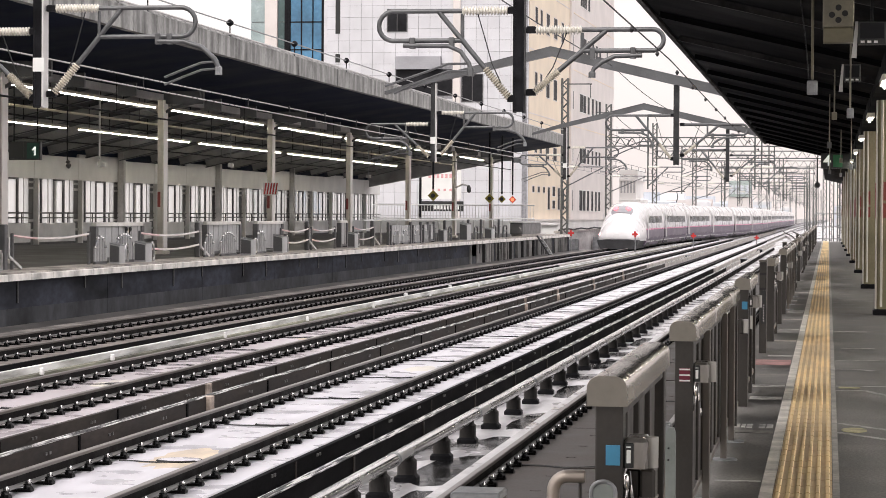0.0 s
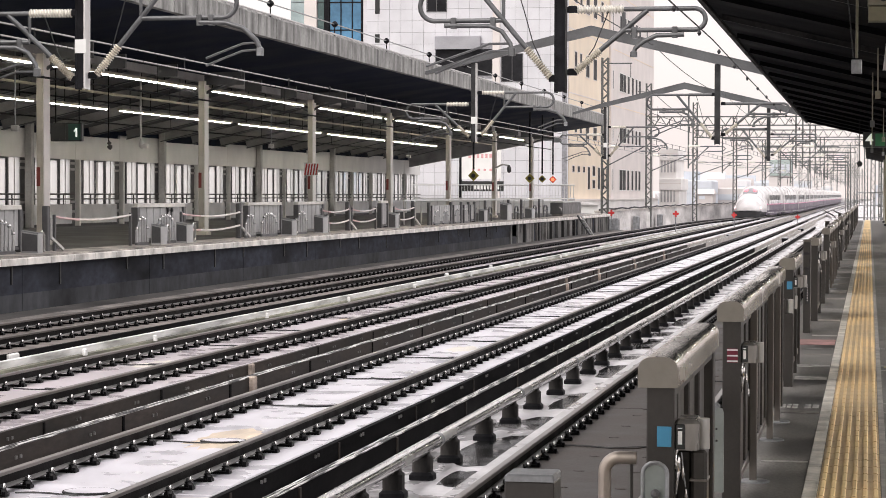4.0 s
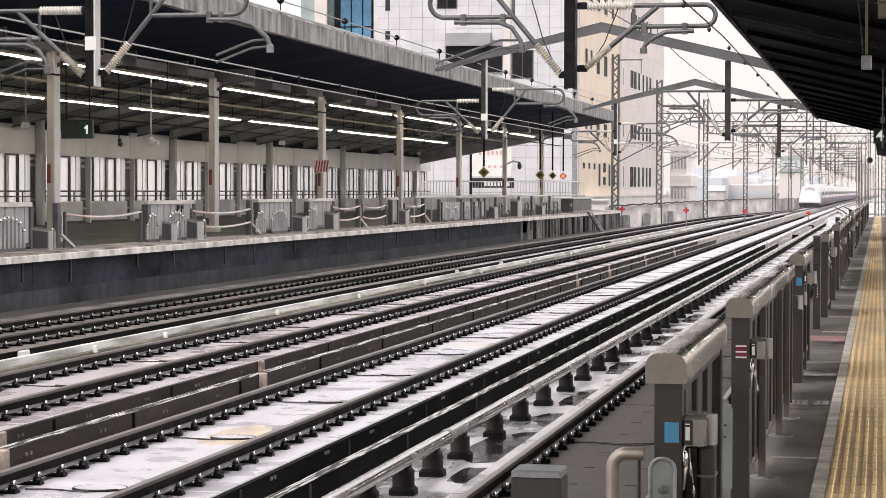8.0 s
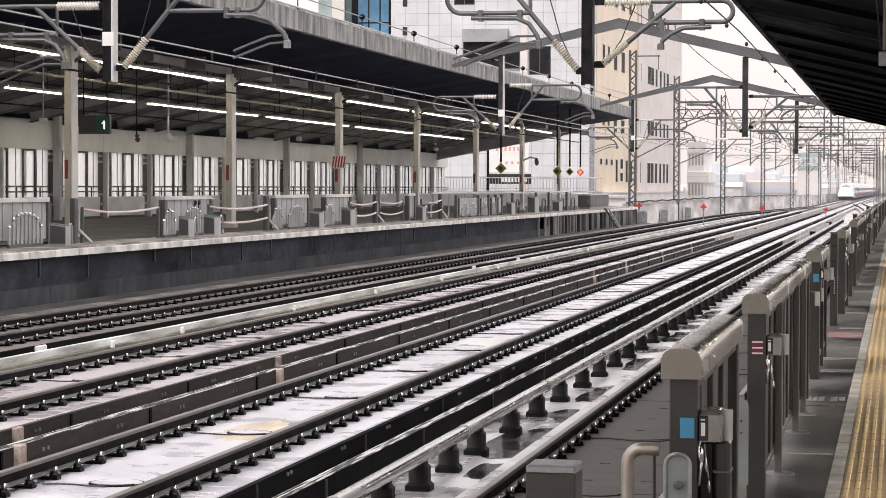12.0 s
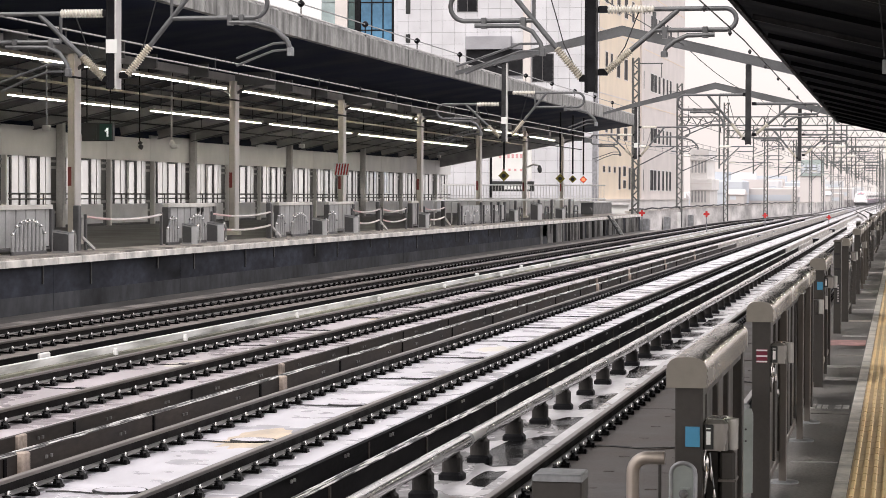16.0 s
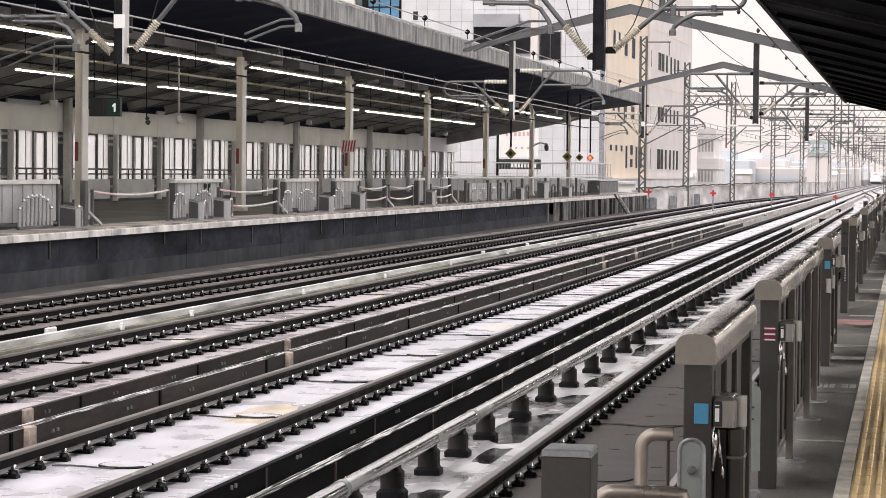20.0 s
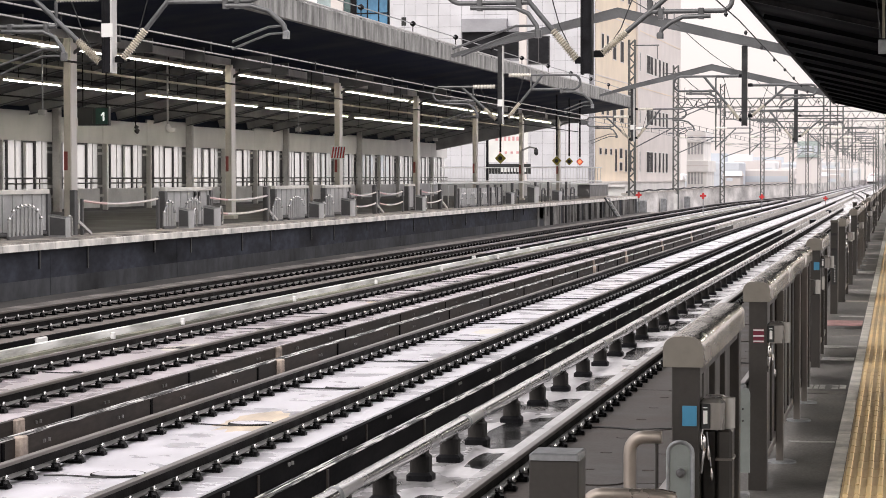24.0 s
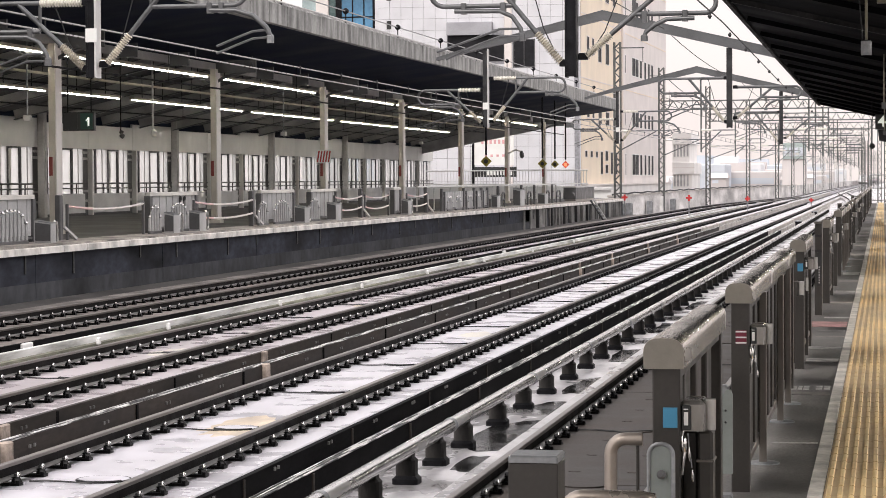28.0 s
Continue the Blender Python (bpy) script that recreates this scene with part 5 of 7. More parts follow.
# red cross markers on posts beside the rails
for x, y, zc_ in ((-17.7, 160, 0.08), (-13.3, 161, 0.02), (-10.6, 184.7, -0.26), (-6.3, 208, -0.6)):
    u = thing("cross_marker", "post with a glowing red cross marker beside the rails", "signal", "red cross markers", at=(x, y, zc_))
    part("post", Mesh().tube([(0, 0, -1.67 - zc_), (0, 0, -0.1)], 0.04, 8), GALV, u)
    sc = 0.21
    part("cross", Mesh().box(-sc, sc, -0.05, 0.0, 0.0 - 0.07, 0.07).box(-0.07, 0.07, -0.052, 0.0, -sc, sc), REDGLOW, u, "red glowing cross")
    part("backing", Mesh().lathe((0, 0, 0), (0, 0.04, 0), [(0, 0.12), (1, 0.12)], 16), MASTD, u)
for x, y in ((-13.0, 178), (-10.9, 214), (-8.9, 150), (-8.7, 166), (-8.8, 190), (-12.6, 196), (-5.2, 180), (-5.0, 140)):
    u = thing("track_box", "low dark lineside equipment box between the rails", "equipment box", "lineside boxes", at=(x, y, -1.67))
    part("body", Mesh().block(-0.2, 0.2, -0.4, 0.4, 0, 0.42, 0.04), MASTD, u)
    part("lid", Mesh().block(-0.22, 0.22, -0.43, 0.43, 0.42, 0.47, 0.02), GALV, u)

# ---- buildings beyond the station ----
def window(parent, x0, x1, z0, z1, y=0.0, bars=1, glass=DARKGLASS, frame_m=FDARK):
    e = min(0.08, (x1 - x0) * 0.1)
    w = part("window", Mesh().box(x0, x1, y - 0.05, y + 0.1, z1 - e, z1).box(x0, x1, y - 0.05, y + 0.1, z0, z0 + e).box(x0, x0 + e, y - 0.05, y + 0.1, z0 + e, z1 - e).box(x1 - e, x1, y - 0.05, y + 0.1, z0 + e, z1 - e), frame_m, parent)
    n = bars + 1
    for q in range(n):
        a_, b_ = x0 + e + (x1 - x0 - 2 * e) * q / n, x0 + e + (x1 - x0 - 2 * e) * (q + 1) / n
        part("pane", Mesh().box(a_ + 0.01, b_ - 0.01, y - 0.03, y - 0.01, z0 + e, z1 - e), glass, w)
        if q:
            part("mullion", Mesh().box(a_ - 0.03, a_ + 0.03, y - 0.07, y, z0 + 0.08, z1 - 0.08), frame_m, w)
    return w


ANNEXW = mat("white_annex_render", (0.84, 0.82, 0.80), 0.7, vary=0.06, scale=0.4, fine=8)
HOOD = mat("grey_hood_panel", (0.36, 0.36, 0.385), 0.5, vary=0.08, scale=0.5, fine=8)
b1 = thing("white_office_building", "tall office building clad in white square tiles", "building", at=(0, 208, -0.055))
b1.scale = (1.04, 1, 1.04)
part("wall", Mesh().face_set([(x, y, z) for z in (-9, 40) for x, y in ((-44, 0.05), (-26.05, 0.05), (-26.62, 5.4), (-44, 5.4))], [(3, 2, 1, 0), (4, 5, 6, 7), (0, 1, 5, 4), (1, 2, 6, 5), (2, 3, 7, 6), (3, 0, 4, 7)]), JOINT, b1, "mortar-grey wall behind the tiles")
holes = [(-37.75, -32.75, 11.8, 14.1)]
tm = Mesh().block(0.012, 1.018, 0, 0.06, 0.012, 1.018, 0.008).data("tile", TILEW)
st = Mesh()
for i in range(17):
    for j in range(30):
        x, z = -44 + i * 1.03, -6 + j * 1.03
        if any(a_ - 0.5 < x < b_ - 0.5 and c_ - 0.5 < z < d_ - 0.5 for a_, b_, c_, d_ in holes):
            continue
        if 0 <= z < 18.5:
            part("tile", tm, None, b1, at=pose(x, 0, z))
        else:
            st.box(x + 0.012, x + 1.018, 0, 0.06, z + 0.012, z + 1.018)
tagged(part("far_tiles", st, TILEW, b1, "white tiles above and below"), kind="stuff")
part("corner_trim", Mesh().box(-26.05, -25.99, 0, 0.3, -9, 40), TILEW, b1)
window(b1, -38.6, -36.75, 17.4, 19.45, 0.0, 1)
window(b1, -31.9, -29.95, 11.2, 13.7, 0.0, 1)
part("canopy", Mesh().block(-37.75, -33.7, -0.6, 0.3, 14.1, 15.25, 0.05), HOOD, b1, "projecting grey hood")
part("recess", Mesh().box(-37.75, -32.75, -0.02, 0.045, 11.8, 14.1), DARKGLASS, b1, "dark recessed window band")
part("pillar", Mesh().block(-32.65, -31.98, -0.25, 0.2, -3, 22, 0.05), PALEF, b1, "pinkish pilaster")
for z0, z1 in ((8.0, 12.2), (14.75, 15.5), (17.3, 26.0)):
    part("dark_slot", Mesh().box(-43.24, -42.82, -0.03, 0.02, z0, z1), SIGNB, b1, "narrow black slot")
# board with faded pink writing and a black shop sign
u = thing("billboard", "white board with faded pink writing above a black sign", "billboard", at=(0, 192, 0))
part("board", Mesh().block(-34.0, -30.6, 0, 0.15, 2.6, 5.6, 0.03), WHITEP, u)
PINKW = mat("faded_pink_paint", (0.72, 0.40, 0.40), 0.7, vary=0.08)
for q in range(7):
    part("writing_bar", Mesh().box(-33.4 + q * 0.36, -33.2 + q * 0.36, -0.02, 0, 4.4, 4.75), PINKW, u)
for q in range(4):
    part("writing_bar", Mesh().box(-33.1 + q * 0.5, -32.9 + q * 0.5, -0.02, 0, 3.3, 3.5), PINKW, u)
part("black_sign", Mesh().block(-34.0, -30.4, -0.05, 0.2, 1.6, 2.45, 0.03), SIGNB, u)
for q in range(8):
    part("writing_bar", Mesh().box(-32.9 + q * 0.28, -32.72 + q * 0.28, -0.08, -0.05, 1.75, 2.1), WHITEP, u)
part("mast", Mesh().box(-34.2, -34.0, 0, 0.2, -1.67, 7.0), MASTD, u)

# its long side runs along the viaduct; u runs away along that side, windows look towards the line
b2 = thing("cream_building", "cream rendered building with narrow dark windows along the viaduct", "building", at=(-27.66, 215, 0))
b2.rotation_euler = (0, 0, math.atan2(71, 1.56))
part("wall", Mesh().box(-1.2, 28.4, 0.0, 18, -9, 34), BEIGE, b2)
part("wall", Mesh().box(28.4, 69.0, 0.12, 16, -9, 34), PALEF, b2, "pale pinkish wing")
part("parapet", Mesh().box(-1.3, 69.2, -0.1, 18.1, 34, 34.6), BEIGE, b2)
for z in (10.85, 16.9, 23.0):
    part("string_course", Mesh().box(-1.2, 28.4, -0.03, 0, z, z + 0.1), PALEF, b2)
    part("string_course", Mesh().box(28.4, 69.0, 0.09, 0.12, z, z + 0.1), BEIGE, b2)
part("base_wall", Mesh().box(-1.2, 69.0, -0.5, -0.03, -9, 0.75), ANNEXW, b2, "white base wall")
part("base_coping", Mesh().box(-1.2, 69.0, -0.62, -0.03, 0.75, 0.9), PALEF, b2)
part("corner_pier", Mesh().block(26.9, 28.3, -0.25, 0, -9, 34, 0.05), PALEF, b2, "pinkish pilaster")
for x in (0.9, 4.4, 7.9):
    window(b2, x, x + 1.5, 3.42, 4.12, 0, 0, frame_m=PALEF)
window(b2, 14.5, 16.6, 3.14, 4.25, 0, 0, frame_m=PALEF)
window(b2, 14.5, 16.6, 1.9, 2.85, 0, 0, frame_m=PALEF)
NARROW = ((2.2, 1.7), (5.6, 1.5), (9.7, 2.4), (14.9, 2.6), (20.4, 1.9))
for x, w in ((11.2, 1.6), (18.4, 1.7), (21.7, 1.7), (24.6, 1.6)):
    window(b2, x, x + w, 1.8, 4.14, 0, 0, frame_m=PALEF)
for z0, z1 in ((6.7, 8.15), (12.8, 15.0), (19.0, 21.2), (25.2, 27.4)):
    for x, w in NARROW:
        window(b2, x, x + w, z0 + (0.5 if x < 9 else 0), z1, 0, 0, frame_m=PALEF)
for z0, z1 in ((1.74, 4.12), (7.0, 8.75), (12.6, 14.7), (18.8, 21.0), (24.2, 27.0)):
    window(b2, 36.4, 42.0, z0, z1, 0.12, 2 if z0 > 20 else 1, frame_m=WHITEP)
    for x, w in ((29.3, 2.0), (43.1, 2.0), (47.0, 1.9), (50.5, 1.9), (53.6, 2.1), (61.1, 1.2)):
        if z0 < 20 or x < 44:
            window(b2, x, x + w, z0, z1, 0.12, 0, frame_m=WHITEP)
PALEGLASS = mat("pale_reflecting_glass", (0.48, 0.48, 0.48), 0.2, vary=0.15, scale=0.8, fine=6, bump=0)
b4 = thing("stepped_annex", "pale low office annex with banded storeys", "building", at=(0, 290, -0.316))
b4.scale = (1.229, 1, 1.229)
for q, (z0, z1, xr) in enumerate(((-9, 2.75, -19.15), (3.0, 5.8, -19.45))):
    part("storey", Mesh().block(-21.2, xr, 0.3, 12, z0, z1, 0.05), ANNEXW, b4)
    part("slab_edge", Mesh().block(-21.2, xr + 0.18, 0.0, 12, z1 - 0.9, z1 + 0.25, 0.05), ANNEXW, b4, "white storey band")
    part("band_line", Mesh().box(-21.2, xr + 0.2, -0.02, 0.0, z1 - 0.3, z1 - 0.24), PALEF, b4)
    for i in range(5):
        window(b4, -21.1 + i * 0.33, -20.85 + i * 0.33, z1 - 2.2, z1 - 0.95, 0.3, 0, PALEGLASS, ANNEXW)
b3 = thing("glass_tower", "tower with blue curtain glass between white piers", "building", at=(0, 300, 0))
TEALG = mat("pale_teal_glass", (0.34, 0.42, 0.43), 0.2, vary=0.1, scale=0.6, fine=5, bump=0, rand=0.1)
DARKGREENG = mat("dark_green_glass", (0.08, 0.13, 0.13), 0.2, vary=0.1, scale=0.6, fine=5, bump=0, rand=0.1)
part("core", Mesh().box(-76.45, -64.4, 0.32, 25, -9, 60), JOINT, b3)
part("pier", Mesh().block(-74.5, -72.8, -0.3, 0.3, -9, 60, 0.05), PALEF, b3, "pinkish white pier")
part("edge_frame", Mesh().box(-71.8, -71.08, -0.15, 0.3, -9, 60), MASTD, b3, "dark steel edge frame")
part("edge_frame", Mesh().box(-66.75, -66.42, -0.15, 0.3, -9, 60), MASTD, b3, "dark steel edge frame")
part("pier", Mesh().block(-66.4, -65.0, -0.3, 0.3, -9, 60, 0.05), TILEW, b3)
part("dark_slot", Mesh().box(-65.0, -64.4, 0.1, 0.3, -9, 60), SIGNB, b3)
for j in range(13):
    z0 = 1.1 + j * 3.69
    part("glass_pane", Mesh().box(-76.45, -74.52, 0.1, 0.3, z0, z0 + 3.6), TEALG, b3, "pale teal glass pane")
    part("glass_pane", Mesh().box(-72.72, -71.84, 0.1, 0.3, z0, z0 + 3.6), DARKGREENG, b3, "dark green glass pane")
    part("transom", Mesh().box(-71.08, -66.75, 0.02, 0.3, z0 - 0.14, z0), MASTD, b3)
    for xa, xb in ((-71.0, -69.6), (-69.45, -68.05), (-67.9, -66.78)):
        part("glass_pane", Mesh().box(xa, xb, 0.1, 0.3, z0 + 0.01, z0 + 3.54), BLUEGLASS, b3)
for x in (-69.6, -68.05):
    part("mullion", Mesh().box(x + 0.01, x + 0.14, 0.0, 0.3, 1.0, 49.0), MASTD, b3)

# parapet wall of the viaduct with its cables and doors
pw2 = thing("viaduct_parapet", "stained concrete parapet wall along the viaduct", "wall", kind="structure")
PARA = mat("stained_parapet", (0.60, 0.58, 0.565), 0.8, vary=0.26, scale=0.6, fine=6, stretch=(1, 0.2, 0.9))
for j in range(60):
    y0, y1 = 163 + j * 4, 163 + j * 4 + 4.0
    xa, xb = (LEFT[162] - 0.55 + (0 if q9 < 240 else wall_in(q9)) for q9 in (y0, y1 + 0.04))
    part("wall_panel", Mesh().ribbon([(-0.25, -1.67), (0, -1.67), (0, 0.08), (-0.25, 0.08)], [(xa, y0, 0), (xb, y1, 0)]), PARA, pw2)
    part("coping", Mesh().ribbon([(-0.32, 0.08), (0.06, 0.08), (0.06, 0.2), (-0.32, 0.2)], [(xa, y0, 0), (xb, y1 + 0.04, 0)]), PALE, pw2)
part("far_wall", Mesh().ribbon([(-0.25, -1.67), (0, -1.67), (0, 0.1), (-0.25, 0.1)], [(-14.4 + drift(y), y, 0) for y in (403, 450, 520, 600, 700, 850, 1100)]), PARA, pw2)
part("cable", Mesh().tube([(LEFT[162] - 0.5 + (0 if q < 16 else wall_in(163 + q * 5)), 163 + q * 5, 0.25 + 0.08 * (q % 2)) for q in range(40)], 0.06, 6), MASTD, pw2, "thick dark cable along the wall top")
for x, y, w in ((-18.75, 166, 0.7), (-18.75, 171, 1.0), (-18.7, 186, 1.0), (-18.6, 206, 1.0)):
    u = thing("lineside_cabinet", "grey steel lineside cabinet against the parapet", "cabinet", "lineside cabinets", at=(x, y, -1.67))
    part("body", Mesh().block(-0.1, 0.35, 0, w, 0.06, 1.25, 0.03), GALV, u)
    part("door_leaf", Mesh().box(0.35, 0.36, 0.08, w - 0.08, 0.16, 1.15), FDARK, u)
    part("foot", Mesh().box(-0.05, 0.3, 0.05, w - 0.05, 0, 0.06), MASTD, u)
solo("white_post", Mesh().block(-18.1, -17.82, 189.8, 190.2, -1.67, -0.05, 0.04), LIGHTGREY, "pale painted lineside post against the parapet", "post")

# town far away, its haze mixed into the blocks' base colours
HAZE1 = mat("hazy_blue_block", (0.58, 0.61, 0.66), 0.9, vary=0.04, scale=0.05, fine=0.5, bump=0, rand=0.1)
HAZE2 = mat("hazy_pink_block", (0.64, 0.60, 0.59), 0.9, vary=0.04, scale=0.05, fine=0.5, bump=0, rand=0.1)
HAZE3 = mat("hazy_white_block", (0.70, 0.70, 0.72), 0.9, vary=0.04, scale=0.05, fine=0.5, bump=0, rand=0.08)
random.seed(5)
for j in range(46):
    y = random.uniform(520, 1500)
    px = random.uniform(-330, 60)
    x = px / 4072 * y
    w = random.uniform(14, 34) * y / 900
    h = 1.38 + (random.uniform(3, 17) + (9 if random.random() < 0.2 else 0)) * y / 4072
    if abs(x - (-8 + drift(y))) < w / 2 + 14:
        x = -8 + drift(y) - w / 2 - random.uniform(14, 40) if x < -8 + drift(y) else -8 + drift(y) + w / 2 + random.uniform(14, 40)
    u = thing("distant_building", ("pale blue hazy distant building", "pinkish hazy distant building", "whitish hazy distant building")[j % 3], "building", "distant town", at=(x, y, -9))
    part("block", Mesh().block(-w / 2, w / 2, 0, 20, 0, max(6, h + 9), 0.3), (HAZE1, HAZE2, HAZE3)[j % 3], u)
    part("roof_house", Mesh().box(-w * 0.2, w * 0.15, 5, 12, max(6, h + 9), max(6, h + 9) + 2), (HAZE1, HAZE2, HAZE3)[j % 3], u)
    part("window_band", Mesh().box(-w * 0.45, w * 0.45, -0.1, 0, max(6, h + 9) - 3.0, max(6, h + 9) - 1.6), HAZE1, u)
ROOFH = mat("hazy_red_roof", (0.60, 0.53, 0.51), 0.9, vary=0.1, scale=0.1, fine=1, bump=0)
for q, (x, y, w, h) in enumerate(((9, 560, 9, 6.5), (22, 640, 12, 9.0), (4, 720, 8, 4.5), (38, 700, 14, 12.0), (15, 480, 7, 4.0))):
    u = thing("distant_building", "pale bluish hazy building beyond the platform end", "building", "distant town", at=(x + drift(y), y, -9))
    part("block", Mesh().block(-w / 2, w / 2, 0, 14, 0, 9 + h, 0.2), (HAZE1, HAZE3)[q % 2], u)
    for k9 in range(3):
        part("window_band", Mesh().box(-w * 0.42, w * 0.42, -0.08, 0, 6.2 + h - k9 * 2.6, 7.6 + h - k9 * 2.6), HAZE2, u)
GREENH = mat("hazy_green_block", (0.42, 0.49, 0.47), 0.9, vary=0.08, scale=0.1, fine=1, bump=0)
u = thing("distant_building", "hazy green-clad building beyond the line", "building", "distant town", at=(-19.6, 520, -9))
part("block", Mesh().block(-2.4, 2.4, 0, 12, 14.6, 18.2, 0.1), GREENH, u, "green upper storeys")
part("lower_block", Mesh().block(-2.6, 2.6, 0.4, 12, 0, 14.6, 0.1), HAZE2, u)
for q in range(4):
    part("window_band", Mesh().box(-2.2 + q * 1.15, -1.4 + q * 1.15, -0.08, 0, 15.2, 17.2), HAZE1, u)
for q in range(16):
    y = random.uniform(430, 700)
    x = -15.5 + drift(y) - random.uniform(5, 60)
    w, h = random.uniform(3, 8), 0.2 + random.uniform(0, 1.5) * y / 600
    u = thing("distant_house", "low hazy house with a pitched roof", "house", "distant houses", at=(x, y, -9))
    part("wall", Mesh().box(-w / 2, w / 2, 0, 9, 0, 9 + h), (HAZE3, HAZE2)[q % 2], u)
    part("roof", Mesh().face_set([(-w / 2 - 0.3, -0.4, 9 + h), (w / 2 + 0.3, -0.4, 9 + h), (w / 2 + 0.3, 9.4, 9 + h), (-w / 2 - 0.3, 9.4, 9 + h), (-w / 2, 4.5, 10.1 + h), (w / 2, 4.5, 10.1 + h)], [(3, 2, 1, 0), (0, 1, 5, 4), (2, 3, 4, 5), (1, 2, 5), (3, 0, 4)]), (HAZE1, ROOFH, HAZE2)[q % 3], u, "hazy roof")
    part("window", Mesh().box(-w * 0.3, w * 0.05, -0.06, 0, 7.9 + h, 8.6 + h), HAZE1, u)
u = thing("platform_end_gate", "grey frame fence closing the near platform's end", "fence", at=(0, 126, 0))
for q in range(9):
    part("bar", Mesh().tube([(-0.7 + q * 0.45, 0, 0), (-0.7 + q * 0.45, 0, 1.5)], 0.025, 6), GALV, u)
for z in (0.15, 0.8, 1.5):
    part("rail", Mesh().tube([(-0.7, 0, z), (2.9, 0, z)], 0.03, 6), GALV, u)

# ---- near platform: fences and gate gear ----
FENCEL = mat("brushed_bronze_panel", (0.17, 0.155, 0.14), 0.38, metal=0.5, vary=0.1, scale=3, fine=60, stretch=(1, 1, 0.2), bump=0.01)
BRUSHED = mat("brushed_steel", (0.50, 0.49, 0.465), 0.4, metal=0.4, vary=0.1, scale=4, fine=60, stretch=(1, 1, 0.2), bump=0.01)
STICKB = mat("blue_sticker", (0.06, 0.27, 0.45), 0.5, vary=0.04, bump=0)
STICKR = mat("crimson_sticker", (0.16, 0.01, 0.03), 0.5, vary=0.04, bump=0)
GREYGREEN = mat("grey_green_plate", (0.22, 0.245, 0.235), 0.45, vary=0.08, scale=4, fine=40)
TUBEB = mat("bronze_rail_tube", (0.36, 0.315, 0.275), 0.3, metal=0.7, vary=0.08, scale=5, fine=50, bump=0.01)
PINKF = mat("faded_pink_floor_paint", (0.40, 0.22, 0.21), 0.7, vary=0.25, scale=6, fine=40)
FLOORW = mat("worn_white_floor_paint", (0.42, 0.41, 0.39), 0.7, vary=0.3, scale=8, fine=50)
FLOORL = mat("faint_worn_floor_paint", (0.29, 0.28, 0.265), 0.7, vary=0.3, scale=8, fine=50)
FLOORY = mat("worn_yellow_floor_paint", (0.42, 0.38, 0.22), 0.7, vary=0.3, scale=8, fine=50)


def cap_profile():
    pts = [(0.0585, 0.829)]
    pts += [(math.copysign(0.0585 * abs(math.cos(a)) ** 0.6, math.cos(a)), 0.878 + 0.039 * math.sin(a)) for a in [math.pi * i / 14 for i in range(15)]]
    return pts + [(-0.0585, 0.829)]


CAPEND = mat("beige_cap_end", (0.235, 0.215, 0.185), 0.45, vary=0.06, scale=5, fine=40)
LATCHM = mat("worn_latch_steel", (0.30, 0.285, 0.265), 0.3, metal=0.7, vary=0.12, scale=6, fine=60, stretch=(1, 1, 0.3), bump=0.01)
HOOKM = mat("bright_wet_steel", (0.75, 0.74, 0.72), 0.12, metal=0.95, vary=0.05, scale=12, fine=60, bump=0.02)


def latch_gear(u, y, dz=0.0, case=True):
    """Latch box with a rounded bright end, its label plate, the hanging lock and the narrow case below."""
    gb = part("latch_box", Mesh().block(0.042, 0.116, y, y + 0.16, 0.646 + dz, 0.735 + dz, 0.012), LATCHM, u, "worn steel latch box")
    part("rounded_end", Mesh().lathe((0.124, y + 0.06, 0.646 + dz), (0.124, y + 0.06, 0.735 + dz), [(0, 0.019), (1, 0.019)], 18), BRUSHED, gb, "brushed rounded end of the latch box")
    part("label_plate", Mesh().block(0.048, 0.076, y - 0.008, y, 0.650 + dz, 0.722 + dz, 0.003), SIGNB, gb, "black label plate")
    part("label_strip", Mesh().box(0.056, 0.068, y - 0.011, y - 0.008, 0.664 + dz, 0.702 + dz), WHITEP, gb)
    part("label_dash", Mesh().box(0.055, 0.068, y - 0.011, y - 0.008, 0.709 + dz, 0.712 + dz), WHITEP, gb)
    if case:
        part("lower_case", Mesh().block(0.092, 0.137, y + 0.02, y + 0.12, 0, 0.646 + dz, 0.008), FENCE, u)
        part("case_band", Mesh().block(0.088, 0.140, y + 0.016, y + 0.124, 0.555 + dz, 0.562 + dz, 0.002), FENCEL, u)
        part("back_case", Mesh().block(0.046, 0.09, y + 0.06, y + 0.2, 0, 0.64 + dz, 0.006), FENCE, u)
    if dz < 0.04:
        part("hanging_lock", Mesh().tube([(0.053, y + 0.004, 0.648 + dz), (0.048, y, 0.63 + dz), (0.05, y, 0.605 + dz), (0.058, y, 0.585 + dz), (0.053, y, 0.555 + dz), (0.049, y, 0.52 + dz)], 0.005, 7), HOOKM, gb, "bright hanging lock chain")
        part("lock_body", Mesh().lathe((0.053, y - 0.002, 0.632 + dz), (0.055, y - 0.002, 0.585 + dz), [(0, 0.006), (0.2, 0.011), (0.8, 0.011), (1, 0.005)], 10), HOOKM, gb)
        for qx, z0, z1 in ((0.07, 0.56, 0.6), (0.079, 0.50, 0.535)):
            part("lock_drop", Mesh().lathe((qx, y - 0.001, z1 + dz), (qx + 0.002, y - 0.001, z0 + dz), [(0, 0.002), (0.6, 0.006), (1, 0.002)], 8), HOOKM, gb)
        part("wire_loop", Mesh().tube([(0.066, y + 0.002, 0.64 + dz), (0.07, y, 0.6 + dz), (0.078, y, 0.54 + dz)], 0.002, 5), GALV, gb)
    return gb


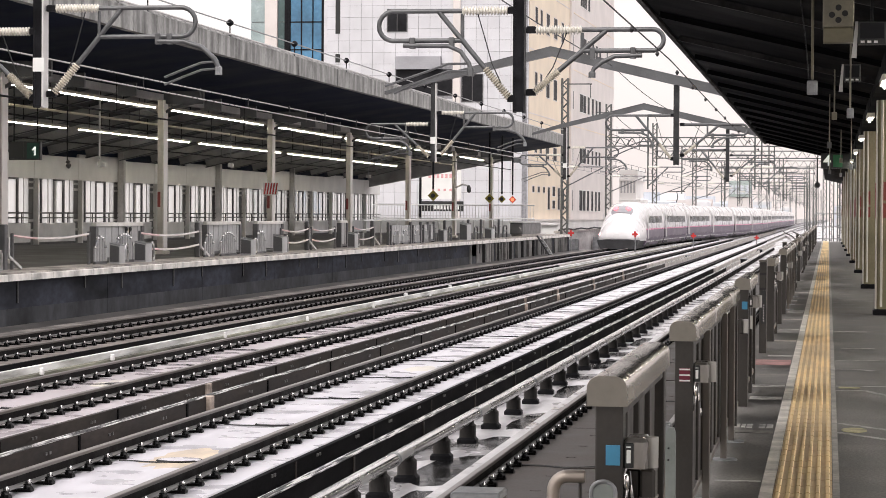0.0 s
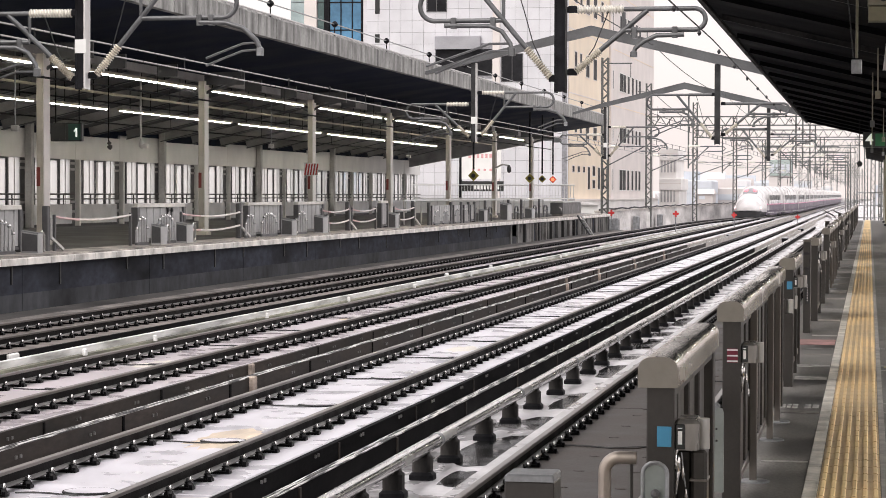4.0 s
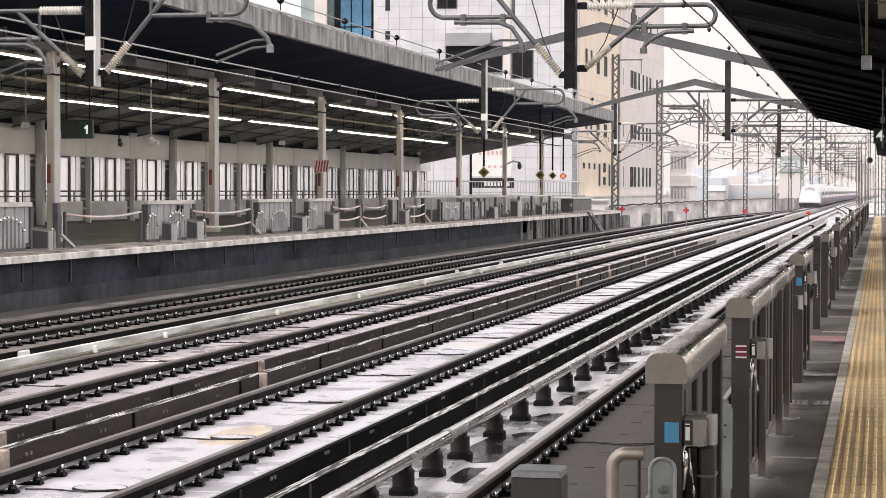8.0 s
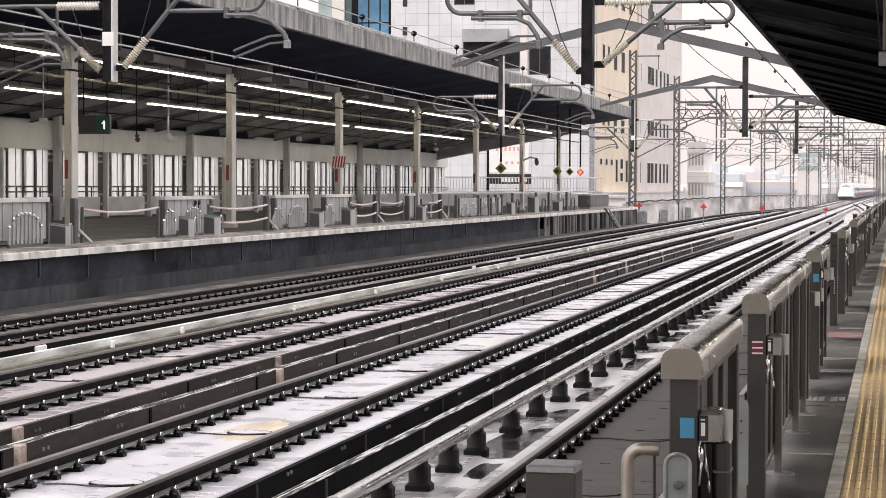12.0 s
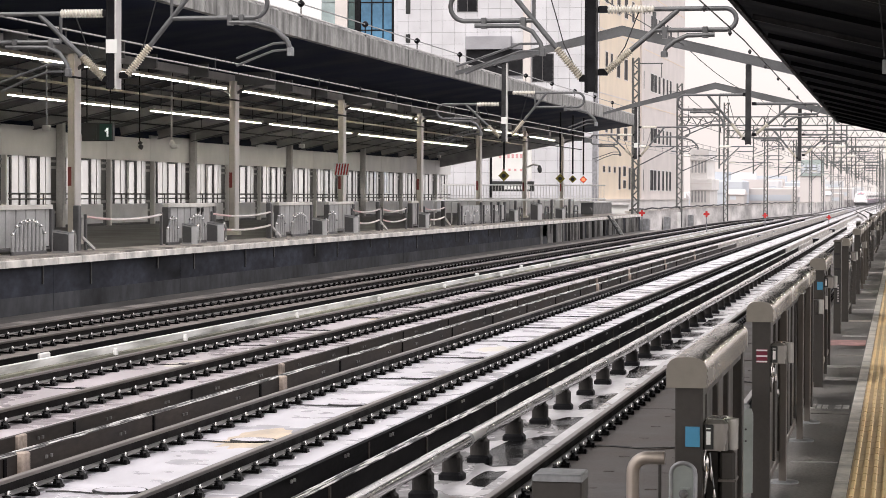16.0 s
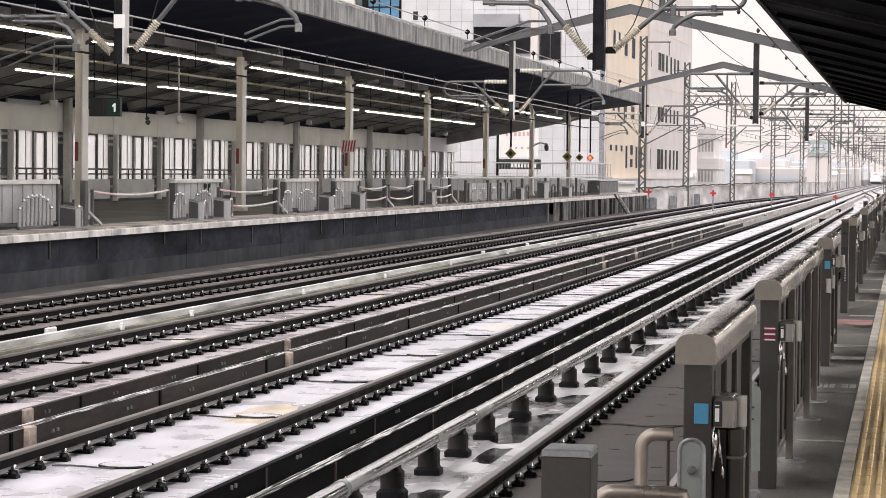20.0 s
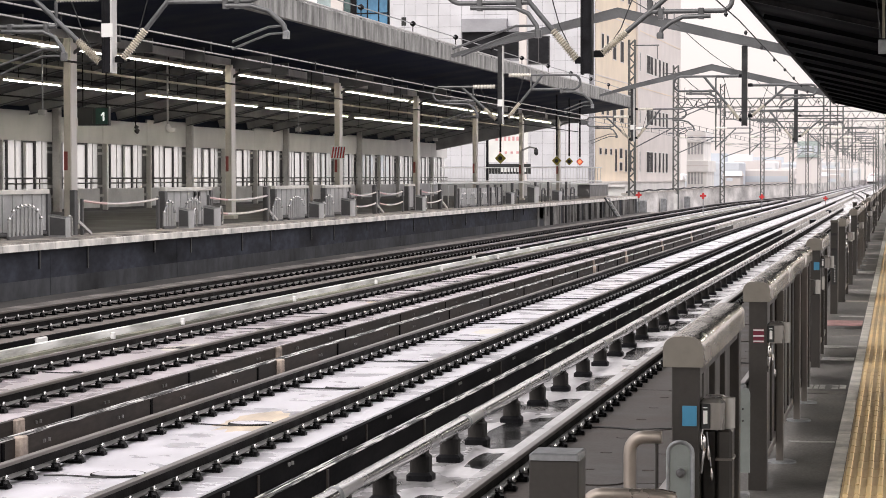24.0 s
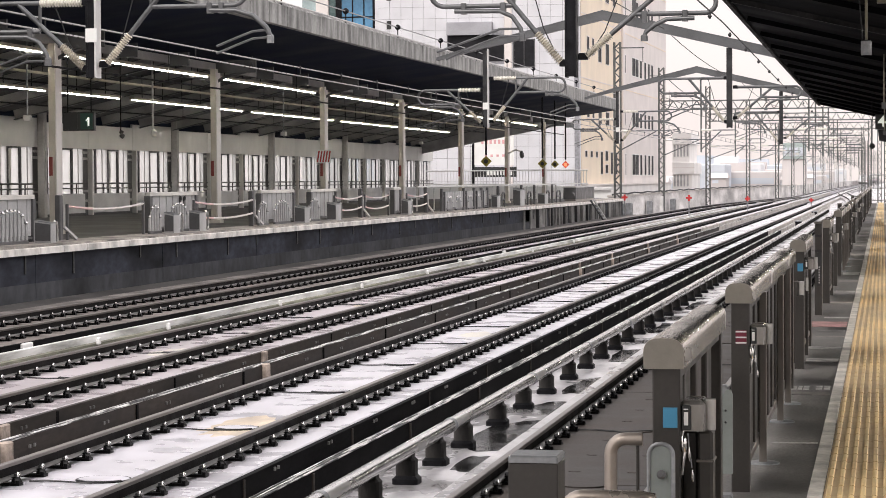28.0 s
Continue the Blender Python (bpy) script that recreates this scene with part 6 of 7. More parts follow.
def fence_unit(y0, y1, sticker="", label="", stays=(), gear=False, dz=0.0, case=False):
    L_ = y1 - y0
    u = thing("platform_fence", "bronze metal platform fence with rounded top rail" + label, "fence", "platform fences", at=(FENCE_X, y0, 0))
    cap = Mesh().prism(cap_profile(), 0, L_)
    cap.smooth = True
    part("cap_rail", cap, FENCECAP, u, "rounded metal top rail")
    part("end_cap", Mesh().prism([(x * 0.99, z * 0.999) for x, z in cap_profile()], -0.006, 0), CAPEND, u, "beige end cap")
    ep = part("end_post", Mesh().block(-0.034, 0.046, 0.012, 0.1, 0, 0.831, 0.004), FENCE, u)
    part("end_post", Mesh().block(-0.034, 0.046, L_ - 0.1, L_ - 0.012, 0, 0.831, 0.004), FENCE, u)
    n = max(3, round((L_ - 0.24) / 0.21))
    for q in range(n):
        a_, b_ = 0.12 + (L_ - 0.24) * q / n, 0.12 + (L_ - 0.24) * (q + 1) / n
        part("slat", Mesh().block(-0.012, 0.03 if q % 2 else 0.012, a_ + 0.004, b_ - 0.004, 0.13, 0.83, 0.004), FENCE if q % 2 else FENCEL, u)
    part("bottom_rail", Mesh().block(0.008, 0.034, 0.1, L_ - 0.1, 0.10, 0.135, 0.005), FENCEL, u)
    part("upper_rail", Mesh().block(0.016, 0.04, 0.1, L_ - 0.1, 0.795, 0.829, 0.004), FENCE, u)
    for y in stays:
        part("stay_post", Mesh().block(0.034, 0.07, y - 0.03, y + 0.03, 0.01, 0.83, 0.004), FENCEL, u)
        part("foot_disc", Mesh().lathe((0.056, y, 0), (0.056, y, 0.012), [(0, 0.075), (0.6, 0.075), (1, 0.06)], 18), GALV, u)
    if sticker == "blue":
        part("sticker", Mesh().box(-0.003, 0.038, 0.006, 0.012, 0.658 + dz * 0.5, 0.716 + dz * 0.5), STICKB, ep, "square blue sticker")
    if sticker == "stripes":
        part("sticker", Mesh().box(-0.014, 0.033, 0.006, 0.012, 0.649, 0.71), STICKR, ep, "dark red striped sticker")
        for z in (0.652, 0.676, 0.701):
            part("white_bar", Mesh().box(-0.014, 0.033, 0.003, 0.006, z, z + 0.0065), WHITEP, ep)
    if gear:
        latch_gear(u, 0.03, dz, case)
    return u


def gate_end(y, x, top, plate=True):
    """End piece of a folding gate, standing free before the next fence."""
    u = thing("gate_end", "bronze gate end post with a bright rounded latch and grey-green plate", "gate post", "gate ends", at=(x, y, 0))
    part("post", Mesh().block(-0.025, 0.04, 0, 0.09, 0, top, 0.006), FENCE, u)
    part("latch_box", Mesh().block(-0.085, 0.0, 0.0, 0.1, top, top + 0.1, 0.005), FENCE, u)
    part("rounded_end", Mesh().lathe((0.018, 0.04, top), (0.018, 0.04, top + 0.1), [(0, 0.024), (1, 0.024)], 18), BRUSHED, u, "brushed rounded latch end")
    if plate:
        part("cover_plate", Mesh().block(-0.1, -0.055, 0.12, 0.17, 0.12, top - 0.04, 0.014), GREYGREEN, u, "grey-green cover plate")
        for z in (0.4, 0.3):
            part("bolt", Mesh().lathe((-0.078, 0.12, z), (-0.078, 0.112, z), [(0, 0.006), (1, 0.004)], 8), MULLION, u)
    return u


fence_unit(6.6, 8.4, "blue", " and a blue sticker", gear=True, case=True)
fence_unit(10.1, 15.2, "stripes", " and red sticker", (1.04, 2.95, 4.0), True)
fence_unit(17.2, 19.0, "blue", " and a blue sticker", gear=True, dz=0.05)
fence_unit(25.45, 27.3, "", "", gear=True, dz=0.03)
fence_unit(32.6, 41.2, "", "", (1.6, 3.4, 5.2, 7.0), True)
yq = 42.9
j = 0
while yq < 120:
    fence_unit(yq, yq + (1.9 if j % 2 == 0 else 7.4), "", "", (), j < 3)
    yq += 6.2 if j % 2 == 0 else 9.6
    j += 1
gate_end(16.72, -0.59, 0.53)
gate_end(18.0, -0.6, 0.5, False)
gate_end(29.6, -0.6, 0.55)
# grey-green hinge plate of the folding gate before the second fence
u = thing("folding_gate", "folded end of a gate with a grey-green plate and steel sleeve", "gate", at=(-0.64, 9.78, 0))
part("plate", Mesh().prism([(-0.022, 0.12), (0.024, 0.12), (0.024, 0.455), (0.016, 0.478), (-0.002, 0.478), (-0.022, 0.45)], 0, 0.02), GREYGREEN, u)
part("sleeve", Mesh().block(-0.05, 0.004, 0.02, 0.09, 0.444, 0.496, 0.01), GALV, u, "worn steel sleeve")
part("pin", Mesh().tube([(-0.035, 0.05, 0), (-0.035, 0.05, 0.45)], 0.011, 8), FENCE, u)
part("foot", Mesh().block(-0.06, 0.02, 0.0, 0.1, 0, 0.03, 0.008), GALV, u)
for z in (0.39, 0.34):
    part("bolt", Mesh().lathe((-0.006, 0.0, z), (-0.006, -0.006, z), [(0, 0.005), (1, 0.003)], 8), MULLION, u)
# gate pillars with displays and black slots
for y, x in ((23.27, -0.625), (39.9, -0.72), (56.9, -0.72)):
    u = thing("gate_pillar", "bronze gate pillar with a narrow black display", "gate pillar", "gate pillars", at=(x, y, 0))
    part("body", Mesh().block(-0.036, 0.036, 0, 0.3, 0, 0.915, 0.008), FENCE, u)
    dp_ = part("display", Mesh().box(-0.018, 0.03, -0.008, 0, 0.295, 0.63), SIGNB, u, "narrow black display")
    for q in range(7):
        part("writing_bar", Mesh().box(0.002, 0.014, -0.01, -0.008, 0.32 + q * 0.026, 0.332 + q * 0.026), LIGHTGREY, dp_)
    for z in (0.785, 0.635):
        part("slot", Mesh().box(-0.034, 0.032, -0.006, 0, z, z + 0.022), MULLION, u)
    part("hook", Mesh().box(0.022, 0.034, -0.006, 0, 0.70, 0.745), MULLION, u)
    part("top_lid", Mesh().block(-0.042, 0.042, -0.006, 0.306, 0.915, 0.935, 0.006), FENCEL, u)
# pieces nearest the eye
u = thing("flat_top_post", "square bronze post with a pale flat top", "post", at=(-0.7525, 5.03, 0))
part("body", Mesh().block(-0.0555, 0.0555, 0, 0.12, 0, 0.746, 0.003), FENCE, u)
part("lid", Mesh().block(-0.0555, 0.0555, 0.0, 0.12, 0.746, 0.762, 0.004), GALV, u, "pale metal lid")
for yb, x0, x1, z in ((6.45, -0.745, -0.655, 0.642), (5.5, -0.745, -0.56, 0.607)):
    u = thing("bent_rail", "bent bronze tube rail beside the fence", "rail", "bent rails", at=(0, yb, 0))
    pts = [(x0, 0, 0), (x0, 0, z - 0.05)] + [(x0 + 0.042 - 0.042 * math.cos(radians(a)), 0, z - 0.042 + 0.042 * math.sin(radians(a))) for a in range(10, 91, 16)] + [(x1, 0, z)]
    pts += [(x1 + 0.02, 0, z), (x1 + 0.025, 0.01, z - 0.03), (x1 + 0.025, 0.01, 0)] if yb < 6 else []
    part("tube", Mesh().tube(pts, 0.0185, 12), TUBEB, u)
    part("leg", Mesh().tube([(x0 + 0.075, 0.01, 0), (x0 + 0.075, 0.01, z)], 0.005, 8), FENCE, u)
u = thing("door_release_plate", "grey-green capsule plate framed by a tube", "control plate", at=(-0.595, 6.36, 0))
cp = [(0.03, 0), (0.03, 0.61)] + [(0.03 * math.cos(a), 0.61 + 0.03 * math.sin(a)) for a in [math.pi * i / 8 for i in range(1, 8)]] + [(-0.03, 0.61), (-0.03, 0)]
part("plate", Mesh().prism(cp, 0, 0.012), GREYGREEN, u)
part("frame", Mesh().tube([(x * 1.13, 0.0, z) for x, z in cp], 0.006, 8), GALV, u)
part("knob", Mesh().lathe((0.002, 0.0, 0.555), (0.002, -0.02, 0.555), [(0, 0.013), (0.6, 0.013), (1, 0.006)], 12), FDARK, u)
part("knob_plate", Mesh().box(-0.008, 0.018, -0.004, 0.0, 0.535, 0.573), GREYGREEN, u)
for q in range(5):
    part("vent_slot", Mesh().box(-0.018, 0.018, -0.003, 0.0, 0.46 - q * 0.011, 0.465 - q * 0.011), FDARK, u)

# floor markings on the near platform
def mark(x0, x1, y0, y1, m_, label):
    return solo("floor_marking", Mesh().block(x0, x1, y0, y1, 0.0, 0.004, 0.001), m_, label, "floor marking", "floor markings")
mark(-0.66, -0.32, 21.45, 22.2, PINKF, "faded pink painted patch on the asphalt")
mark(-0.70, -0.665, 21.25, 22.4, FLOORW, "white painted block on the asphalt")
mark(-0.62, -0.32, 18.68, 18.9, FLOORW, "worn white line on the asphalt")
for x0, x1 in ((-0.58, -0.545), (-0.535, -0.51), (-0.5, -0.465), (-0.42, -0.38), (-0.37, -0.33)):
    mark(x0, x1, 15.05, 15.3, FLOORW, "worn white painted letter stroke on the asphalt")
mark(-0.55, -0.33, 33.0, 33.9, FLOORW, "worn white line on the asphalt")
mark(0.108, 0.279, 18.68, 18.82, FLOORY, "short worn yellowish bar on the asphalt")
el = Mesh().lathe((0.192, 15.03, 0), (0.192, 15.03, 0.004), [(0, 0.082), (1, 0.082)], 24)
el.v = [(x, 15.03 + (y - 15.03) * 2.0, z) for x, y, z in el.v]
solo("floor_marking", el, FLOORY, "worn yellow oval painted on the asphalt", "floor marking", "floor markings")
for x0, y0, x1, y1 in ((0.09, 15.51, 0.8, 14.57), (0.088, 14.85, 0.75, 13.94), (0.086, 18.9, 0.9, 18.95), (0.085, 18.4, 0.311, 18.45), (0.311, 18.45, 0.75, 17.2), (0.27, 22.3, 0.9, 22.46), (0.079, 22.25, 0.217, 22.28), (0.33, 20.97, 0.43, 20.8), (0.163, 24.34, 0.509, 24.35), (0.10, 27.85, 0.48, 27.85)):
    solo("floor_marking", Mesh().bar((x0, y0, 0.002), (x1, y1, 0.002), 0.05, 0.003), FLOORW if y0 < 22 else FLOORL, "thin pale line painted on the asphalt", "floor marking", "floor markings")
for q in range(11):
    mark(0.075 + q * 0.023, 0.087 + q * 0.023, 20.93, 21.02, FLOORW, "small white dash of a dotted floor line")
    mark(-0.56 + q * 0.022, -0.548 + q * 0.022, 20.85, 20.94, FLOORL, "small white dash of a dotted floor line")
for q in range(40):
    solo("paving_joint", Mesh().box(-0.56, -0.32, 12 + q * 2.7, 12.05 + q * 2.7 + 0.12 * (q % 3), 0.0, 0.0025), TANF if q % 2 else FLOORW, "thin worn joint line across the asphalt", "joint line", "joint lines", "structure")

# ---- under the near roof ----
AGEDB = mat("aged_beige_box", (0.22, 0.20, 0.15), 0.5, vary=0.12, scale=4, fine=40)
PURLN = mat("paler_grey_purlin", (0.035, 0.034, 0.035), 0.6, vary=0.3, scale=3, fine=20, spec=0.1)
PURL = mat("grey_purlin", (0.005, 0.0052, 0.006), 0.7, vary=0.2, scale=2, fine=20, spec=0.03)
pr_ = thing("roof_framing", "dark purlins and cross beams under the near roof", "roof framing", kind="structure")
ru = lambda x: 3.78 - (x + 2.03) * 0.68 / 2.93
for j in range(19):
    y = 9 + j * 3.6
    # beams 3, 4 and 6 get a paler grey than the rest
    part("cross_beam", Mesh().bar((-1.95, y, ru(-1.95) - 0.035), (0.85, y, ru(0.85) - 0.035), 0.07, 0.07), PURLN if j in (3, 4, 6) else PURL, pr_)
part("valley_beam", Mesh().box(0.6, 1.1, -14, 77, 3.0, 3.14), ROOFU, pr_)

u = thing("hanging_box", "small pale junction box on a hanging conduit", "junction box", at=(-0.13, 20, 0))
part("conduit", Mesh().tube([(0, 0, 2.55), (0, 0, ru(-0.13))], 0.012, 8), OLIVE, u)
part("box", Mesh().block(-0.045, 0.045, -0.04, 0.04, 2.42, 2.54, 0.008), GALV, u)
part("cable", Mesh().tube([(-0.12, 0.2, ru(-0.25)), (-0.06, 0.1, 2.9), (-0.03, 0.05, 2.56)], 0.006, 5), WIRE, u)
u = thing("speaker_cabinet", "cream steel box with three round black holes under the roof", "speaker", at=(0.08, 18, 0))
part("cabinet", Mesh().block(-0.12, 0.12, 0, 0.2, 2.84, 3.08, 0.012), AGEDB, u)
part("lower_cover", Mesh().block(-0.115, 0.115, 0.01, 0.2, 2.72, 2.835, 0.01), OLIVE, u)
for x, z in ((-0.05, 2.93), (0.05, 2.94), (0.0, 2.89), (0.0, 2.985)):
    part("hole", Mesh().lathe((x, -0.012, z), (x, 0, z), [(0, 0.024), (1, 0.024)], 12), MULLION, u)
part("hanger", Mesh().tube([(-0.08, 0.1, 3.08), (-0.08, 0.1, ru(0.0))], 0.01, 6).tube([(0.08, 0.1, 3.08), (0.08, 0.1, ru(0.16))], 0.01, 6), MASTD, u)
for y, x0, x1, z0, z1 in ((18.0, 0.23, 0.44, 2.70, 2.88), (24.0, 0.16, 0.33, 2.76, 2.94)):
    u = thing("hanging_monitor", "black station monitor with pale side hung from the roof", "monitor", "hanging monitors", at=(0, y, 0))
    part("case", Mesh().block(x0, x1, 0, 0.08, z0, z1, 0.006), SIGNB, u)
    part("screen", Mesh().box(x0 + 0.015, x1 - 0.015, -0.004, 0, z0 + 0.045, z1 - 0.015), DARKGLASS, u)
    part("side_shield", Mesh().face_set([(x0 - 0.05, 0.02, z0 - 0.1), (x0 - 0.01, 0.02, z0 - 0.1), (x0, 0.02, z1), (x0 - 0.02, 0.02, z1), (x0 - 0.05, 0.05, z0 - 0.1), (x0 - 0.01, 0.05, z0 - 0.1), (x0, 0.05, z1), (x0 - 0.02, 0.05, z1)], [(0, 1, 2, 3), (7, 6, 5, 4), (0, 4, 5, 1), (1, 5, 6, 2), (2, 6, 7, 3), (3, 7, 4, 0)]), LIGHTGREY, u, "pale side shield")
    for q in range(3):
        part("writing_bar", Mesh().box(x0 + 0.02 + q * 0.05, x0 + 0.05 + q * 0.05, -0.004, 0, z0 + 0.012, z0 + 0.03), WHITEP, u)
    part("hanger", Mesh().tube([((x0 + x1) / 2, 0.04, z1), ((x0 + x1) / 2, 0.04, ru(0.3))], 0.012, 6), MASTD, u)
u = thing("platform_number_sign", "black and green hanging sign showing a pale 4", "sign", at=(0.27, 61, 0))
part("case", Mesh().block(-0.46, 0.46, 0, 0.14, 2.62, 3.02, 0.015), SIGNB, u)
part("green_face", Mesh().box(-0.14, 0.1, -0.01, 0, 2.66, 2.98), mat("sign_bright_green", (0.015, 0.12, 0.045), 0.4, vary=0.05, bump=0), u)
digits("4", 0.40, glow("lit_pale_lettering", (0.85, 0.9, 0.8), 0.35), u, (-0.29, -0.015, 2.82))
part("hanger", Mesh().tube([(-0.3, 0.07, 3.02), (-0.3, 0.07, ru(0.0))], 0.015, 6).tube([(0.3, 0.07, 3.02), (0.3, 0.07, ru(0.5))], 0.015, 6), MASTD, u)
u = thing("round_signal", "round black signal disc hung on a rod", "signal", at=(-0.27, 61, 0))
part("disc", Mesh().lathe((0, 0, 2.19), (0, 0.06, 2.19), [(0, 0.075), (1, 0.075)], 16), MULLION, u)
part("rod", Mesh().tube([(0, 0.03, 2.26), (0, 0.03, ru(-0.27))], 0.012, 6), MASTD, u)
random.seed(9)
for j in range(7):
    y = 24 + j * 6.4
    x = 0.02 + 0.45 * random.random()
    z = 2.3 + random.random() * 0.5
    u = thing("conduit_drop", "thin conduit with a small grey box under the roof", "conduit", "conduit drops", at=(x, y, 0))
    part("conduit", Mesh().tube([(0, 0, z), (0, 0, ru(x))], 0.01, 6), AGEDB, u)
    part("box", Mesh().block(-0.035, 0.035, -0.03, 0.03, z - 0.1, z, 0.006), (GALV, AGEDB, FDARK)[j % 3], u)
for j in range(5):
    y = 24 + j * 9.0
    u = thing("hanging_lamp", "pale strip lamp hung along the near platform", "lamp", "near platform lamps", at=(0.6, y, 0))
    part("housing", Mesh().box(-0.05, 0.05, 0, 1.3, 2.78, 2.84), CREAM, u)
    part("tube", Mesh().tube([(0, 0.05, 2.765), (0, 1.25, 2.765)], 0.016, 8), TUBE, u)
    part("hanger", Mesh().tube([(0, 0.65, 2.84), (0, 0.65, ru(0.55))], 0.01, 6), MASTD, u)
# added lamp row, mostly out of view, to brighten the near platform
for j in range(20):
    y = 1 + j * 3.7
    u = thing("strip_lamp", "added white strip lamp that brightens the near platform", "lamp", "near strip lamps", at=(1.9, y, 0))
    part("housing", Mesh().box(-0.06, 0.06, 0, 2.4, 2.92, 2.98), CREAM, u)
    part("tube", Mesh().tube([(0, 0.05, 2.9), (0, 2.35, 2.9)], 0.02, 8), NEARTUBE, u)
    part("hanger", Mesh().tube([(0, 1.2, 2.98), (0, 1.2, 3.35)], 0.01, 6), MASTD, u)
for ob in list(bpy.data.objects):
    if ob.name.startswith("platform_column"):
        part("red_plate", Mesh().box(-0.188, -0.181, -0.05, 0.05, 1.35, 1.85), bpy.data.materials["faded_red_plate"], ob, "faded red plate")
        for z0, z1 in ((1.36, 1.56), (1.60, 1.86)):
            part("red_plate", Mesh().box(-0.115, -0.045, -0.190, -0.183, z0, z1), bpy.data.materials["faded_red_plate"], ob, "narrow faded red plate")
        part("conduit", Mesh().tube([(-0.1, -0.2, 0.12), (-0.1, -0.2, 3.1)], 0.018, 6), CREAM, ob)

# ---- small things on the tracks ----
STAINB = mat("stained_pale_block", (0.40, 0.33, 0.28), 0.8, vary=0.3, scale=6, fine=30)
BRK = (21.0, 30.54, 64.0, 71.8, 83, 95)
MRK = (35.84, 75.3, 84.4)
RUSTY = mat("rust_stained_concrete", (0.50, 0.27, 0.13), 0.8, vary=0.35, scale=5, fine=30)
for y in BRK:
    u = thing("pipe_bracket", "pale concrete block clamping cables to the low wall", "bracket", "cable brackets", at=(-8.33, y, 0))
    part("block", Mesh().block(-0.05, 0.05, -0.09, 0.09, -1.45, -1.13, 0.015), STAINB, u)
    part("foot", Mesh().block(-0.05, 0.26, -0.2, 0.16, -1.62, -1.44, 0.03), RUSTY, u, "rust-stained foot")
    solo("pale_block", Mesh().block(-9.31, -9.25, y * 1.112 - 0.12, y * 1.112 + 0.12, -1.6, -1.225, 0.015), STAINB, "stained pale block on the dark slab side", "block", "pale blocks")
for y in MRK:
    solo("white_marker", Mesh().block(-13.87, -13.8, y - 0.22, y + 0.22, -1.6, -1.26, 0.02), WHITEP, "white painted block on the slab side", "block", "white blocks")
for y in (34.4, 38.0, 45.5, 53, 61, 70, 80, 91, 102):
    u = thing("duct_collar", "cream collar on the white cable duct", "collar", "duct collars", at=(-12.09, y, 0))
    part("collar", Mesh().block(-0.03, 0.03, -0.05, 0.05, -1.17, -1.06, 0.015), PIPEW, u)
random.seed(3)
for k, zz in ((1, -1.372), (2, -1.222)):
    for j in range(12):
        y = 2.4 + (4 + j) * LEN
        c = centre(k, y)
        u = thing("signal_cable", "thin black cable lying across the track slab", "cable", "slab cables", at=(c, y, zz))
        pts = [(-0.62 + q * 0.155, -0.28 + 0.05 * math.sin(q * 1.3 + j), 0.012) for q in range(5)]
        pts += [(0.26 * math.cos(radians(a)), 0.26 * math.sin(radians(a)), 0.012) for a in range(215, 330, 16)]
        part("cable", Mesh().tube(pts, 0.009, 5), MULLION, u)
for k in (5.10, 5.34):
    part("cable", Mesh().tube([(-k - 0.18 + 0.03 * math.sin(q * 0.9), 4 + q * 2.0, -1.645) for q in range(70)], 0.03, 5), GALV, thing("trough_cable", "grey cable lying in the wet trough between tracks", "cable", "trough cables"))
for k in (8.75, 9.0):
    part("cable", Mesh().tube([(-k - 0.02 + 0.04 * math.sin(q * 0.7), 4 + q * 2.0, -1.63) for q in range(80)], 0.035, 5), GALV, thing("trough_cable", "grey cable lying in the wet trough between tracks", "cable", "trough cables"))

# grout holes and stains on the wet slabs
hole = Mesh().lathe((0, 0, 0), (0, 0, 0.004), [(0, 0.035), (1, 0.035)], 10)
hole.v = [(x * 1.6, y, z) for x, y, z in hole.v]
hm = hole.data("grout_hole", SIDEB)
gh = thing("grout_holes", "small dark grout holes in the wet track slabs", "grout hole", kind="structure")
for k, zz in ((1, -1.375), (2, -1.225), (0, -1.335)):
    for j in range(3, 16):
        for q in range(3):
            for x in ((0.5,) if k else (0.35, -0.2)):
                y = 2.4 + j * LEN + 0.9 + q * 1.3
                part("grout_hole", hm, None, gh, at=pose(centre(k, y) + x, y, zz))
STAIN = mat("tan_silt_film", (0.56, 0.46, 0.35), 0.45, vary=0.16, scale=3, fine=24, stretch=(1, 0.5, 1), place=True)
STAINL = mat("pale_silt_film", (0.62, 0.58, 0.52), 0.45, vary=0.14, scale=3, fine=24, place=True)
random.seed(12)
for x, y, w, h, m_ in ((-7.05, 24.9, 0.42, 1.15, STAIN), (-10.6, 33.6, 0.38, 0.9, STAINL), (-7.1, 40.2, 0.3, 0.8, STAINL), (-10.5, 46.6, 0.35, 0.7, STAIN)):
    zz = -1.375 if x > -9 else -1.225
    rim = []
    for q in range(26):
        a = q * math.pi / 13
        k9 = random.uniform(0.72, 1.12)
        rim.append((x + w * k9 * math.cos(a), y + h * k9 * math.sin(a)))
    sm_ = Mesh().face_set([(a, b, zz) for a, b in rim] + [(x + (a - x) * 0.96, y + (b - y) * 0.96, zz + 0.002) for a, b in rim], [tuple(range(25, -1, -1)), tuple(range(26, 52))] + [(q, (q + 1) % 26, 26 + (q + 1) % 26, 26 + q) for q in range(26)])
    solo("silt_stain", sm_, m_, "tan film of dried silt on the wet slab", "stain", "silt stains")
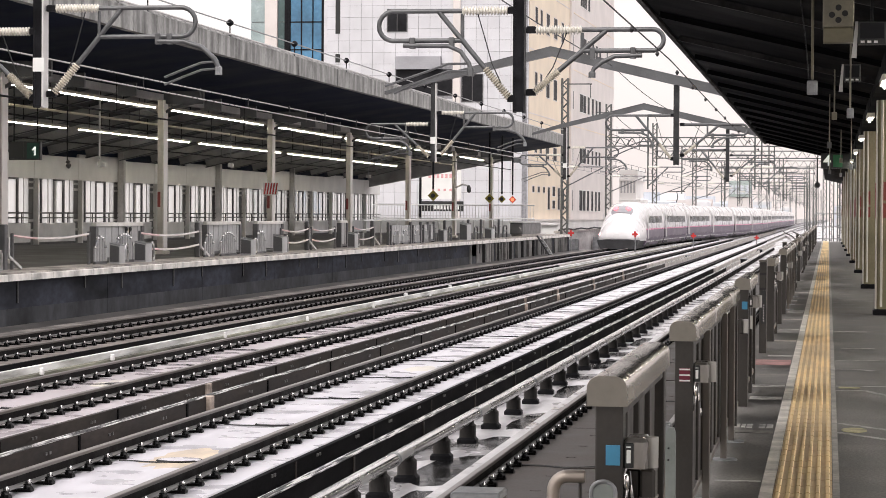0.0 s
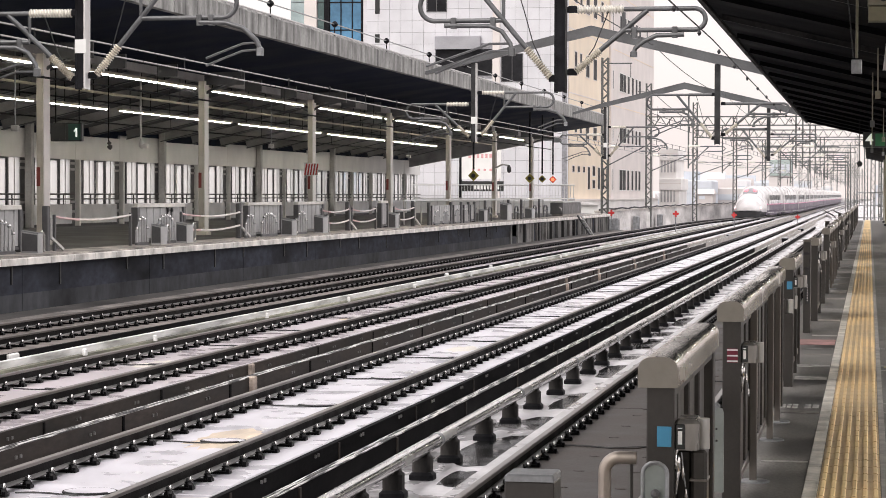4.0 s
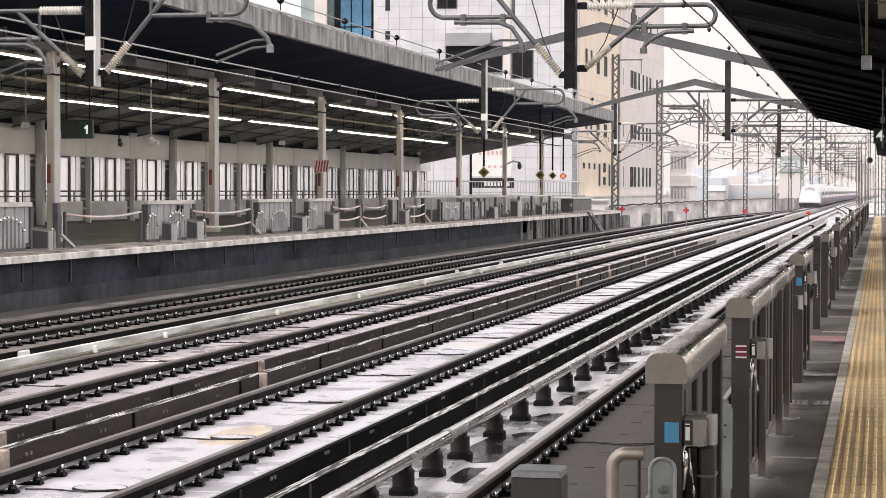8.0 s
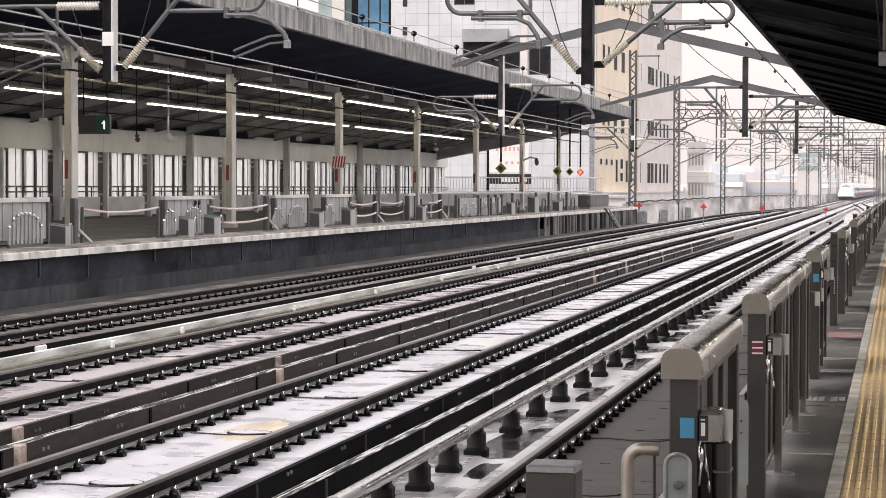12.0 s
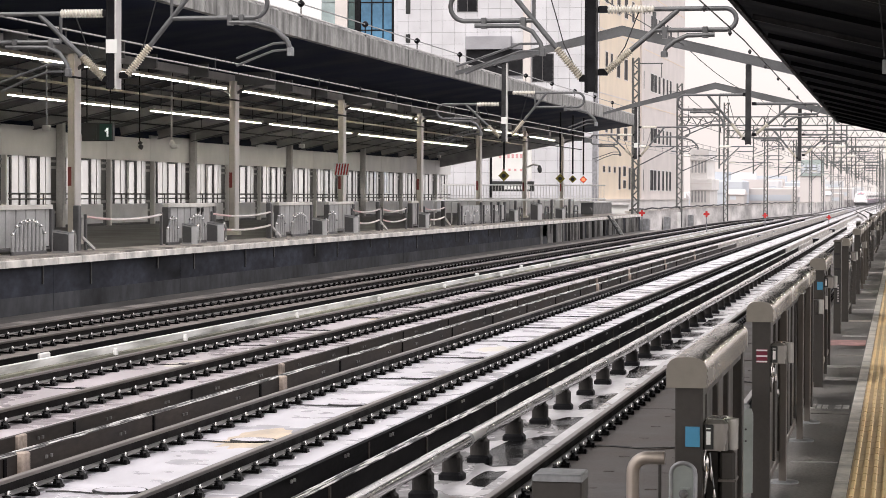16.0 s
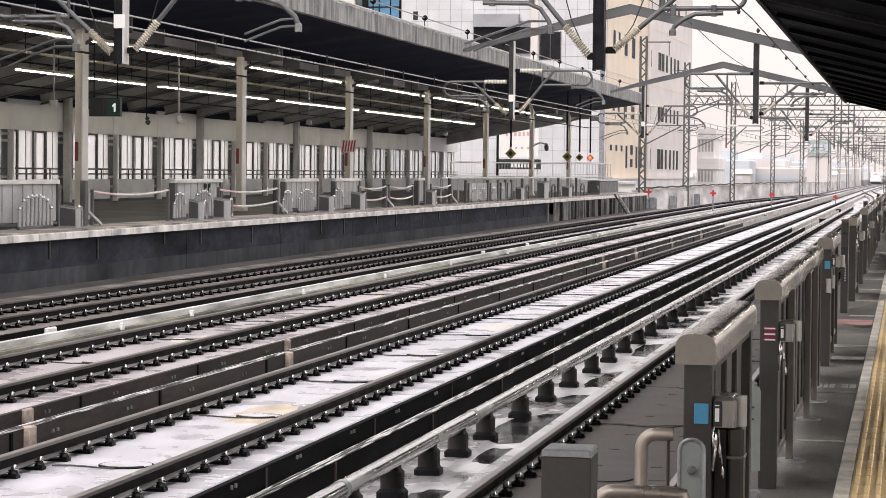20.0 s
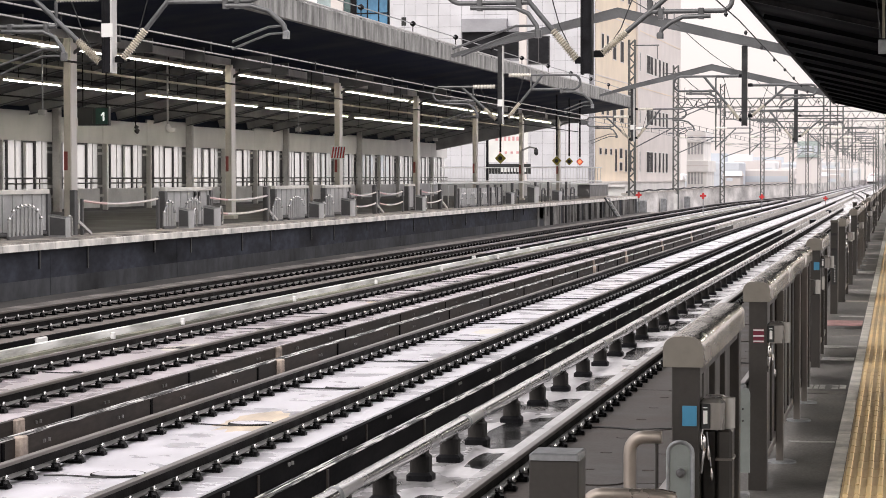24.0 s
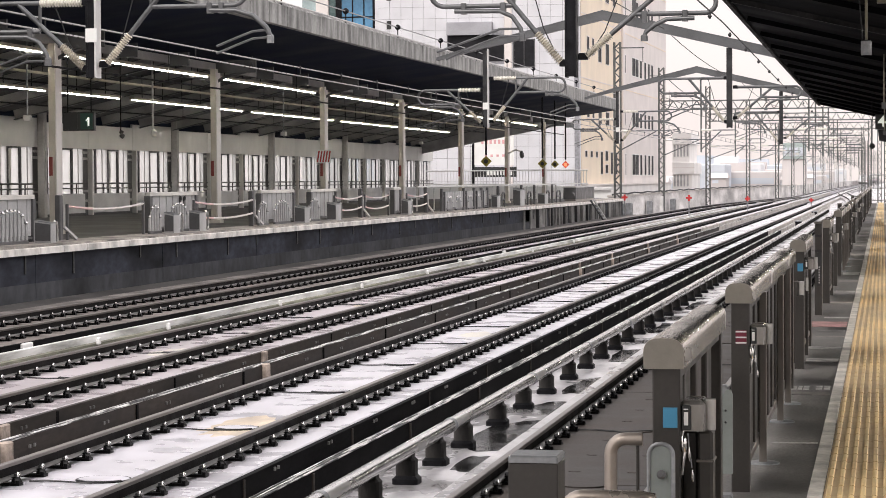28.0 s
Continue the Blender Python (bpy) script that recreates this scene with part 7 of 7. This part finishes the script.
for k, y0 in ((0, 4.0), (0, 12.9), (0, 21.8), (0, 30.7)):
    y = 2.4 + y0
    u = thing("slab_cable", "black cable lying across the dry track slab", "cable", "dry slab cables", at=(centre(0, y), y + 0.3, -1.328))
    part("cable", Mesh().tube([(-0.7 + q * 0.14, 0.08 * math.sin(q * 1.1), 0.006) for q in range(11)], 0.010, 5), MULLION, u)

# shallow puddles on the deck beside the pipe posts
random.seed(21)
for y, w, ln in ((18.9, 0.24, 0.5), (20.6, 0.28, 0.95), (24.2, 0.2, 0.7), (27.0, 0.46, 1.7), (30.6, 0.3, 0.6), (33.4, 0.25, 1.2), (39.5, 0.3, 1.4), (46.8, 0.3, 1.8), (55, 0.3, 2.0)):
    n = 18
    ring_ = []
    for q in range(n):
        a = 2 * math.pi * q / n
        k9 = random.uniform(0.82, 1.1)
        ca, sa = math.cos(a), math.sin(a)
        ring_.append((-4.28 + w * k9 * math.copysign(abs(ca) ** 0.55, ca), y + ln * k9 * math.copysign(abs(sa) ** 0.55, sa)))
    pm_ = Mesh().face_set([(a, b, -1.668) for a, b in ring_] + [(a, b, -1.666) for a, b in ring_], [tuple(range(n - 1, -1, -1)), tuple(range(n, 2 * n))] + [(q, (q + 1) % n, n + (q + 1) % n, n + q) for q in range(n)])
    solo("puddle", pm_, WATER, "still dark puddle on the concrete deck", "puddle", "puddles")

# ---- the departing train ----
def train_car(end):
    t = thing("train_car", "white and violet high-speed train end car with red tail lamps" if end else "white and violet high-speed train car with pink stripe", "train car", "train cars")
    return t


def shell(half, z0, z1, crown):
    """Upper outline of the car body from one sill over the roof to the other."""
    return [(-half, z0), (half, z0), (half, z1 - crown), (half * 0.93, z1 - crown * 0.45), (half * 0.7, z1 - crown * 0.1), (0, z1), (-half * 0.7, z1 - crown * 0.1), (-half * 0.93, z1 - crown * 0.45), (-half, z1 - crown)]


L = 24.5
TGLASS = mat("train_window_glass", (0.05, 0.052, 0.056), 0.3, vary=0.1, scale=1, fine=8, bump=0)


def ring(half, z0, z1, soft_=0.0):
    """A cross-section of the car: sill, bulging side, shoulder and roof; soft_: how far the shoulder is drawn in."""
    h = z1 - z0
    side = [(0.94, 0.0), (1.0, 0.22), (1.0, 0.50), (0.975, 0.66), (0.90, 0.82), (0.72, 0.93), (0.40, 0.985), (0.0, 1.0)]
    slim = [(0.96, 0.0), (1.0, 0.12), (0.96, 0.32), (0.88, 0.52), (0.75, 0.72), (0.56, 0.88), (0.30, 0.975), (0.0, 1.0)]
    r = [(half * (a * (1 - soft_) + c * soft_), z0 + h * (b * (1 - soft_) + d * soft_)) for (a, b), (c, d) in zip(side, slim)]
    return r + [(-x, zz) for x, zz in reversed(r[:-1])]


def body(sections, name, m_, parent, label=""):
    me = Mesh()
    rs = [[(x, y, zz) for x, zz in ring(h, a, b, max(0.0, min(1.0, (9.5 - y) / 4)) if len(sections) > 2 else 0.0)] for y, h, a, b in sections]
    n = len(rs[0])
    o = [p for r in rs for p in r]
    fc = [(k * n + i, k * n + (i + 1) % n, (k + 1) * n + (i + 1) % n, (k + 1) * n + i) for k in range(len(rs) - 1) for i in range(n)]
    me.face_set(o, fc + [tuple(range(n - 1, -1, -1)), tuple(range((len(rs) - 1) * n, len(rs) * n))])
    me.smooth = True
    return part(name, me, m_, parent, label)


def dress(t, y0):
    """Lower paint, stripe, windows, doors and running gear of one car from y0 on."""
    part("lower_body", Mesh().prism([(-1.5, 0.40), (1.5, 0.40), (1.705, 1.0), (1.705, 1.56), (-1.705, 1.56), (-1.705, 1.0)], y0, L - 0.25), TRAINB, t, "mauve lower flank")
    part("stripe", Mesh().box(-1.71, 1.71, y0, L - 0.25, 1.56, 1.66), TRAINP, t, "pink waist stripe")
    part("skirt", Mesh().prism([(-1.42, 0.36), (1.42, 0.36), (1.5, 0.42), (-1.5, 0.42)], y0 + 0.3, L - 0.6), UNDER, t)
    part("skirt_line", Mesh().box(-1.69, 1.69, y0, L - 0.25, 0.95, 1.01), LIGHTGREY, t, "pale line along the flank")
    for side in (-1, 1):
        n = int((L - y0 - 4.5) / 1.3)
        for q in range(n):
            y = y0 + 2.6 + q * 1.3
            x = side * 1.69
            part("window", Mesh().box(min(x, x + side * 0.012), max(x, x + side * 0.012), y, y + 0.95, 2.08, 2.62), TGLASS, t)
        x = side * 1.70
        part("side_door", Mesh().box(min(x, x + side * 0.012), max(x, x + side * 0.012), y0 + 0.7, y0 + 1.6, 0.9, 2.75), LIGHTGREY, t)
    for y in (y0 + 2.2, L - 3.4):
        bg = part("bogie", Mesh().block(-1.56, 1.56, y - 1.6, y + 1.6, 0.38, 0.85, 0.05), UNDER, t)
        for yw in (y - 1.25, y + 1.25):
            for s in (-1, 1):
                part("wheel", Mesh().lathe((s * 0.69, yw, 0.69), (s * 0.82, yw, 0.69), [(0, 0.43), (0.7, 0.43), (1, 0.36)], 18), RAILM, bg)


mid = train_car(False)
body([(0.25, 1.69, 0.62, 3.7), (L - 0.25, 1.69, 0.62, 3.7)], "upper_body", TRAINW, mid)
part("gangway", Mesh().prism([(-1.6, 0.75), (1.6, 0.75), (1.6, 2.7), (1.35, 3.3), (0.7, 3.55), (-0.7, 3.55), (-1.35, 3.3), (-1.6, 2.7)], -0.25, 0.25), BELLOW, mid, "grey gangway bellows")
dress(mid, 0.25)
cars = [None] + [mid] + [copy_thing(mid, pose(0, 0, 0)) for _ in range(14)]
for c in (cars[2], cars[5]):
    part("roof_cover", Mesh().block(-0.7, 0.7, 5.0, 9.0, 3.6, 3.84, 0.1), TRAINW, c)
    part("pantograph", Mesh().bar((0, 6.0, 3.95), (0, 7.2, 4.45), 0.08, 0.08).bar((0, 7.2, 4.45), (0, 6.2, 4.95), 0.06, 0.06).bar((-0.8, 6.2, 4.98), (0.8, 6.2, 4.98), 0.08, 0.06), MASTD, c)
endc = train_car(True)
NOSE = [(0.0, 0.75, 0.95, 1.30), (0.25, 1.15, 0.85, 1.60), (0.8, 1.40, 0.80, 1.92), (1.8, 1.56, 0.78, 2.32), (3.0, 1.64, 0.78, 2.78), (4.2, 1.68, 0.78, 3.22), (5.4, 1.69, 0.74, 3.52), (6.8, 1.69, 0.70, 3.67), (8.5, 1.69, 0.62, 3.7), (L - 0.25, 1.69, 0.62, 3.7)]
body(NOSE, "nose_body", TRAINW, endc, "smooth white nose and body")
dress(endc, 6.1)
ns = Mesh()
ns.prism([(-1.25, 0.2), (1.25, 0.2), (1.45, 0.6), (1.5, 0.85), (-1.5, 0.85), (-1.45, 0.6)], 0.15, 8.9)
part("nose_skirt", ns, UNDER, endc, "dark skirt under the nose")
ws = Mesh()
rows_ = ((3.15, 0.72, 2.86), (3.7, 0.80, 3.06), (4.3, 0.78, 3.26), (4.7, 0.66, 3.36))
wp = []
for y, h, zt in rows_:
    wp += [(x * h, y, zt + 0.035 - 0.2 * x * x) for x in (-1, -0.5, 0, 0.5, 1)]
ws.face_set(wp + [(x, y + 0.05, zz - 0.12) for x, y, zz in wp], [(r * 5 + i, r * 5 + i + 1, r * 5 + i + 6, r * 5 + i + 5) for r in range(3) for i in range(4)] + [(20 + r * 5 + i + 5, 20 + r * 5 + i + 6, 20 + r * 5 + i + 1, 20 + r * 5 + i) for r in range(3) for i in range(4)]
            + [(i + 1, i, 20 + i, 21 + i) for i in range(4)] + [(15 + i, 16 + i, 36 + i, 35 + i) for i in range(4)] + [(r * 5, r * 5 + 5, 25 + r * 5, 20 + r * 5) for r in range(3)] + [(r * 5 + 9, r * 5 + 4, 24 + r * 5, 29 + r * 5) for r in range(3)])
ws.smooth = True
# base grey stands for the pale sky mirrored in the glass
part("windscreen", ws, mat("sky_grey_cab_glass", (0.22, 0.22, 0.24), 0.15, vary=0.1, scale=1, fine=8, bump=0), endc, "curved cab windscreen with the sky's reflection put in as grey")
for s in (-1, 1):
    part("tail_lamp", Mesh().lathe((s * 0.46, 3.75, 3.02), (s * 0.46, 4.3, 3.2), [(0, 0.1), (0.5, 0.2), (1, 0.12)], 10), TAIL, endc, "glowing red tail lamp")
    # pink spots made to glow for a cross marker's reflection on the nose
    part("lower_lamp", Mesh().lathe((s * 1.28, 0.95, 1.18), (s * 1.36, 1.5, 1.28), [(0, 0.05), (0.5, 0.16), (1, 0.1)], 10), NOSEGLOW, endc, "pinkish glow painting a marker's reflection on the nose")
cars[0] = endc


def motions():
    lead = [167, 187, 208, 230, 252, 275, 298, 324, 351, 380, 409, 440, 470]
    lead += [470 + 26 * q for q in range(1, 17)]
    for i, c in enumerate(cars):
        rows = []
        for k in range(29):
            y = lead[k] + i * 25
            dx = centre(3, y + L) - centre(3, y)
            rows.append((k, pose(centre(3, y), y, TOP[3] - 0.26, 0, 0, -math.degrees(math.atan2(dx, L)))))
        walk(c, rows)


motions()
